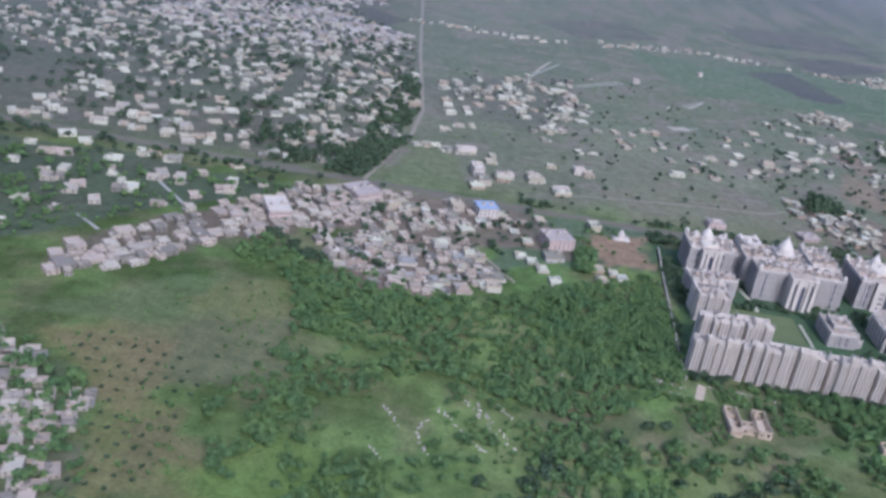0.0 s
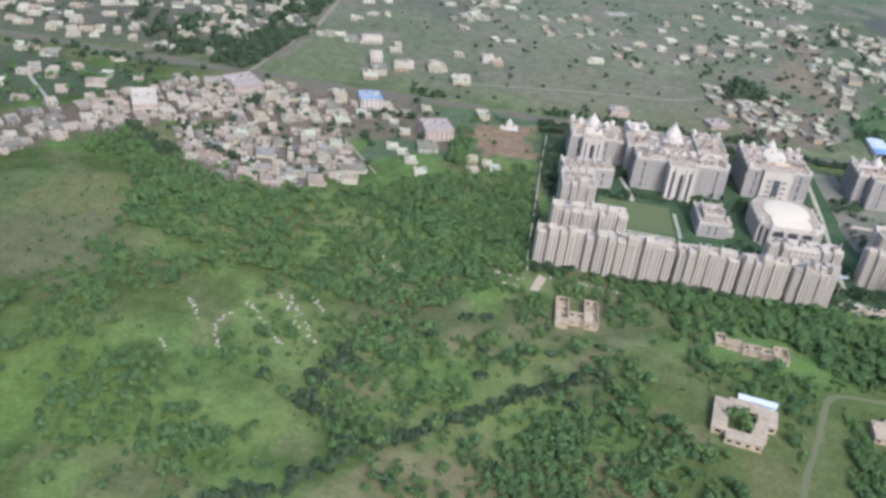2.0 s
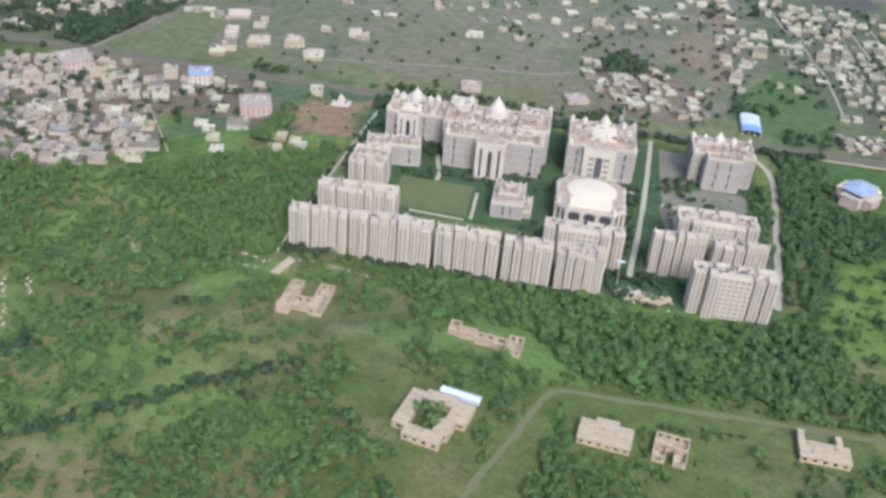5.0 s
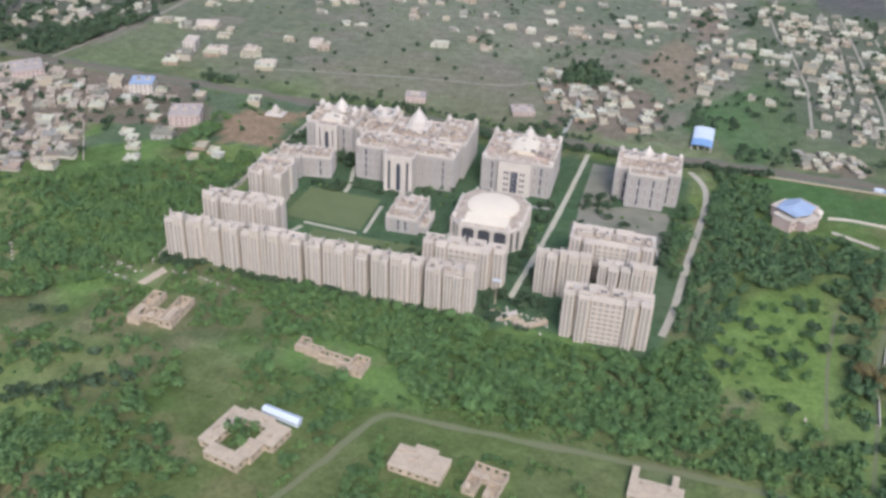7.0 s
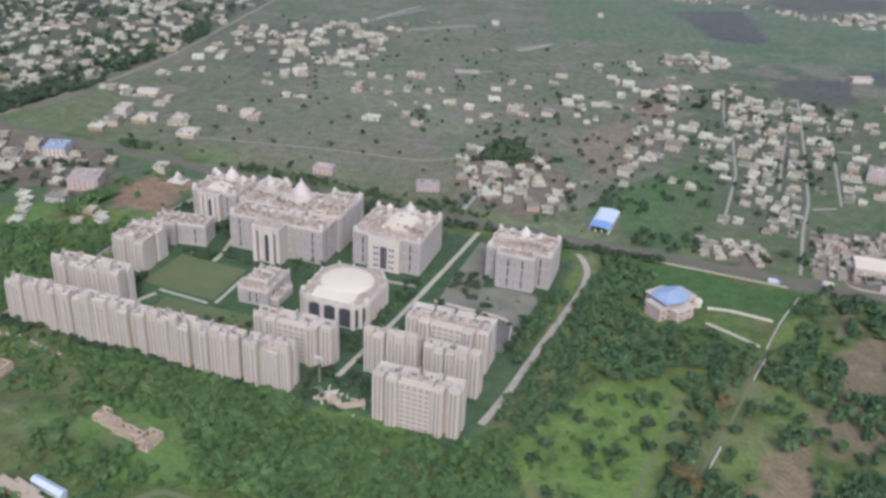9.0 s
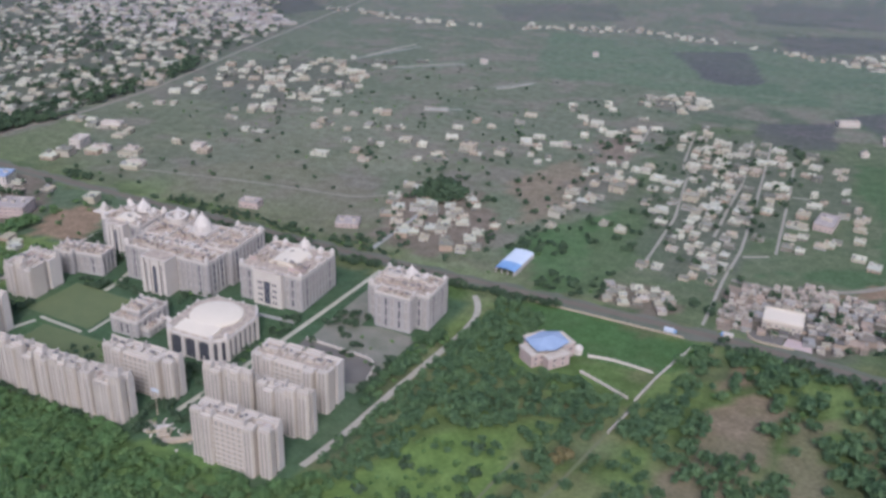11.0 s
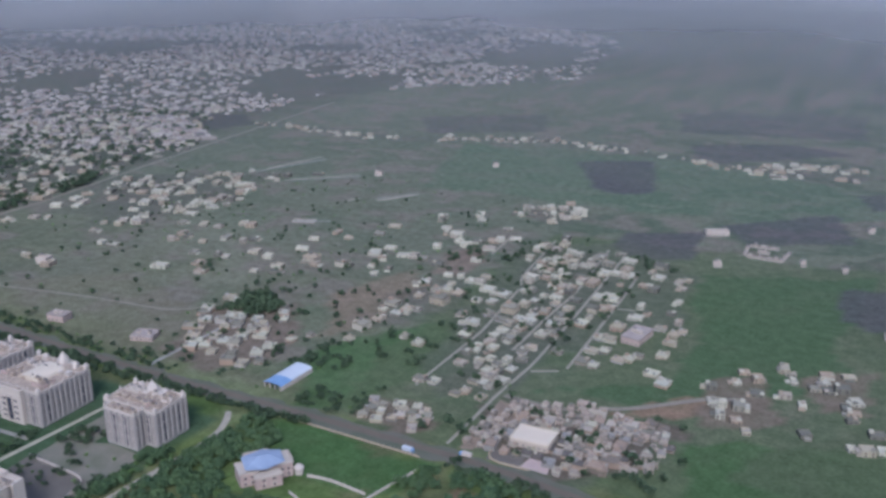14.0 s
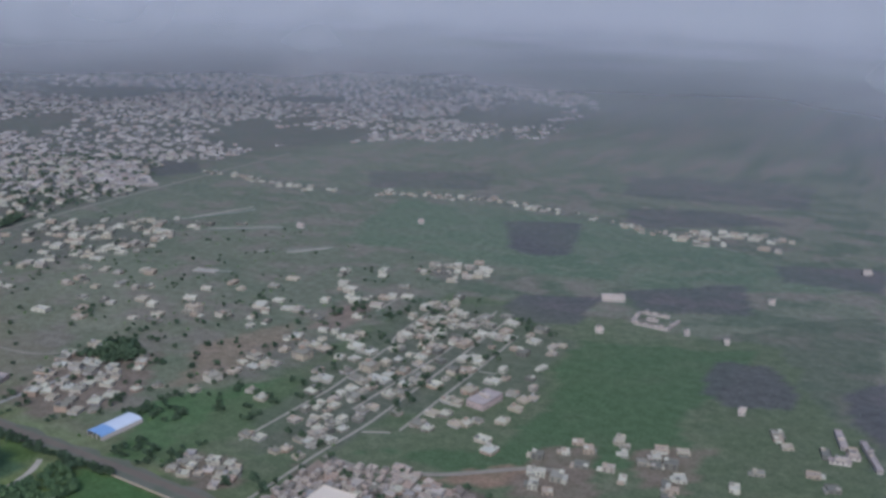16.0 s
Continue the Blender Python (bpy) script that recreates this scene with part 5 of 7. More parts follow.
big_house("white_flats", 76, 513, 6, 6, 3.0, 10, WHITE, ROOF_PALE, "small white house on the pasture", 1, 11)
big_house("white_flats", 64, 479, 8, 4, 2.4, 12, WHITE, ROOF_PALE, "low white building on the pasture", 1, 12)
big_house("farm_shed", 382, 727, 13, 5, 2.6, 26, WHITE, ROOF_PALE, "long white farm building among fields", 1, 13)
for k, (px, py, pw, pd, pt) in enumerate(((403, 706, 1.3, 15, 3), (411, 715, 15, 1.3, 3), (424, 704, 1.3, 16, -6), (414, 696, 18, 1.3, 0), (412, 706, 6, 1.8, 3))):
    big_house("farm_shed", px, py, pw, pd, 0.9, pt, WHITE, ROOF, "low white shed of a fenced farm compound", 1, 40 + k)
for k, (px, py, pw, pd, pt) in enumerate(((521.5, 612, 2.6, 15, 18), (534, 603, 2.2, 24, 22), (524, 592, 8, 2.4, 15), (528, 599, 5, 2.8, 15))):
    big_house("farm_shed", px, py, pw, pd, 1.4, pt, WHITE, ROOF, "long white shed on the eastern fields", 1, 50 + k)
for k, (px, py, pw) in enumerate(((481, 615, 2.6), (394, 674, 4), (434, 695, 2.6), (455, 694, 2.6), (461, 772, 3.4), (500, 868, 5), (203, 811, 4), (140, 750, 5))):
    big_house("farm_hut", px, py, pw, pw * 0.8, 2.0, 20, WHITE, ROOF_PALE, "small white hut standing alone among fields", 1, 60 + k)
big_house("farm_shed", 492, 522, 4, 9, 1.6, 20, WHITE, ROOF_PALE, "long white building at the east hamlet", 1, 14)
big_house("brick_house", 143, 463, 9, 6, 2.8, 8, PINK, ROOF, "reddish house beside the main road", 1, 15)
big_house("brick_house", 192, 466, 10, 8, 1.8, 20, PINK, ROOF, "low unfinished brick house on the pasture", 1, 16)


def light_mast(x, y):
    t = thing("light_mast", x, y, "tall slim steel light mast with a flat lamp head", "light mast")
    bm = bmesh.new()
    lathe(bm, 0, 0, [(0.3, 0), (0.16, 0.5), (0.09, 8.4), (0, 8.5)], 8)
    part("pole", bm, SLAB, t)
    bm = bmesh.new()
    box(bm, -1.4, 1.4, -0.2, 0.2, 8.3, 9.1)
    part("lamp_head", bm, WHITE_TIN, t)
    return t


light_mast(211, 315.5)


def building_site(x, y):
    """Bare slabs, low walls and stacked sheets of a building site."""
    t = thing("building_site", x, y, "building site with bare slabs and stacked pale sheets", "building site")
    rng = random.Random(3)
    for i in range(9):
        bm = bmesh.new()
        a, b = rng.uniform(-8, 7), rng.uniform(-5, 5)
        w, d = rng.uniform(1.2, 4), rng.uniform(0.5, 1.4)
        box(bm, -w, w, -d, d, 0, rng.uniform(0.25, 1.1))
        p = part("slab", bm, rng.choice((SLAB, ROOF_PALE, SLAB)), t)
        p.matrix_basis = pose(a, b, 0, 0, 0, rng.uniform(20, 45))
    return t


building_site(220, 308)


def temple(x, y):
    t = thing("temple", x, y, "small white temple with a dome on a plinth", "temple")
    bm = bmesh.new()
    box(bm, -4, 4, -3, 3, 0, 0.5)
    part("plinth", bm, WHITE, t)
    bm = bmesh.new()
    box(bm, -1.4, 1.4, -1.4, 1.4, 0.5, 2.4)
    part("wall", bm, WHITE, t)
    bm = bmesh.new()
    lathe(bm, 0, 0, [(1.3, 2.4), (1.35, 2.9), (1.0, 3.6), (0.4, 4.3), (0.1, 4.7), (0, 5.2)], 10)
    part("dome", bm, WHITE, t)
    return t


temple(89.6, 427.5)


def rubble_row(pts, seed):
    """A broken row of pale foundation blocks in the scrub."""
    rng = random.Random(seed)
    t = thing("foundation_row", *pts[0], "row of pale broken foundations in scrub", "foundations", "foundation rows")
    for qx, qy in smooth_line(pts, 0.9):
        if rng.random() < 0.62:
            bm = bmesh.new()
            box(bm, -rng.uniform(0.2, 0.55), rng.uniform(0.2, 0.55), -rng.uniform(0.12, 0.3), rng.uniform(0.12, 0.3), 0, rng.uniform(0.2, 0.5))
            p = part("block", bm, ROOF_PALE if rng.random() < 0.6 else ROOF, t)
            p.matrix_basis = pose(qx - pts[0][0] + rng.uniform(-0.8, 0.8), qy - pts[0][1] + rng.uniform(-0.8, 0.8), 0, 0, 0, rng.uniform(30, 80))
    return t


slab("concrete_slab", [(99.6, 291.5), (102.6, 291), (105.4, 300), (102.8, 302)], 0.25, SLAB, "bare pale concrete slab beside the hostels", "slab")
FOUNDATIONS = [[(105, 300), (113, 301)], [(116, 301), (122, 299), (132, 297)], [(9, 263), (26, 241)], [(18, 269), (30, 250)], [(22, 268), (36, 243)], [(27, 273), (35, 261)], [(3, 249), (8, 236)], [(7, 255), (3, 245)], [(-9, 237), (-5, 230)], [(-7, 259), (-1, 248)], [(48, 300), (57, 288)], [(212, 311), (224, 305)], [(214, 314), (230, 308)], [(216, 306), (229, 304)], [(83, 296), (98, 291)], [(86, 300), (98, 297)]]
for k, line in enumerate(FOUNDATIONS):
    rubble_row(line, k)


def truck(x, y, turn, label, paint):
    t = thing("truck", x, y, label, "truck", "vehicles", turn)
    bm = bmesh.new()
    box(bm, -2.2, 1.2, -0.7, 0.7, 0.45, 1.75)
    part("cargo_box", bm, paint, t)
    bm = bmesh.new()
    prism(bm, [(1.25, -0.65), (2.2, -0.6), (2.2, 0.6), (1.25, 0.65)], 0.4, 1.4)
    cab = part("cab", bm, BLUE_TIN, t)
    bm = bmesh.new()
    box(bm, 2.19, 2.23, -0.5, 0.5, 0.85, 1.28)
    part("windscreen", bm, GLASS, cab)
    for wx in (-1.5, 1.6):
        for wy in (-0.62, 0.62):
            bm = bmesh.new()
            lathe(bm, 0, 0, [(0.3, -0.12), (0.3, 0.12)], 12)
            p = part("wheel", bm, TANK, t)
            p.matrix_basis = pose(wx, wy, 0.4, 90)
    return t


truck(341, 437.0, 0, "white box truck standing at the roadside", WHITE_TIN)
truck(360, 443.2, 180, "grey box truck standing at the roadside", WHITE)
for line in ([(-129, 413), (-105, 384)], [(-117, 353), (-107, 345)], [(-148, 365), (-132, 351)], [(55, 716), (82, 775)], [(88, 706), (133, 745)], [(168, 698), (191, 725)], [(150, 634), (172, 646)]):
    strip("plot_strip", line, 1.6, CONCRETE_ROAD, 0.1, "pale bare strip between plots", 0.2, "bare strip")

# ---- boundary walls ----


def boundary(pts, h, label, material):
    t = thing("boundary_wall", *pts[0], label, "wall", "boundary walls")
    ox, oy = pts[0]
    q = smooth_line(pts, 2.6)
    for (ax, ay), (bx, by) in zip(q, q[1:]):
        ln = math.hypot(bx - ax, by - ay)
        bm = bmesh.new()
        box(bm, -0.12, ln - 0.1, -0.14, 0.14, 0, h)
        box(bm, -0.2, 0.14, -0.2, 0.2, 0, h + 0.25)
        p = part("wall_panel", bm, material, t)
        p.matrix_basis = pose(ax - ox, ay - oy, 0, 0, 0, math.degrees(math.atan2(by - ay, bx - ax)))
    return t


boundary([(98.5, 302), (99, 320), (101, 345), (104, 390), (107, 424)], 1.5, "pale boundary wall along the campus edge", WHITE)
boundary([(318, 407), (323, 409), (332, 408.6), (344.5, 407)], 0.9, "low pale garden wall", WHITE)
boundary([(350.4, 429.5), (344, 407), (340, 386)], 0.9, "low pale garden wall", WHITE)
boundary([(339.4, 388), (326, 394.5), (316, 398.5)], 0.9, "low pale garden wall", WHITE)
boundary([(285.5, 436.6), (319, 435.9), (350, 435.2)], 0.6, "long pale roadside wall", SLAB)
for line in ([(341, 384), (337, 366)], [(330.6, 330), (327.6, 316)], [(325, 304), (323.4, 286)], [(303, 287), (306.5, 285)]):
    boundary(line, 0.9, "broken stretch of pale wall beside a track", WHITE)
boundary([(366.3, 455), (366.3, 444.6), (378, 444.6), (386, 444.9)], 0.7, "low pale wall round the market forecourt", SLAB)
for line in [[(-1, 393), (17, 362)], [(13, 400), (39, 358)], [(11, 373), (26, 378)], [(9, 393), (14, 396)], [(28, 365), (34, 369)]]:
    boundary(line, 0.6, "low pale wall round a house plot", CREAM)
boundary([(226.5, 374), (257, 372), (259.5, 357)], 1.0, "low pale yard wall", WHITE)

# ---- houses ----


def house_template(w, d, storeys, seed, paint=None):
    """A flat-roofed brick-and-plaster house: walls, roof slab with parapet, stair head, tank, windows and a door."""
    rng = random.Random(seed)
    t = thing("house", 0, -3000 - seed * 30, "flat-roofed plastered house", "house", "village houses")
    step = 1.3
    h = step * storeys
    bm = bmesh.new()
    box(bm, -w / 2, w / 2, -d / 2, d / 2, 0, h)
    if seed % 2:
        box(bm, -w / 2 + 0.3, w / 2 * rng.uniform(-0.1, 0.4), -d / 2 - 0.9, -d / 2, 0, h * rng.choice((0.5, 0.94)))
    part("wall", bm, paint or HOUSE, t)
    bm = bmesh.new()
    box(bm, -w / 2 - 0.2, w / 2 + 0.2, -d / 2 - 0.25, d / 2 + 0.2, h, h + 0.12)
    parapet(bm, -w / 2 - 0.1, w / 2 + 0.1, -d / 2 - 0.15, d / 2 + 0.1, h + 0.12, 0.35, 0.16)
    part("roof", bm, paint or ROOF_HOUSE, t)
    sx = rng.choice((-1, 1)) * (w / 2 - 0.95)
    bm = bmesh.new()
    box(bm, sx - 0.7, sx + 0.7, d / 2 - 1.8, d / 2 - 0.2, h + 0.12, h + 0.9)
    box(bm, sx - 0.82, sx + 0.82, d / 2 - 1.92, d / 2 - 0.1, h + 0.9, h + 1.0)
    part("stairhead", bm, paint or HOUSE, t)
    piece("water_tank", TANK_MESH, t, pose(-sx * 0.7, d / 2 - 0.9, h + 0.12))
    piece("door", HOUSE_DOOR, t, on_side("s", w * 0.25, -w / 2, w / 2, -d / 2, d / 2, 0, 1.0, 0.8))
    for k in range(storeys):
        piece("window", HOUSE_WINDOW, t, on_side("s", -w * 0.25, -w / 2, w / 2, -d / 2 - (0.9 if seed % 2 and k == 0 else 0), d / 2, 0.35 + step * k, 0.9, 0.75))
        piece("window", HOUSE_WINDOW, t, on_side("e", 0.3, -w / 2, w / 2, -d / 2, d / 2, 0.35 + step * k, 0.9, 0.75))
    return t


ROOF_HOUSE = palette("house_roof", [(0.400, 0.377, 0.272), (0.334, 0.293, 0.203), (0.279, 0.254, 0.186), (0.446, 0.425, 0.310), (0.373, 0.312, 0.218), (0.205, 0.189, 0.141), (0.409, 0.396, 0.310)], "object", 0.95)
SHOP = palette("shop_paint", [(0.270, 0.205, 0.152), (0.185, 0.152, 0.118), (0.345, 0.300, 0.240), (0.130, 0.114, 0.096), (0.255, 0.242, 0.215), (0.415, 0.365, 0.292), (0.320, 0.242, 0.176), (0.280, 0.255, 0.215)], "object")
TEMPLATES = [house_template(5.0, 5.6, 1, 1), house_template(4.6, 5.8, 2, 2), house_template(6.0, 4.8, 1, 3), house_template(5.2, 6.0, 1, 4), house_template(4.4, 4.8, 1, 5), house_template(5.8, 5.4, 2, 6), house_template(4.8, 6.2, 1, 7, SHOP), house_template(5.4, 4.6, 1, 8, SHOP), house_template(5.0, 7.0, 2, 9, SHOP)]
taken = []
HOUSE_LABELS = {"colony": "flat-roofed plastered house in a dense colony", "market": "flat-roofed shop house beside the main road", "street": "flat-roofed plastered house on a colony street"}


def set_house(kind, x, y, turn, rng, where="colony", clear=4.6, size=None):
    if any((x - a) ** 2 + (y - b) ** 2 < clear ** 2 for a, b in taken):
        return None
    taken.append((x, y))
    s = size / 5.3 if size else rng.uniform(0.85, 1.12)
    ob = copy_thing(TEMPLATES[kind], pose(x, y, 0, 0, 0, turn) @ Matrix.Diagonal((s, s, max(s, 0.8), 1)))
    return tagged(ob, HOUSE_LABELS.get(where, "flat-roofed plastered house in a village"))


def plots(poly, spacing, share, angle, seed):
    """Jittered plots on a turned grid inside an outline."""
    rng = np.random.RandomState(seed)
    p = np.array(poly, float)
    c = p.mean(0)
    r = np.hypot(*(p - c).T).max() + spacing
    k = np.arange(-r, r, spacing)
    gx, gy = np.meshgrid(k, k)
    j = 0.42 if spacing < 8.9 else 0.9
    gx, gy = gx.ravel() + rng.uniform(-j, j, gx.size) * spacing, gy.ravel() + rng.uniform(-j, j, gy.size) * spacing
    a = radians(angle)
    x, y = c[0] + gx * math.cos(a) - gy * math.sin(a), c[1] + gx * math.sin(a) + gy * math.cos(a)
    wob = spacing * 2.2
    keep = inside(x + wob * (fbm(x, y, spacing * 6, seed + 50) - 0.5) * 2, y + wob * (fbm(x, y, spacing * 6, seed + 70) - 0.5) * 2, poly)
    keep &= rng.rand(x.size) < share * np.clip(3.0 * fbm(x, y, spacing * (7 if spacing < 8.9 else 14), seed) - 0.55, 0.06, 1.2)
    return x[keep], y[keep], angle + rng.choice((0, 90, 0, 90, 180), keep.sum()) + rng.uniform(-6, 6, keep.sum())


MARKET_LOT = [(352, 487), (364.5, 484), (367, 468), (361, 448), (354, 446)]


def stuff_house(out, x, y, turn, rng, size=None):
    """Adds one small flat-roofed house with parapet, stair head and window openings to the lists of verts, faces and face materials."""
    w, d, h = rng.uniform(3.2, 7.0), rng.uniform(3.2, 7.0), rng.choice((0.9, 1.1, 1.2, 1.3, 2.0))
    if size:
        long = rng.uniform(0.75, 1.25)
        w, d, h = size * long, size * rng.uniform(0.8, 1.1) / long, rng.choice((0.95, 1.1, 1.25, 2.0))
    ca, sa = math.cos(radians(turn)), math.sin(radians(turn))
    v, f, mats = out
    w, d = w / 2, d / 2

    def put(pts):
        b = len(v)
        v.extend((x + px * ca - py * sa, y + px * sa + py * ca, pz) for px, py, pz in pts)
        return b
    i = 0.18
    b = put([(sx * w, sy * d, z) for z in (0, h + 0.4) for sx, sy in ((-1, -1), (1, -1), (1, 1), (-1, 1))] + [(sx * (w - i), sy * (d - i), z) for z in (h + 0.4, h) for sx, sy in ((-1, -1), (1, -1), (1, 1), (-1, 1))])
    for k in range(4):
        j = (k + 1) % 4
        f += [(b + k, b + j, b + 4 + j, b + 4 + k), (b + 4 + k, b + 4 + j, b + 8 + j, b + 8 + k), (b + 8 + k, b + 8 + j, b + 12 + j, b + 12 + k)]
        mats += [0, 0, 0]
    f.append((b + 12, b + 13, b + 14, b + 15))
    mats.append(0)
    sx, sy = rng.choice((-1, 1)) * (w - 1.0), rng.choice((-1, 1)) * (d - 1.0)
    e = put([(sx + qx * 0.75, sy + qy * 0.75, z) for z in (h - 0.01, h + 0.8) for qx, qy in ((-1, -1), (1, -1), (1, 1), (-1, 1))])
    for k in range(4):
        j = (k + 1) % 4
        f.append((e + k, e + j, e + 4 + j, e + 4 + k))
    f.append((e + 4, e + 5, e + 6, e + 7))
    mats += [0] * 5
    if y < 1000:
        ah, aw, ad, s2 = h * rng.uniform(0.55, 0.9), w * rng.uniform(0.5, 0.9), rng.uniform(0.8, 1.8), rng.choice((-1, 1))
        off = rng.uniform(-0.4, 0.4) * w
        p, q = sorted((s2 * (d - 0.02), s2 * (d + ad)))
        e = put([(off + qx * aw, (p if qy < 0 else q), z) for z in (0, ah) for qx, qy in ((-1, -1), (1, -1), (1, 1), (-1, 1))])
        for k in range(4):
            j = (k + 1) % 4
            f.append((e + k, e + j, e + 4 + j, e + 4 + k))
        f.append((e + 4, e + 5, e + 6, e + 7))
        mats += [0] * 5
    if y < 760:
        for z in ((0.3, 1.3) if h > 1.9 else (0.3,)):
            for q in (-0.5, 0.5):
                for s in (-1, 1):
                    g = put([(q * w + c * 0.4, s * (d + 0.03), z + t) for c, t in ((-1, 0), (1, 0), (1, 0.5), (-1, 0.5))])
                    f.append((g, g + 1, g + 2, g + 3))
                    g = put([(s * (w + 0.03), q * d + c * 0.4, z + t) for c, t in ((-1, 0), (1, 0), (1, 0.5), (-1, 0.5))])
                    f.append((g, g + 1, g + 2, g + 3))
                    mats += [1, 1]


def near_road(x, y, gap=7.5):
    return abs(y - np.interp(x, [p[0] for p in MAIN_ROAD], [p[1] for p in MAIN_ROAD])) < gap


STREET_POINTS = np.concatenate([smooth_line(p, 1.5) for p in STREETS])


def on_street(x, y, gap=2.9):
    return 440 < y < 690 and 270 < x < 385 and np.hypot(STREET_POINTS[:, 0] - x, STREET_POINTS[:, 1] - y).min() < gap


far, city, brick = ([], [], []), ([], [], []), ([], [], [])
# houses that stand out one by one: place and breadth in metres
HILL_HOUSES = [(209.1, 636.6, 5.2), (209.7, 653.2, 6.0), (223.7, 607.2, 7.4), (227.4, 618.3, 5.6), (232.6, 600.8, 3.6), (233.4, 587.9, 3.6), (240.0, 580.0, 4.1), (242.7, 589.5, 4.1), (240.1, 610.6, 5.5), (245.3, 612.6, 5.2), (251.6, 611.1, 4.9), (249.5, 631.6, 4.4), (238.1, 665.3, 4.7), (226.8, 682.1, 4.8), (243.0, 655.9, 3.3), (249.9, 655.2, 6.5), (262.3, 641.5, 5.1), (265.6, 650.4, 5.1), (271.7, 678.2, 4.7), (273.0, 654.9, 5.5), (276.9, 659.6, 5.2), (282.7, 664.2, 5.8), (277.5, 642.8, 5.6), (250.1, 688.3, 4.8), (278.3, 621.9, 4.8), (262.3, 607.2, 6.0), (275.1, 595.1, 4.1), (269.7, 580.7, 5.1), (281.9, 596.3, 3.5), (282.0, 585.2, 3.4)]
LANE_HOUSES = [(289.1, 593.0, 4.6), (293.3, 594.6, 4.6), (294.0, 601.6, 4.6), (301.4, 586.8, 6.2), (291.3, 574.7, 5.0), (279.3, 574.6, 4.5), (283.7, 576.4, 4.5), (287.8, 561.7, 6.5), (275.5, 563.7, 4.4), (278.6, 546.6, 4.3), (282.9, 548.2, 4.2), (268.6, 549.5, 5.4), (268.8, 540.8, 2.7), (277.1, 539.3, 4.7), (279.6, 543.1, 4.2), (272.7, 530.6, 4.7), (303.8, 552.7, 4.2), (302.7, 571.3, 3.8), (310.2, 572.4, 4.9), (314.8, 559.1, 4.7), (313.0, 584.1, 5.0), (322.1, 567.3, 5.9), (327.8, 583.6, 3.8), (329.3, 591.2, 3.3), (270.8, 519.0, 5.6), (272.5, 505.8, 3.5), (250.8, 493.2, 4.0), (255.5, 500.8, 2.5), (293.0, 519.2, 4.0), (301.4, 515.8, 4.4)]
STREET_HOUSES_NORTH = [(301.3, 653.8, 5.0), (303.8, 659.7, 5.1), (310.0, 659.0, 5.1), (311.6, 666.6, 5.1), (308.1, 678.4, 4.6), (323.9, 654.4, 4.4), (324.8, 642.4, 5.5), (321.4, 640.4, 4.3), (313.3, 623.6, 4.7), (317.1, 626.8, 4.8), (314.2, 611.6, 5.8), (320.2, 615.2, 4.7), (326.0, 617.7, 4.7), (328.7, 622.1, 4.1), (332.2, 640.8, 5.4), (336.4, 643.2, 5.5), (336.8, 658.9, 6.2), (344.7, 648.2, 4.9), (344.9, 635.5, 5.4), (349.2, 637.2, 4.8), (345.3, 667.2, 4.4), (351.5, 658.4, 5.6), (353.6, 646.6, 5.4), (355.9, 635.5, 4.7), (360.5, 638.2, 4.8), (357.5, 622.6, 2.9), (368.7, 657.5, 5.5), (366.6, 648.4, 3.0), (371.9, 641.2, 5.4), (368.6, 626.5, 4.1), (374.1, 623.6, 5.2)]
STREET_HOUSES_EAST = [(382.8, 640.3, 4.1), (385.9, 643.9, 3.6), (386.0, 632.3, 3.5), (389.1, 613.0, 3.9), (375.2, 599.2, 3.3), (389.8, 598.4, 3.8), (340.5, 618.0, 4.1), (346.5, 617.9, 5.8), (333.0, 606.3, 4.6), (336.9, 608.6, 4.6), (340.1, 601.8, 4.5), (334.6, 596.8, 3.9), (337.0, 624.2, 4.1), (353.4, 602.0, 5.0), (357.3, 605.9, 4.5), (361.7, 602.6, 5.0), (359.4, 589.9, 4.9), (363.8, 591.7, 4.9), (355.8, 586.3, 4.9), (344.8, 593.6, 4.4), (345.4, 581.8, 4.3), (339.4, 584.6, 3.8), (336.7, 573.5, 4.8), (333.5, 566.2, 4.7), (200.7, 580.7, 6.1), (218.6, 583.1, 5.4), (221.9, 585.1, 3.0)]
STREET_HOUSES_WEST = [(312.4, 546.3, 5.7), (317.4, 533.3, 5.0), (308.6, 544.1, 3.1), (322.8, 555.4, 4.2), (327.6, 553.7, 4.1), (333.8, 545.0, 3.5), (325.4, 525.0, 3.4), (332.0, 526.2, 3.9), (330.5, 559.8, 4.7), (335.4, 559.7, 4.7), (346.5, 534.0, 4.4), (344.6, 528.9, 3.9), (347.4, 521.6, 3.8), (347.5, 510.7, 2.3), (335.7, 516.1, 3.8), (340.5, 512.7, 3.8), (338.9, 505.7, 3.3), (338.5, 495.0, 4.1), (342.2, 494.9, 3.6), (345.7, 493.6, 3.6), (339.2, 485.4, 4.0), (336.5, 481.7, 2.2), (320.0, 486.7, 4.1), (324.4, 487.0, 4.1), (348.4, 483.2, 2.2), (313.9, 457.2, 3.9), (316.3, 460.7, 3.9), (324.3, 461.6, 3.4)]
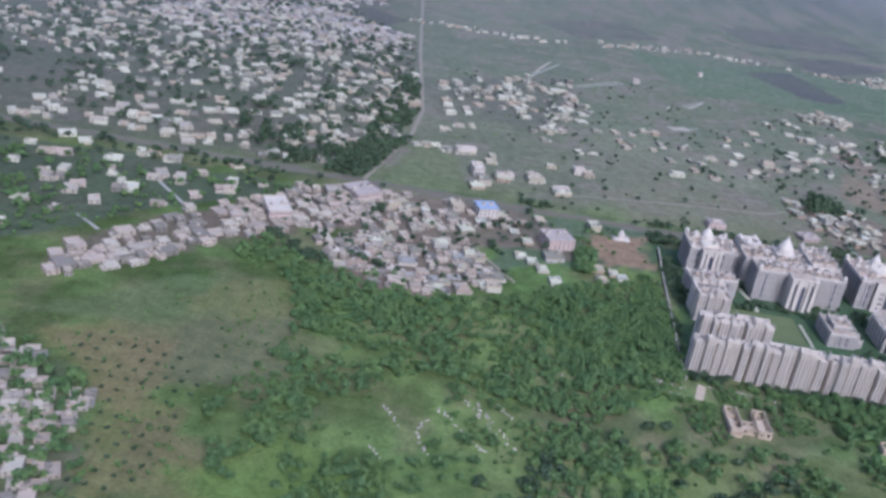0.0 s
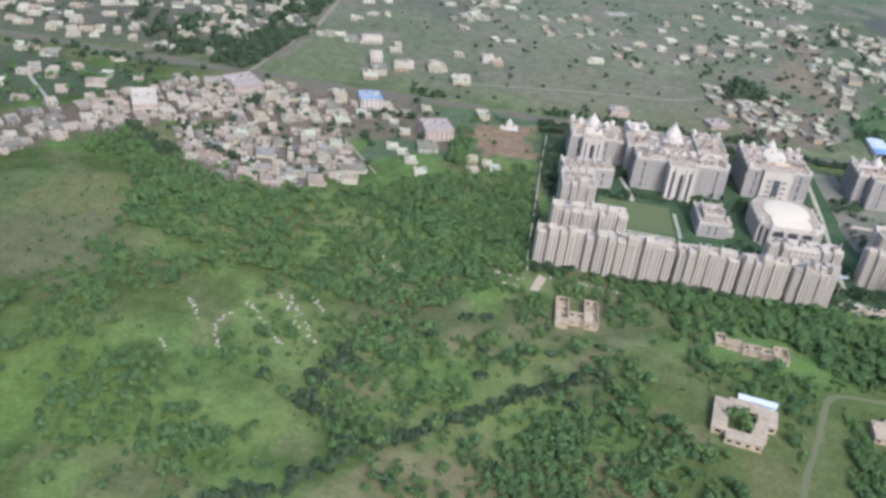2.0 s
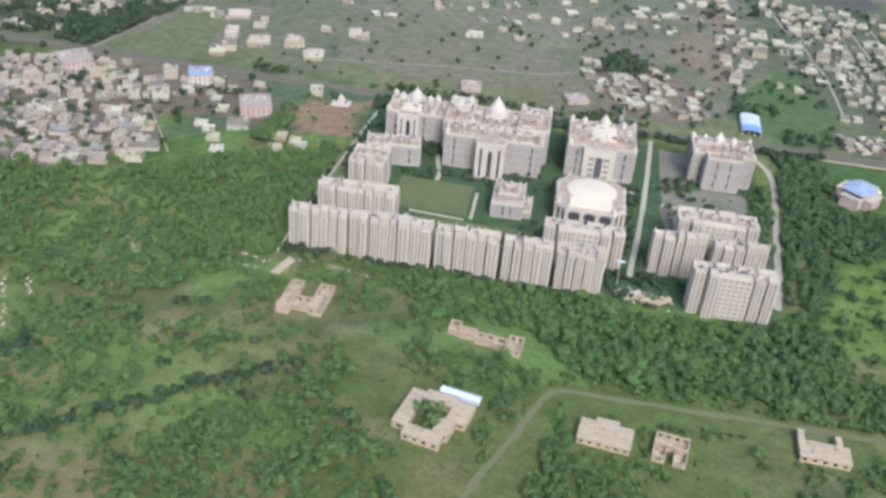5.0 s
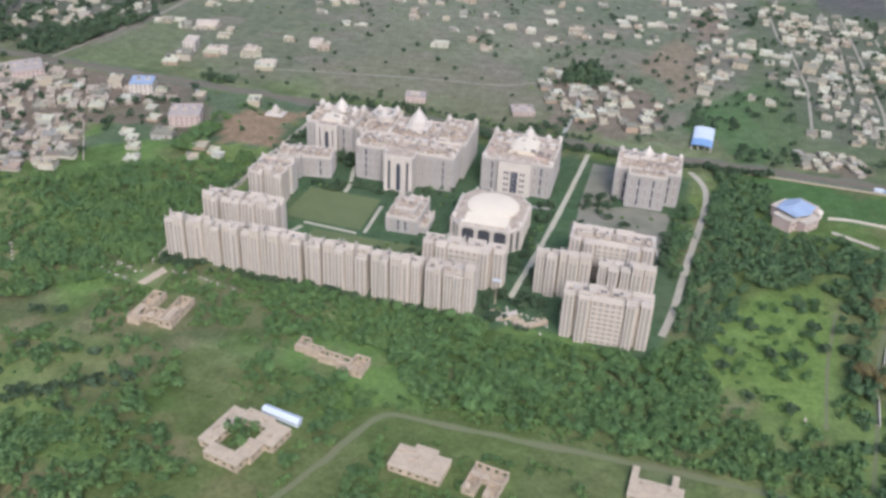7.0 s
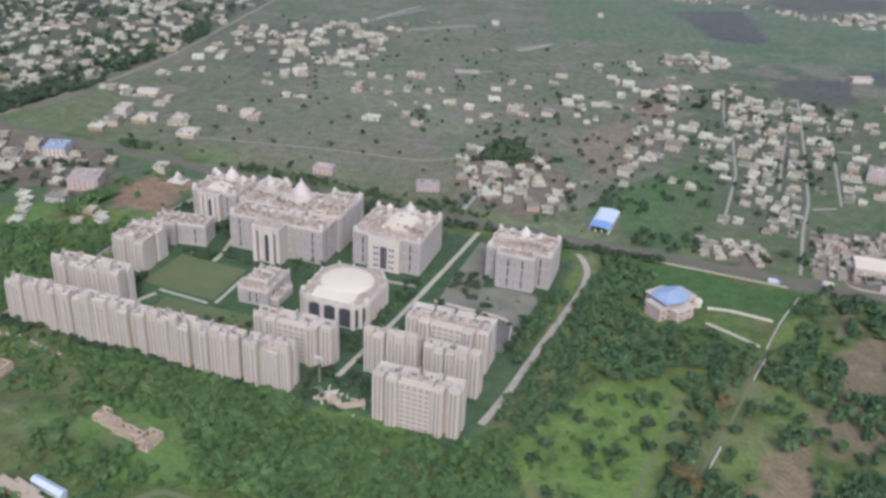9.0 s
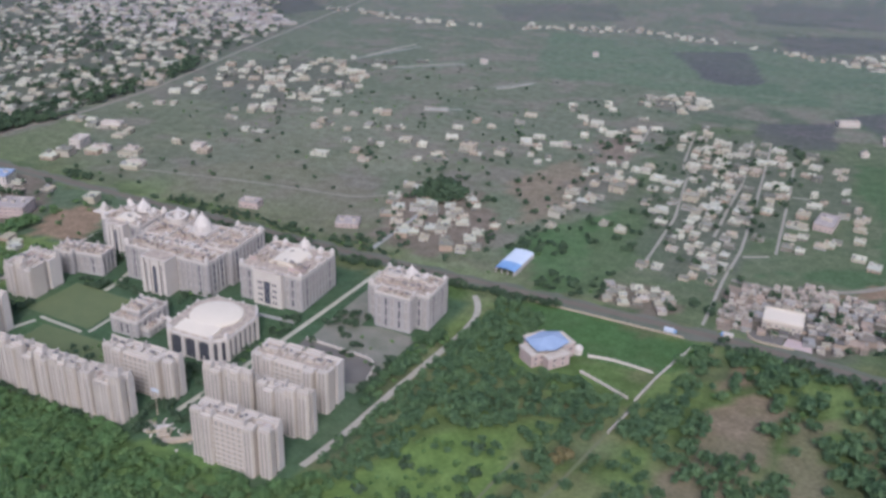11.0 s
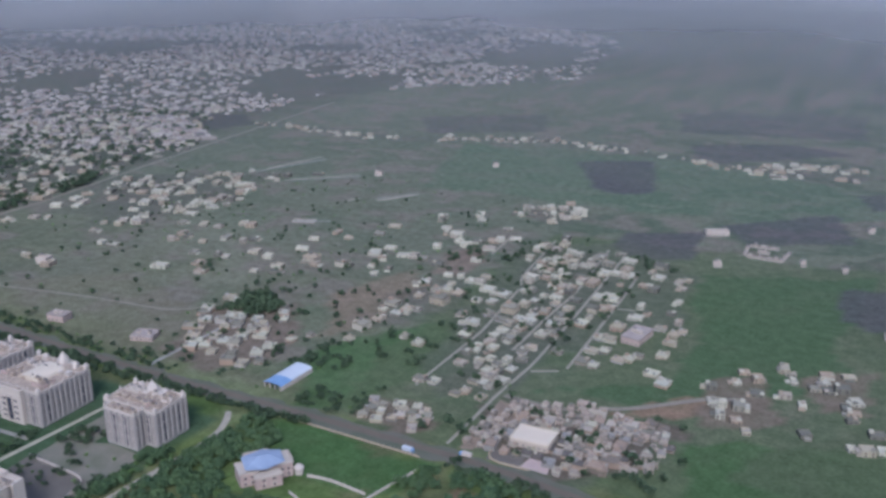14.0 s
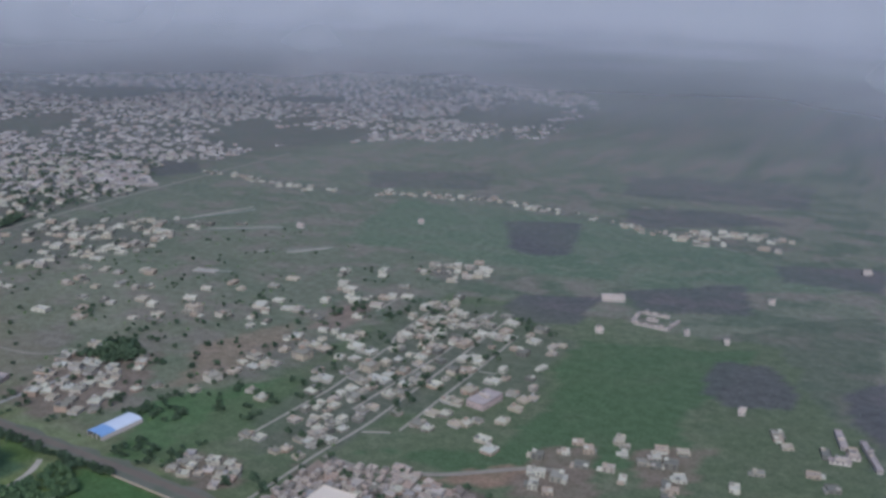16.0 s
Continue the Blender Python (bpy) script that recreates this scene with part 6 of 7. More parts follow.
STREET_HOUSES_SOUTH = [(357.6, 535.1, 3.9), (345.8, 548.5, 5.1), (350.2, 552.4, 5.1), (345.7, 561.3, 4.7), (347.8, 567.0, 4.7), (356.9, 567.8, 5.2), (357.4, 577.1, 3.2), (368.1, 557.2, 5.1), (373.1, 557.4, 5.1), (372.9, 571.3, 6.2), (376.5, 586.7, 5.4), (375.4, 545.5, 4.4), (368.8, 542.9, 4.4), (370.5, 531.3, 4.8), (375.8, 530.0, 4.3), (383.5, 539.4, 4.4), (386.7, 542.5, 4.4), (389.5, 547.2, 3.4), (390.1, 579.2, 4.2), (397.2, 575.5, 4.2), (399.7, 579.8, 4.2), (397.7, 566.2, 4.6), (395.8, 588.3, 3.2), (398.5, 552.4, 4.5), (399.2, 533.4, 4.8), (405.6, 526.8, 5.1), (380.2, 592.7, 3.2)]
OLD_VILLAGE = [(-67.2, 422.4, 7.1), (-82.8, 425.4, 5.5), (-60.9, 408.5, 5.8), (-54.3, 402.1, 5.7), (-49.0, 407.9, 5.8), (-45.8, 411.8, 5.3), (-49.4, 430.3, 7.6), (-36.0, 412.5, 5.8), (-30.5, 409.0, 5.7), (-30.2, 401.2, 5.1), (-45.0, 388.0, 4.5), (-46.1, 379.7, 5.4), (-47.7, 373.2, 4.4), (-43.8, 374.5, 4.4), (-30.1, 381.4, 3.9), (-23.4, 380.0, 5.4), (-19.1, 383.8, 4.9), (-19.8, 399.6, 5.6), (-20.3, 422.9, 5.3), (-16.9, 427.6, 5.3), (-11.6, 425.2, 5.3), (-5.0, 424.8, 4.2), (-1.8, 409.0, 5.6), (-7.6, 400.6, 5.5), (7.5, 420.8, 5.8), (9.6, 432.7, 6.4), (14.9, 408.1, 6.6), (-37.8, 396.7, 4.1), (-32.7, 425.5, 5.4), (-27.1, 434.8, 4.4)]
COLONY = [(-41.7, 361.6, 4.7), (-38.1, 364.9, 4.8), (-31.4, 366.0, 4.7), (-26.1, 365.4, 4.3), (-35.5, 352.7, 4.6), (-31.0, 355.2, 4.6), (-27.4, 358.4, 4.2), (-21.4, 366.9, 4.7), (-18.2, 361.9, 4.7), (-14.1, 356.7, 4.6), (-9.0, 364.7, 5.6), (-6.0, 376.9, 5.3), (0.8, 372.8, 5.2), (-6.7, 352.2, 4.5), (-2.5, 351.4, 4.5), (2.8, 352.0, 4.5), (7.4, 351.4, 4.5), (11.3, 355.6, 5.0), (-20.4, 343.0, 4.0), (5.1, 345.6, 4.4), (8.8, 343.8, 4.0), (15.4, 346.2, 4.9), (13.0, 377.3, 5.7), (4.1, 386.0, 5.4), (17.2, 380.3, 5.3), (14.8, 367.3, 4.7), (19.3, 365.4, 5.1), (23.9, 361.5, 5.0), (24.8, 353.5, 5.4)]
COLONY_EDGE = [(22.0, 380.1, 5.3), (29.4, 363.2, 5.5), (27.7, 352.4, 5.4), (25.4, 431.9, 6.4), (21.8, 420.4, 4.7), (31.7, 434.1, 4.3), (33.7, 419.1, 4.7), (37.7, 413.9, 4.6), (43.5, 405.0, 4.5), (40.0, 388.8, 4.4), (44.9, 384.5, 4.3), (49.0, 377.9, 4.7), (54.8, 392.3, 7.3), (50.4, 433.6, 4.8), (54.3, 367.6, 5.1), (69.3, 452.3, 7.7), (76.9, 433.7, 5.8), (73.6, 386.7, 5.3), (75.1, 377.1, 4.2), (81.0, 384.5, 4.3), (84.4, 381.1, 4.8), (63.7, 475.7, 7.5), (49.6, 489.4, 7.1), (32.5, 484.6, 7.6), (19.0, 467.2, 6.8), (22.5, 474.2, 6.4), (90.3, 428.8, 3.2)]
for houses, where, angle in ((HILL_HOUSES, "village", 15), (LANE_HOUSES, "village", -5), (STREET_HOUSES_NORTH, "street", -6), (STREET_HOUSES_EAST, "street", -6), (STREET_HOUSES_WEST, "street", -6), (STREET_HOUSES_SOUTH, "street", -6), (OLD_VILLAGE, "village", 25), (COLONY, "colony", 14), (COLONY_EDGE, "village", 10)):
    rng = random.Random(where + str(angle) + str(len(houses)))
    for x, y, size in houses:
        if near_road(x, y):
            continue
        if on_street(x, y):
            x += 1.6 if on_street(x - 0.6, y) and not on_street(x + 1.6, y) else -1.6
        if y > 585 or where == "village" and y < 450 and x < -25:
            if not any((x - a) ** 2 + (y - b) ** 2 < 6 for a, b in taken):
                taken.append((x, y))
                stuff_house(brick if y < 450 else far, x, y, angle + rng.uniform(-6, 6), rng, size * 1.05)
            continue
        two = size > 5.2 and rng.random() < 0.4
        set_house(rng.choice((1, 5)) if two else rng.choice((6, 7, 3, 4, 7) if where == "colony" else (0, 2, 3, 4)), x, y, angle + rng.choice((0, 90, 180, 0)) + rng.uniform(-5, 5), rng, where, 2.6, min(max(size * 1.05, 3.6), 8.0))

FARM_A = [(-50, 549, 5.9), (-47, 554, 5.9), (-31, 548, 5.8), (-32, 541, 5.7), (-30, 527, 4.9), (-29, 533, 5.0), (-2, 554, 5.6), (-11, 520, 4.8), (-6, 523, 4.8), (10, 517, 6.0), (15, 520, 6.0), (26, 509, 5.8), (27, 516, 4.6), (7, 566, 5.0), (14, 570, 4.2), (60, 515, 3.8), (81, 511, 6.7), (52, 492, 6.1), (62, 478, 4.8), (66, 480, 4.8), (59, 564, 4.7), (79, 550, 5.2), (87, 551, 5.8), (-37, 659, 5.7), (4, 661, 4.8), (4, 643, 5.4), (16, 639, 4.6), (5, 629, 6.1), (-2, 607, 6.0), (11, 596, 5.8), (10, 602, 5.9)]
FARM_B = [(0, 589, 5.9), (-39, 575, 6.8), (-33, 577, 6.7), (-31, 596, 6.9), (-23, 595, 6.8), (59, 587, 5.5), (63, 579, 4.1), (45, 620, 7.3), (49, 606, 5.7), (64, 592, 5.5), (23, 653, 5.4), (25, 660, 3.9), (34, 643, 6.1), (17, 684, 5.7), (37, 653, 5.4), (40, 666, 5.4), (39, 678, 7.1), (54, 679, 5.5), (58, 695, 4.8), (78, 685, 4.6), (84, 666, 4.5), (88, 652, 5.9), (80, 652, 5.9), (53, 653, 5.3), (68, 644, 3.7), (48, 632, 5.2), (68, 614, 4.3), (70, 623, 3.6), (71, 587, 6.2), (74, 636, 5.8), (79, 639, 5.8)]
FARM_C = [(86, 616, 7.0), (88, 633, 5.7), (94, 600, 4.8), (107, 604, 6.1), (118, 604, 4.7), (108, 584, 5.3), (114, 582, 4.6), (110, 573, 4.5), (135, 591, 5.8), (127, 616, 5.4), (134, 614, 5.4), (151, 595, 5.8), (148, 589, 2.6), (136, 562, 5.6), (150, 565, 4.9), (156, 564, 4.9), (136, 536, 6.0), (149, 550, 6.0), (159, 541, 5.9), (165, 578, 5.6), (177, 574, 4.9), (183, 554, 3.5), (189, 566, 5.4), (194, 558, 5.3), (185, 594, 5.7), (181, 611, 4.5), (199, 577, 4.2), (78, 707, 4.8), (85, 717, 4.8), (101, 732, 6.5), (128, 578, 4.5)]
FARM_D = [(186, 628, 4.6), (197, 622, 4.6), (208, 637, 5.3), (210, 650, 5.4), (227, 620, 5.7), (222, 606, 4.4), (226, 609, 4.4), (218, 582, 5.4), (200, 578, 4.8), (206, 576, 4.2), (234, 586, 3.6), (240, 579, 4.1), (243, 588, 3.0), (238, 612, 5.0), (243, 613, 5.0), (252, 611, 4.3), (251, 632, 4.5), (243, 656, 4.0), (237, 666, 4.8), (229, 677, 4.2), (249, 655, 5.4), (256, 646, 4.6), (245, 697, 5.7), (252, 686, 4.9), (266, 652, 5.3), (263, 607, 4.9), (276, 596, 3.6), (267, 577, 4.1), (270, 580, 3.5)]
NORTH_A = [(-186, 451, 7.3), (-175, 446, 6.0), (-174, 452, 7.9), (-179, 428, 7.0), (-172, 395, 6.0), (-169, 397, 5.5), (-158, 393, 6.5), (-140, 394, 5.9), (-145, 378, 5.2), (-120, 385, 5.7), (-129, 420, 7.2), (-120, 420, 5.5), (-108, 400, 6.3), (-112, 426, 3.9), (-100, 412, 5.4), (-95, 412, 5.4), (-151, 416, 3.4), (-156, 366, 4.1), (-146, 442, 4.7), (-140, 444, 5.8), (-134, 449, 5.3), (-130, 450, 4.7), (-180, 477, 7.6), (-179, 493, 7.1), (-177, 504, 7.3), (-168, 494, 6.5), (-163, 495, 6.4), (-164, 511, 7.3), (-155, 494, 7.1), (-154, 528, 6.8), (-146, 527, 6.0)]
NORTH_B = [(-146, 510, 5.9), (-141, 512, 5.9), (-149, 491, 6.4), (-144, 494, 5.7), (-138, 488, 6.9), (-134, 522, 6.6), (-128, 525, 6.6), (-123, 527, 7.3), (-126, 504, 5.8), (-128, 477, 6.1), (-122, 480, 5.5), (-113, 480, 4.9), (-114, 505, 6.4), (-162, 475, 5.6), (-158, 476, 5.6), (-102, 473, 4.2), (-100, 444, 5.1), (-91, 465, 5.9), (-87, 469, 5.9), (-79, 468, 5.3), (-62, 469, 4.7), (-55, 474, 4.7), (-84, 426, 5.5), (-69, 423, 5.4), (-111, 530, 6.7), (-99, 534, 7.3), (-113, 557, 6.9)]
NORTH_C = [(-97, 564, 6.3), (-91, 560, 6.2), (-71, 561, 4.1), (-83, 534, 6.6), (-77, 534, 6.6), (-65, 535, 7.3), (-81, 510, 5.7), (-92, 512, 3.8), (-101, 508, 3.8), (-47, 501, 5.6), (-43, 502, 5.6), (-44, 524, 6.4), (-36, 506, 6.3), (-56, 512, 6.3), (-52, 499, 5.0), (-54, 560, 6.2), (-48, 558, 6.2), (-38, 534, 7.2), (-33, 540, 6.6), (-39, 578, 7.0), (-32, 579, 7.0), (-30, 598, 7.3), (-23, 599, 7.3), (-4, 554, 4.0), (-16, 519, 5.1), (2, 516, 5.7), (-35, 603, 5.9)]
HAMLET = [(423, 533, 4.2), (426, 521, 4.2), (430, 521, 3.6), (431, 512, 4.4), (436, 522, 5.0), (437, 511, 4.2), (442, 504, 3.8), (432, 552, 4.0), (431, 542, 3.4), (438, 548, 4.6), (440, 536, 5.0), (446, 562, 5.2), (451, 553, 4.0), (450, 538, 3.0), (457, 534, 3.8), (462, 565, 4.8), (470, 567, 4.8), (464, 551, 5.0), (469, 554, 5.4), (459, 550, 3.4), (475, 546, 5.2), (475, 536, 3.4), (475, 530, 3.2), (461, 512, 4.8), (484, 523, 5.0), (482, 509, 5.4), (477, 509, 3.6), (487, 512, 4.4), (499, 600, 4.6), (527, 604, 4.6), (449, 559, 3.6), (498, 604, 4.4), (504, 594, 4.2), (518, 597, 4.6), (517, 576, 4.4), (525, 569, 4.8), (494, 550, 4.4), (499, 566, 4.0), (472, 539, 4.2), (468, 567, 4.6), (462, 558, 4.8)]
BAND = [(-134, 318, 8.0), (-136, 334, 7.6), (-140, 326, 6.0), (-126, 326, 7.6), (-118, 323, 6.0), (-117, 332, 7.0), (-113, 341, 7.0), (-123, 352, 7.2), (-102, 340, 6.2), (-113, 364, 6.4), (-110, 373, 6.0), (-124, 340, 6.2), (-110, 328, 5.0), (-99, 371, 5.4), (-95, 362, 7.2), (-89, 365, 6.4), (-93, 387, 6.6), (-86, 385, 6.6), (-80, 389, 7.6), (-77, 404, 6.8), (-69, 407, 7.6), (-76, 368, 4.2), (-56, 403, 7.6), (-49, 428, 7.0), (-47, 376, 5.4), (-136, 312, 6.0), (-126, 334, 5.2), (-101, 356, 5.2), (-90, 355, 5.2), (-86, 374, 5.4), (-74, 379, 6.0), (-59, 393, 6.2), (-49, 401, 6.2), (-64, 378, 5.0), (-68, 386, 5.4), (-82, 396, 5.2), (-106, 348, 5.0)]
for houses, angle in ((HAMLET, 20), (BAND, 38), (FARM_A, 12), (FARM_B, 20), (FARM_C, 15), (FARM_D, 10), (NORTH_A, 20), (NORTH_B, 25), (NORTH_C, 22)):
    rng = random.Random(angle + len(houses))
    for x, y, size in houses:
        if not near_road(x, y) and not any((x - a) ** 2 + (y - b) ** 2 < 12 for a, b in taken):
            taken.append((x, y))
            stuff_house(brick if y < 440 and x < -40 else far, x, y, angle + rng.choice((0, 90)) + rng.uniform(-8, 8), rng, min(max(size, 3.6), 8.5))
for n_town, (key, (poly, spacing, share, angle, kind)) in enumerate(TOWNS.items()):
    rng = random.Random(n_town)
    xs, ys, turns = plots(poly, spacing, share, angle, n_town + 11)
    for x, y, turn in zip(xs, ys, turns):
        if near_road(x, y) or on_street(x, y, 3.2) or key == "market" and inside(x, y, MARKET_LOT) or key == "far_city" and fbm(x, y, 130, 77) > 0.60:
            continue
        if kind == "shops":
            set_house(rng.choice((6, 7, 6, 8, 7, 4) if key == "market" else (6, 0, 7, 4)), x, y, turn, rng, key, 3.3, rng.uniform(2.9, 4.6))
        elif kind == "string":
            stuff_house(far, x, y, turn, rng, rng.uniform(2.4, 4.6))
        elif kind == "house":
            set_house(rng.choice((0, 1, 2, 3, 4, 4, 0)), x, y, turn, rng, key)
        elif kind == "infill":
            if not any((x - a) ** 2 + (y - b) ** 2 < (8 if key == "market_infill" else 13) for a, b in taken) and not (key == "market_infill" and (367 < x < 390 and 443 < y < 471)):
                taken.append((x, y))
                stuff_house(far if key == "street_infill" else brick, x, y, turn, rng, rng.uniform(2.2, 3.6) if key == "market_infill" else rng.uniform(3.2, 5.0))
        elif y > 700 or not any((x - a) ** 2 + (y - b) ** 2 < 26 for a, b in taken):
            stuff_house(city if key == "far_city" else brick if key == "west_town" else far, x, y, turn, rng, rng.uniform(3.2, 5.6) if key == "west_town" else None)
for i in range(9):
    for j in range(7):
        stuff_house(city, -150 + 10.5 * i + 4 * j, 822 - 6.5 * i + 2.5 * j, 55, rng, 7.5)
tagged(new("city_houses", raw_mesh("city_houses", city[0], city[1], HOUSE_CITY)), "far city of weathered pinkish flat-roofed houses greyed by painted haze", "town", kind="stuff")
town = raw_mesh("town_houses", far[0], far[1], HOUSE_STUFF)
town.materials.append(GLASS)
town.polygons.foreach_set("material_index", np.array(far[2], np.int32))
tagged(new("town_houses", town), "distant towns of small flat-roofed houses", "town", kind="stuff")

brick_town = raw_mesh("brick_houses", brick[0], brick[1], HOUSE_BRICK)
brick_town.materials.append(GLASS)
brick_town.polygons.foreach_set("material_index", np.array(brick[2], np.int32))
tagged(new("brick_houses", brick_town), "close town of brownish flat-roofed brick houses", "town", kind="stuff")

# ---- trees ----


def leaf_cloud(seed, lobes, leaves, r, h, low, leaf=0.28):
    """Verts and faces of a crown: many small tilted leaf clumps over a few overlapping lobes."""
    g = np.random.RandomState(seed)
    v, f = [], []
    cs = [(g.uniform(-0.45, 0.45) * r, g.uniform(-0.45, 0.45) * r, low + (h - low) * g.uniform(0.35, 0.75), r * g.uniform(0.45, 0.72)) for _ in range(lobes)]
    for i in range(leaves):
        cx, cy, cz, cr = cs[i % lobes]
        d = g.normal(size=3)
        d[2] = abs(d[2]) * 0.9 - 0.25
        d /= np.linalg.norm(d)
        p = np.array((cx, cy, cz)) + d * cr * g.uniform(0.75, 1.08) * np.array((1, 1, 0.8))
        nrm = d + g.normal(size=3) * 0.45
        nrm /= np.linalg.norm(nrm)
        a = np.cross(nrm, g.normal(size=3))
        a /= np.linalg.norm(a)
        b = np.cross(nrm, a)
        s = r * leaf * g.uniform(0.72, 1.28)
        k = len(v)
        bend = nrm * s * 0.35
        v += [tuple(p - a * s), tuple(p - b * s * 0.8 - bend), tuple(p + a * s), tuple(p + b * s * 0.8 - bend)]
        f.append((k, k + 1, k + 2, k + 3))
    return v, f


def tree_template(seed, r, h):
    t = thing("tree", 0, -3400 - seed * 20, "leafy green tree in the scrub wood", "tree", "trees of the wood")
    bm = bmesh.new()
    lathe(bm, 0, 0, [(0.16, 0), (0.11, h * 0.3), (0.06, h * 0.7), (0, h * 0.75)], 6)
    g = random.Random(seed)
    for _ in range(4):
        a, z = g.uniform(0, math.tau), h * g.uniform(0.28, 0.45)
        e = Vector((math.cos(a) * r * 0.55, math.sin(a) * r * 0.55, z + h * 0.25))
        p = Vector((0, 0, z))
        n = (e - p).cross(Vector((0, 0, 1))).normalized() * 0.05
        u = Vector((0, 0, 0.06))
        vs = [bm.verts.new(q) for q in (p + n, p + u, p - n, e)]
        for i in range(3):
            bm.faces.new((vs[i], vs[(i + 1) % 3], vs[3]))
    part("trunk", bm, BARK, t)
    v, f = leaf_cloud(seed, 6, 220, r, h, h * 0.3, 0.2)
    ob = new("crown", raw_mesh("crown", v, f, LEAF))
    ob.parent = t
    return t


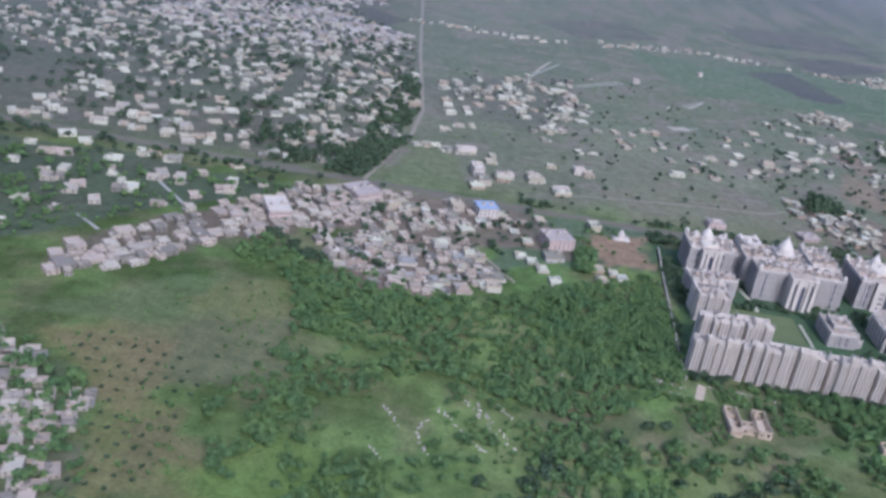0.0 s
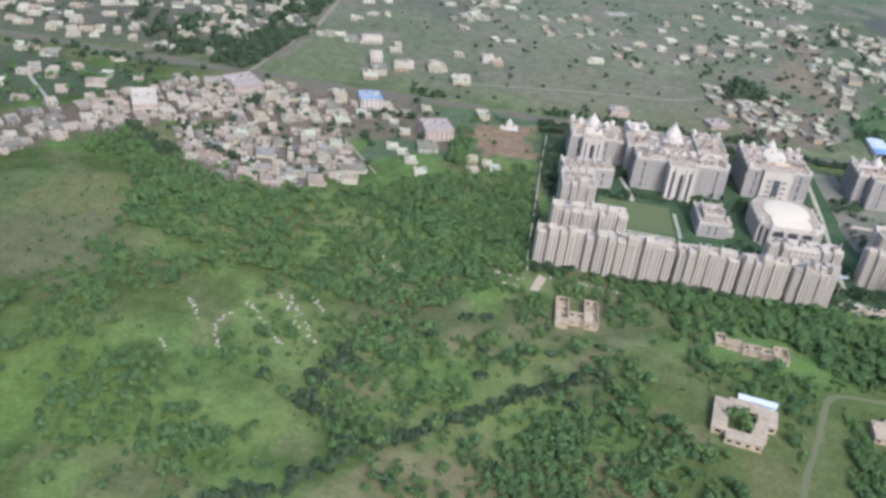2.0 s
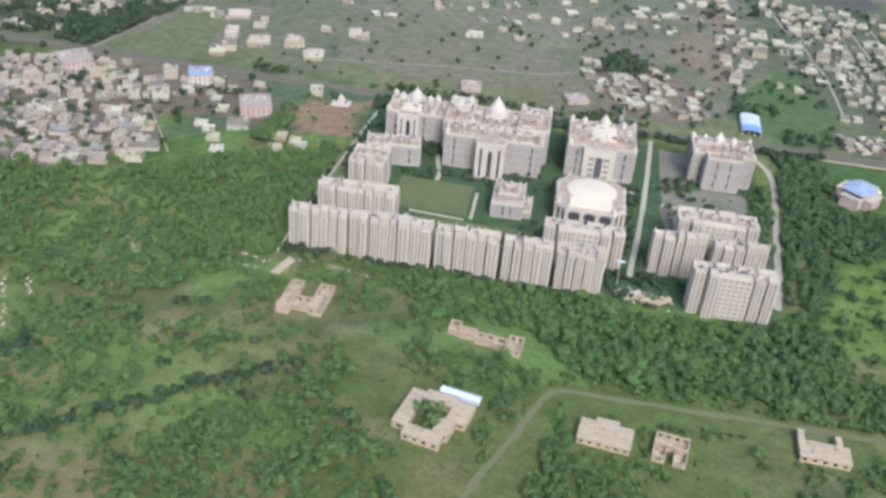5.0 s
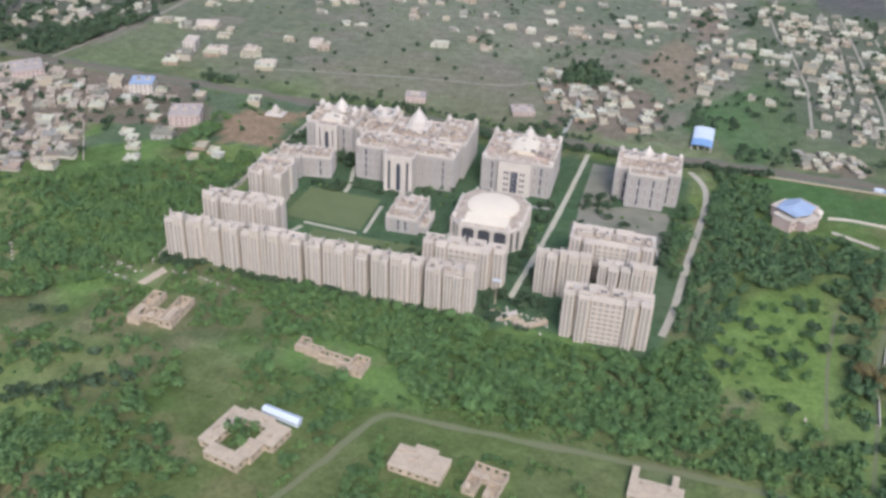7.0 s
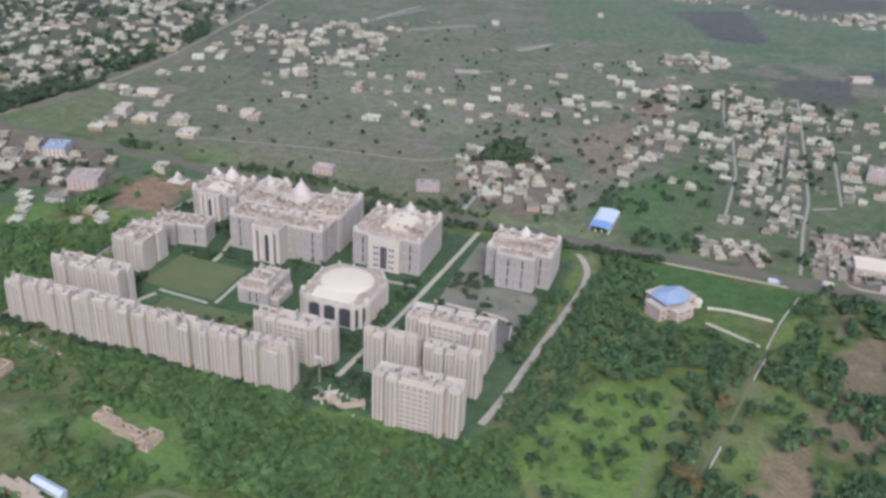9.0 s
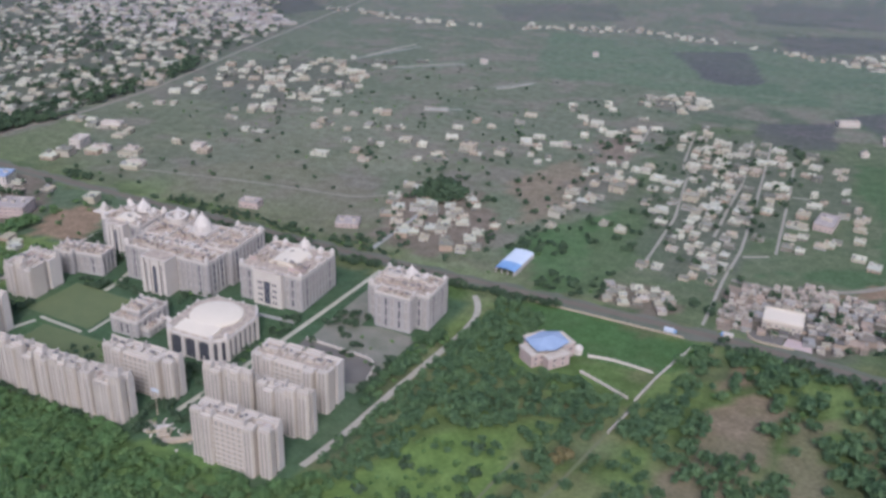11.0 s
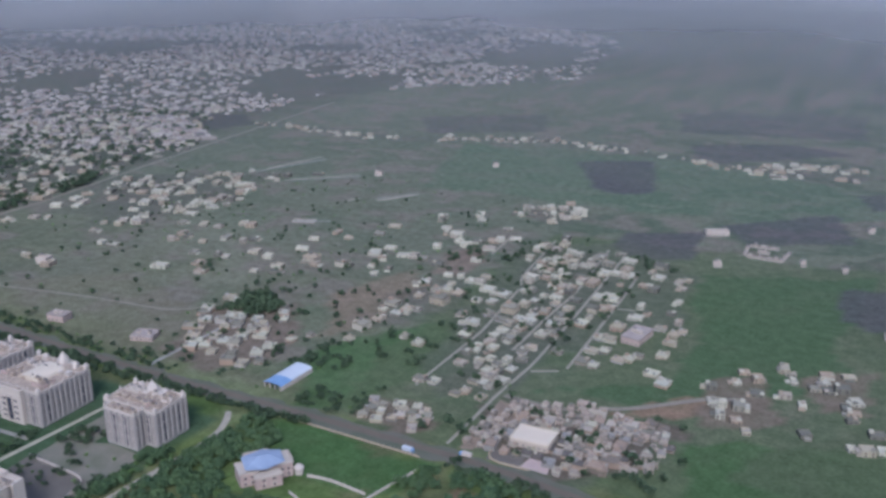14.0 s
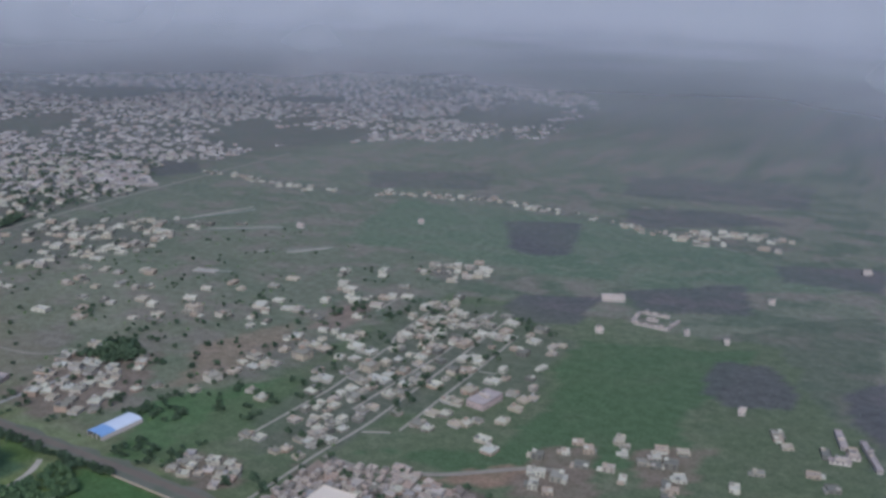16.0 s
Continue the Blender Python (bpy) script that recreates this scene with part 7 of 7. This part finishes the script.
TREES = [tree_template(i, r, h) for i, (r, h) in enumerate(((1.7, 3.4), (2.1, 3.9), (1.4, 3.0), (2.4, 4.2), (1.9, 4.6)))]
WOODS = [
    # outline, plants per square metre, smallest and largest size, waviness of the cover
    ([(140, 296), (150, 278), (185, 282), (200, 262), (262, 262), (282, 290), (268, 312), (262, 300), (215, 300), (207, 303), (140, 303)], 0.42, 0.5, 1.02, 0.25),
    ([(255, 258), (262, 300), (274, 304), (284, 288), (298, 270), (322, 280), (345, 300), (330, 258), (300, 256)], 0.26, 0.4, 1.0, 0.5),
    ([(54, 196), (64, 203), (99, 230), (124, 244), (150, 225), (150, 190), (100, 180), (60, 180)], 0.22, 0.3, 1.1, 0.75),
    ([(195, 263), (262, 263), (258, 258), (196, 258)], 0.3, 0.3, 0.7, 0.4),
    ([(104, 300), (140, 303), (140, 280), (100, 262), (85, 300), (60, 330), (100, 385), (103, 345)], 0.40, 0.28, 0.8, 0.45),
    ([(-51, 332), (-80, 350), (-66, 378), (-40, 352), (-18, 338), (32, 344), (60, 366), (100, 388), (98, 300), (60, 262), (0, 285), (-45, 300)], 0.32, 0.35, 1.05, 0.5),
    ([(-45, 300), (0, 285), (60, 262), (100, 262), (110, 240), (60, 205), (20, 180), (-40, 180), (-60, 240)], 0.21, 0.3, 1.1, 0.95),
    ([(100, 262), (150, 280), (195, 258), (178, 222), (165, 190), (80, 180), (110, 240)], 0.20, 0.3, 1.1, 0.95),
    ([(195, 250), (330, 246), (330, 180), (180, 180)], 0.4, 0.22, 0.8, 0.85),
    ([(265, 312), (276, 398), (278, 436), (298, 420), (300, 392), (290, 350), (276, 300)], 0.21, 0.75, 1.15, 0.45),
    ([(290, 350), (300, 392), (318, 390), (342, 386), (350, 428), (358, 430), (356, 380), (345, 330), (318, 300), (316, 352)], 0.17, 0.75, 1.2, 0.55),
    ([(318, 300), (345, 330), (358, 380), (360, 432), (460, 432), (470, 330), (400, 270)], 0.11, 0.7, 1.6, 0.9),
    ([(275, 298), (285, 340), (312, 352), (318, 320), (311, 300), (295, 290)], 0.06, 0.4, 0.9, 0.9),
    ([(293, 334), (300, 361), (321, 365), (313, 309), (306, 272), (297, 275)], 0.04, 0.4, 0.9, 0.9),
    ([(-107, 493), (-81, 520), (-44, 473), (-82, 455)], 0.10, 0.7, 1.4, 0.5),
    ([(-34, 467), (-17, 601), (-35, 703), (-40, 600), (-47, 485)], 0.07, 0.7, 1.4, 0.5),
    ([(-137, 280), (-100, 318), (-52, 335), (-45, 300), (-58, 240), (-55, 190), (-84, 190), (-90, 240), (-115, 262)], 0.07, 0.2, 0.55, 0.9),
    ([(62, 392), (104, 392), (106, 432), (70, 440)], 0.02, 0.4, 0.9, 0.9),
    ([(229, 354), (259, 353), (262, 392), (228, 386)], 0.05, 0.3, 0.8, 0.7),
    ([(282, 260), (318, 300), (400, 270), (330, 230)], 0.14, 0.5, 1.1, 0.7),
    ([(100, 301), (140, 300), (207, 298), (207, 304.4), (150, 306), (121, 307.2), (100, 308.4)], 0.34, 0.45, 0.85, 0.15),
    ([(104, 428), (230, 432), (300, 434), (300, 437), (230, 438), (104, 439)], 0.24, 0.5, 1.0, 0.5),
    ([(40, 446), (225, 442), (225, 452), (40, 457)], 0.16, 0.4, 0.85, 0.8),
    ([(285, 444), (312, 444), (310, 470), (288, 462)], 0.05, 0.4, 0.9, 0.8),
    ([(352, 428), (470, 426), (470, 436), (352, 436)], 0.12, 0.5, 1.1, 0.8),
    ([(138, 370), (192, 370), (192, 384), (169, 383), (168, 374), (154, 374), (142, 382)], 0.16, 0.5, 0.9, 0.4),
    ([(213, 345), (217, 345), (220, 386), (214, 386)], 0.3, 0.5, 0.9, 0.2),
    ([(228, 384), (242, 388), (242, 396), (228, 396)], 0.2, 0.5, 0.9, 0.3),
    ([(160, 320), (184, 318), (186, 345), (162, 346)], 0.12, 0.4, 0.8, 0.6),
    ([(104, 366), (112, 366), (112, 398), (140, 398), (140, 388), (116, 396), (106, 420)], 0.2, 0.5, 0.9, 0.3),
    ([(126, 368), (140, 368), (140, 375), (126, 374)], 0.25, 0.5, 0.9, 0.3),
    ([(206, 317), (222, 317), (222, 345), (214, 345), (214, 333), (206, 320)], 0.2, 0.5, 0.9, 0.3),
    ([(-92, 392), (-30, 446), (45, 440), (72, 418), (60, 396), (30, 400), (35, 366), (10, 340), (-45, 350)], 0.022, 0.5, 1.1, 0.6),
    ([(64, 382), (72, 382), (74, 404), (66, 404)], 0.3, 0.8, 1.3, 0.2),
    ([(110, 336), (128, 338), (126, 350), (110, 350)], 0.2, 0.5, 0.9, 0.3),
    ([(184, 332), (218, 334), (218, 342), (186, 341)], 0.2, 0.5, 0.9, 0.3),
    ([(207, 303), (234, 303), (234, 321), (214, 321), (209, 330)], 0.16, 0.5, 1.0, 0.4),
    ([(259, 350), (268, 345), (273, 400), (262, 394)], 0.17, 0.6, 1.1, 0.4),
    ([(205, 505), (212, 527), (228, 520), (222, 506)], 0.16, 1.3, 2.0, 0.2),
    ([(262, 470), (285, 472), (290, 490), (268, 500)], 0.08, 0.5, 1.0, 0.8),
    ([(-60, 455), (-40, 452), (-18, 530), (-45, 500)], 0.16, 0.8, 1.3, 0.3),
    ([(-420, 330), (-420, 480), (-100, 452), (-20, 446), (-62, 428), (-120, 380), (-160, 322)], 0.045, 0.5, 1.2, 0.9),
    ([(-420, 500), (-240, 790), (-119, 895), (-34, 763), (-24, 586), (-48, 478)], 0.018, 0.6, 1.4, 0.9),
    ([(-170, 190), (-80, 195), (-97, 250), (-134, 270), (-170, 280)], 0.12, 0.6, 1.1, 0.5),
    ([(0, 540), (200, 540), (330, 680), (200, 760), (0, 700)], 0.012, 0.3, 0.7, 1.0),
    ([(40, 455), (225, 452), (200, 540), (60, 560)], 0.008, 0.3, 0.8, 1.0),
    ([(350, 450), (430, 450), (430, 500), (350, 490)], 0.03, 0.6, 1.1, 0.9),
    ([(190, 450), (345, 450), (380, 670), (300, 680), (190, 540)], 0.02, 0.5, 1.0, 1.0),
]
CLEAR = [[(97, 289), (108, 289), (108, 303), (97, 303)], [(341, 299), (343, 330), (352, 336), (356, 318), (350, 300)], [(360, 411), (361, 418), (364, 425), (367, 418), (364, 411)], [(363, 383), (363, 397), (369, 407), (379, 406), (382, 396), (372, 382)], [(371, 452), (387, 452), (387, 467), (371, 467)], [(362, 365), (366, 388), (376, 390), (372, 368)], [(99, 308.2), (121, 308.2), (121.2, 306.8), (150, 306), (172, 305), (208, 304.8), (208, 317), (99, 318)], [(105, 322), (138, 322), (138, 335), (105, 335)], [(110, 349), (126, 349), (126, 366), (110, 366)], [(184, 321), (214, 321), (214, 333), (184, 333)],
         [(231.5, 301.5), (261, 301.5), (261, 314), (231.5, 314)], [(220, 323), (260, 323), (260, 351), (220, 351)], [(298, 391), (319, 391), (319, 409), (298, 409)], [(106, 269), (124, 269), (124, 289), (106, 289)],
         [(158, 266), (185, 266), (185, 279), (158, 279)], [(151, 221), (175, 221), (175, 249), (151, 249)], [(199, 232), (217, 232), (217, 246), (199, 246)], [(219, 231), (231, 231), (231, 244), (219, 244)], [(257, 240), (275, 240), (275, 253), (257, 253)]]
TRACKS = [[(215, 318), (219, 352), (222, 382), (226, 436)], [(263, 312), (266, 327), (274, 397), (272, 425)], [(168, 195), (185, 237), (192, 256), (222, 256), (288, 256), (330, 250)], [(343.6, 404), (339, 378), (327, 321), (323, 288), (319, 262)], [(317, 345), (312, 315), (309, 280)]]


def tracks_clear(x, y, gap=2.3):
    ok = np.ones(len(x), bool)
    for line in TRACKS:
        for qx, qy in smooth_line(line, 2.5):
            ok &= (x - qx) ** 2 + (y - qy) ** 2 > gap ** 2
    return ok


plants = []
for k, (poly, dens, lo, hi, wave) in enumerate(WOODS):
    g = np.random.RandomState(500 + k)
    p = np.array(poly, float)
    (x0, y0), (x1, y1) = p.min(0), p.max(0)
    n = int((x1 - x0) * (y1 - y0) * dens)
    x, y = g.uniform(x0, x1, n), g.uniform(y0, y1, n)
    cover = np.clip((fbm(x, y, 18, 40 + k) - 0.5) * 3.2 * wave + 1 - 0.55 * wave, 0, 1)
    ok = inside(x, y, poly) & (g.rand(n) < cover) & tracks_clear(x, y) & ~near_road(x, y, 3.0)
    for c in CLEAR:
        ok &= ~inside(x, y, c)
    for (ax, ay), *_, (bx, by) in FOUNDATIONS:
        u = np.clip(((x - ax) * (bx - ax) + (y - ay) * (by - ay)) / ((bx - ax) ** 2 + (by - ay) ** 2), 0, 1)
        ok &= (x - ax - u * (bx - ax)) ** 2 + (y - ay - u * (by - ay)) ** 2 > 1.7
    s = g.uniform(lo, hi, n) * (0.75 + 0.5 * lattice(x, y, 12, 90 + k))
    y = y - np.where(y < 188, g.exponential(9, n), 0)
    plants += list(zip(x[ok], y[ok], s[ok], g.uniform(0, 360, n)[ok]))
# orchard rows in the west field
orchard = []
for i in range(9):
    for j in range(14):
        if lattice(np.array([i * 3.0]), np.array([j * 3.0]), 4, 12)[0] > 0.3:
            orchard.append((-112 + 5.2 * i + 1.2 * j * 0.4, 200 + 6 * j - 0.8 * i, 0.5, 37.0 * i * j))
for px, py, ps in ((159.5, 236, 1.5), (161.5, 232.5, 1.3), (162.5, 238.5, 1.0)):
    plants.append((px, py, ps, 90 * ps))
# lone dark trees in the open scrub
for k, (px, py) in enumerate(((55, 257), (69, 256), (85, 239), (79, 268), (48, 237), (24, 226), (89, 201), (83, 208), (63, 192), (112, 231), (86, 270), (98, 254), (106, 255), (85, 251),
                              (305, 343), (309, 331), (304, 314), (295, 313), (283, 311), (288, 291), (281, 303), (311, 320), (300, 288), (290, 326), (299, 353), (319, 323), (276, 293))):
    orchard += [(px, py, 1.15, 50.0 * k), (px + 1.2, py + 0.7, 0.85, 80.0 * k)]
# hedges along the streams
hedge = []
for line in ([(46, 245), (40, 230), (35, 217), (44, 214), (53, 203), (64, 207), (83, 222), (99, 235), (124, 249)], [(53, 203), (49, 195), (43, 190), (40, 184), (20, 176)]):
    g = np.random.RandomState(9)
    for qx, qy in smooth_line(line, 1.0):
        hedge.append((qx + g.normal() * 1.2, qy + g.normal() * 1.2, g.uniform(0.6, 1.15), g.uniform(0, 360)))

rng = random.Random(5)
wood = [p for p in plants if 140 < p[0] < 282 and 262 < p[1] < 304 and p[2] > 0.75]
rng.shuffle(wood)
single = set(wood[:280])
for p in single:
    copy_thing(TREES[rng.randrange(5)], pose(p[0], p[1], 0, 0, 0, p[3]) @ Matrix.Diagonal((p[2], p[2], p[2], 1)))

# trees that have turned brown beside the track
for k, (px, py, ps) in enumerate(((323, 309, 1.7), (325.5, 311, 1.3), (330, 345, 1.6), (332, 348, 1.3), (327, 306, 1.2))):
    dry_tree = copy_thing(TREES[k], pose(px - 2.2, py, 0, 0, 0, 70 * k) @ Matrix.Diagonal((ps, ps, ps, 1)))
    tagged(dry_tree, "tree with brown drying leaves beside a track", "tree", "drying trees")
    for leaves in dry_tree.children:
        if leaves.name.startswith("crown"):
            leaves.data = leaves.data.copy()
            leaves.data.materials[0] = OCHRE_LEAF

CLOUDS = [leaf_cloud(60 + i, 6, 78, 2.0, 3.2, 0.35, 0.24) for i in range(6)]
FAR_CLOUDS = [leaf_cloud(70 + i, 5, 36, 2.0, 3.2, 0.35, 0.33) for i in range(6)]
BUSHES = [leaf_cloud(80 + i, 4, 26, 2.0, 2.2, 0.1, 0.32) for i in range(6)]


def wood_mesh(items, name, label, shapes, material):
    vs, fs, base = [], [], 0
    g = np.random.RandomState(3)
    for x, y, s, a in items:
        v, f = shapes[g.randint(6)]
        v, f = np.array(v), np.array(f)
        c, d = math.cos(radians(a)), math.sin(radians(a))
        q = np.stack((x + s * (v[:, 0] * c - v[:, 1] * d), y + s * (v[:, 0] * d + v[:, 1] * c), s * v[:, 2] * g.uniform(0.85, 1.2)), 1)
        vs.append(q)
        fs.append(f + base)
        base += len(v)
    if not vs:
        return
    vs, fs = np.concatenate(vs), np.concatenate(fs)
    me = bpy.data.meshes.new(name)
    me.vertices.add(len(vs))
    me.vertices.foreach_set("co", vs.astype(np.float32).ravel())
    me.loops.add(fs.size)
    me.loops.foreach_set("vertex_index", fs.astype(np.int32).ravel())
    me.polygons.add(len(fs))
    me.polygons.foreach_set("loop_start", np.arange(0, fs.size, 4, dtype=np.int32))
    me.polygons.foreach_set("loop_total", np.full(len(fs), 4, dtype=np.int32))
    me.update(calc_edges=True)
    me.materials.append(material)
    tagged(new(name, me), label, "trees", kind="stuff")


def wood_kind(p):
    """Which of the woods a plant belongs to: between houses and fields, the eastern grove, the scrub wood, or low bushes."""
    x, y, size, _ = p
    built_up = y > 430 or y > 303 and 100 < x < 262 or y > 352 and x < 62 and bool(inside(x, y, VILLAGES))
    if built_up and size > 0.5:
        return "far"
    if size > 0.7:
        return "grove" if x > 318 or x > 258 and y > 312 else "scrub"
    return "bush"


VILLAGES = [(-92, 392), (-30, 446), (45, 440), (72, 418), (60, 396), (30, 400), (35, 366), (10, 340), (-45, 350)]
kinds = {"far": [], "grove": [], "scrub": [], "bush": []}
for p in plants:
    if p not in single:
        kinds[wood_kind(p)].append(p)
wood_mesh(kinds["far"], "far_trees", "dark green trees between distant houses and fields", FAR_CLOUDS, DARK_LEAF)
wood_mesh(kinds["scrub"], "scrub_wood", "dense green scrub wood of broad crowns", CLOUDS, LEAF_STUFF)
wood_mesh(kinds["grove"], "grove", "scattered darker trees over brown soil", CLOUDS, MID_LEAF)
wood_mesh(kinds["bush"], "bushes", "scattered low green bushes over grassland", BUSHES, BUSH_LEAF)
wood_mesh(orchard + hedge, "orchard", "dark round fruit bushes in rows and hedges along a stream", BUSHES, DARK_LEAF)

# the patterns from which copies were made are not part of the place
for t in TEMPLATES + TREES:
    for o in (*t.children_recursive, t):
        bpy.data.objects.remove(o)
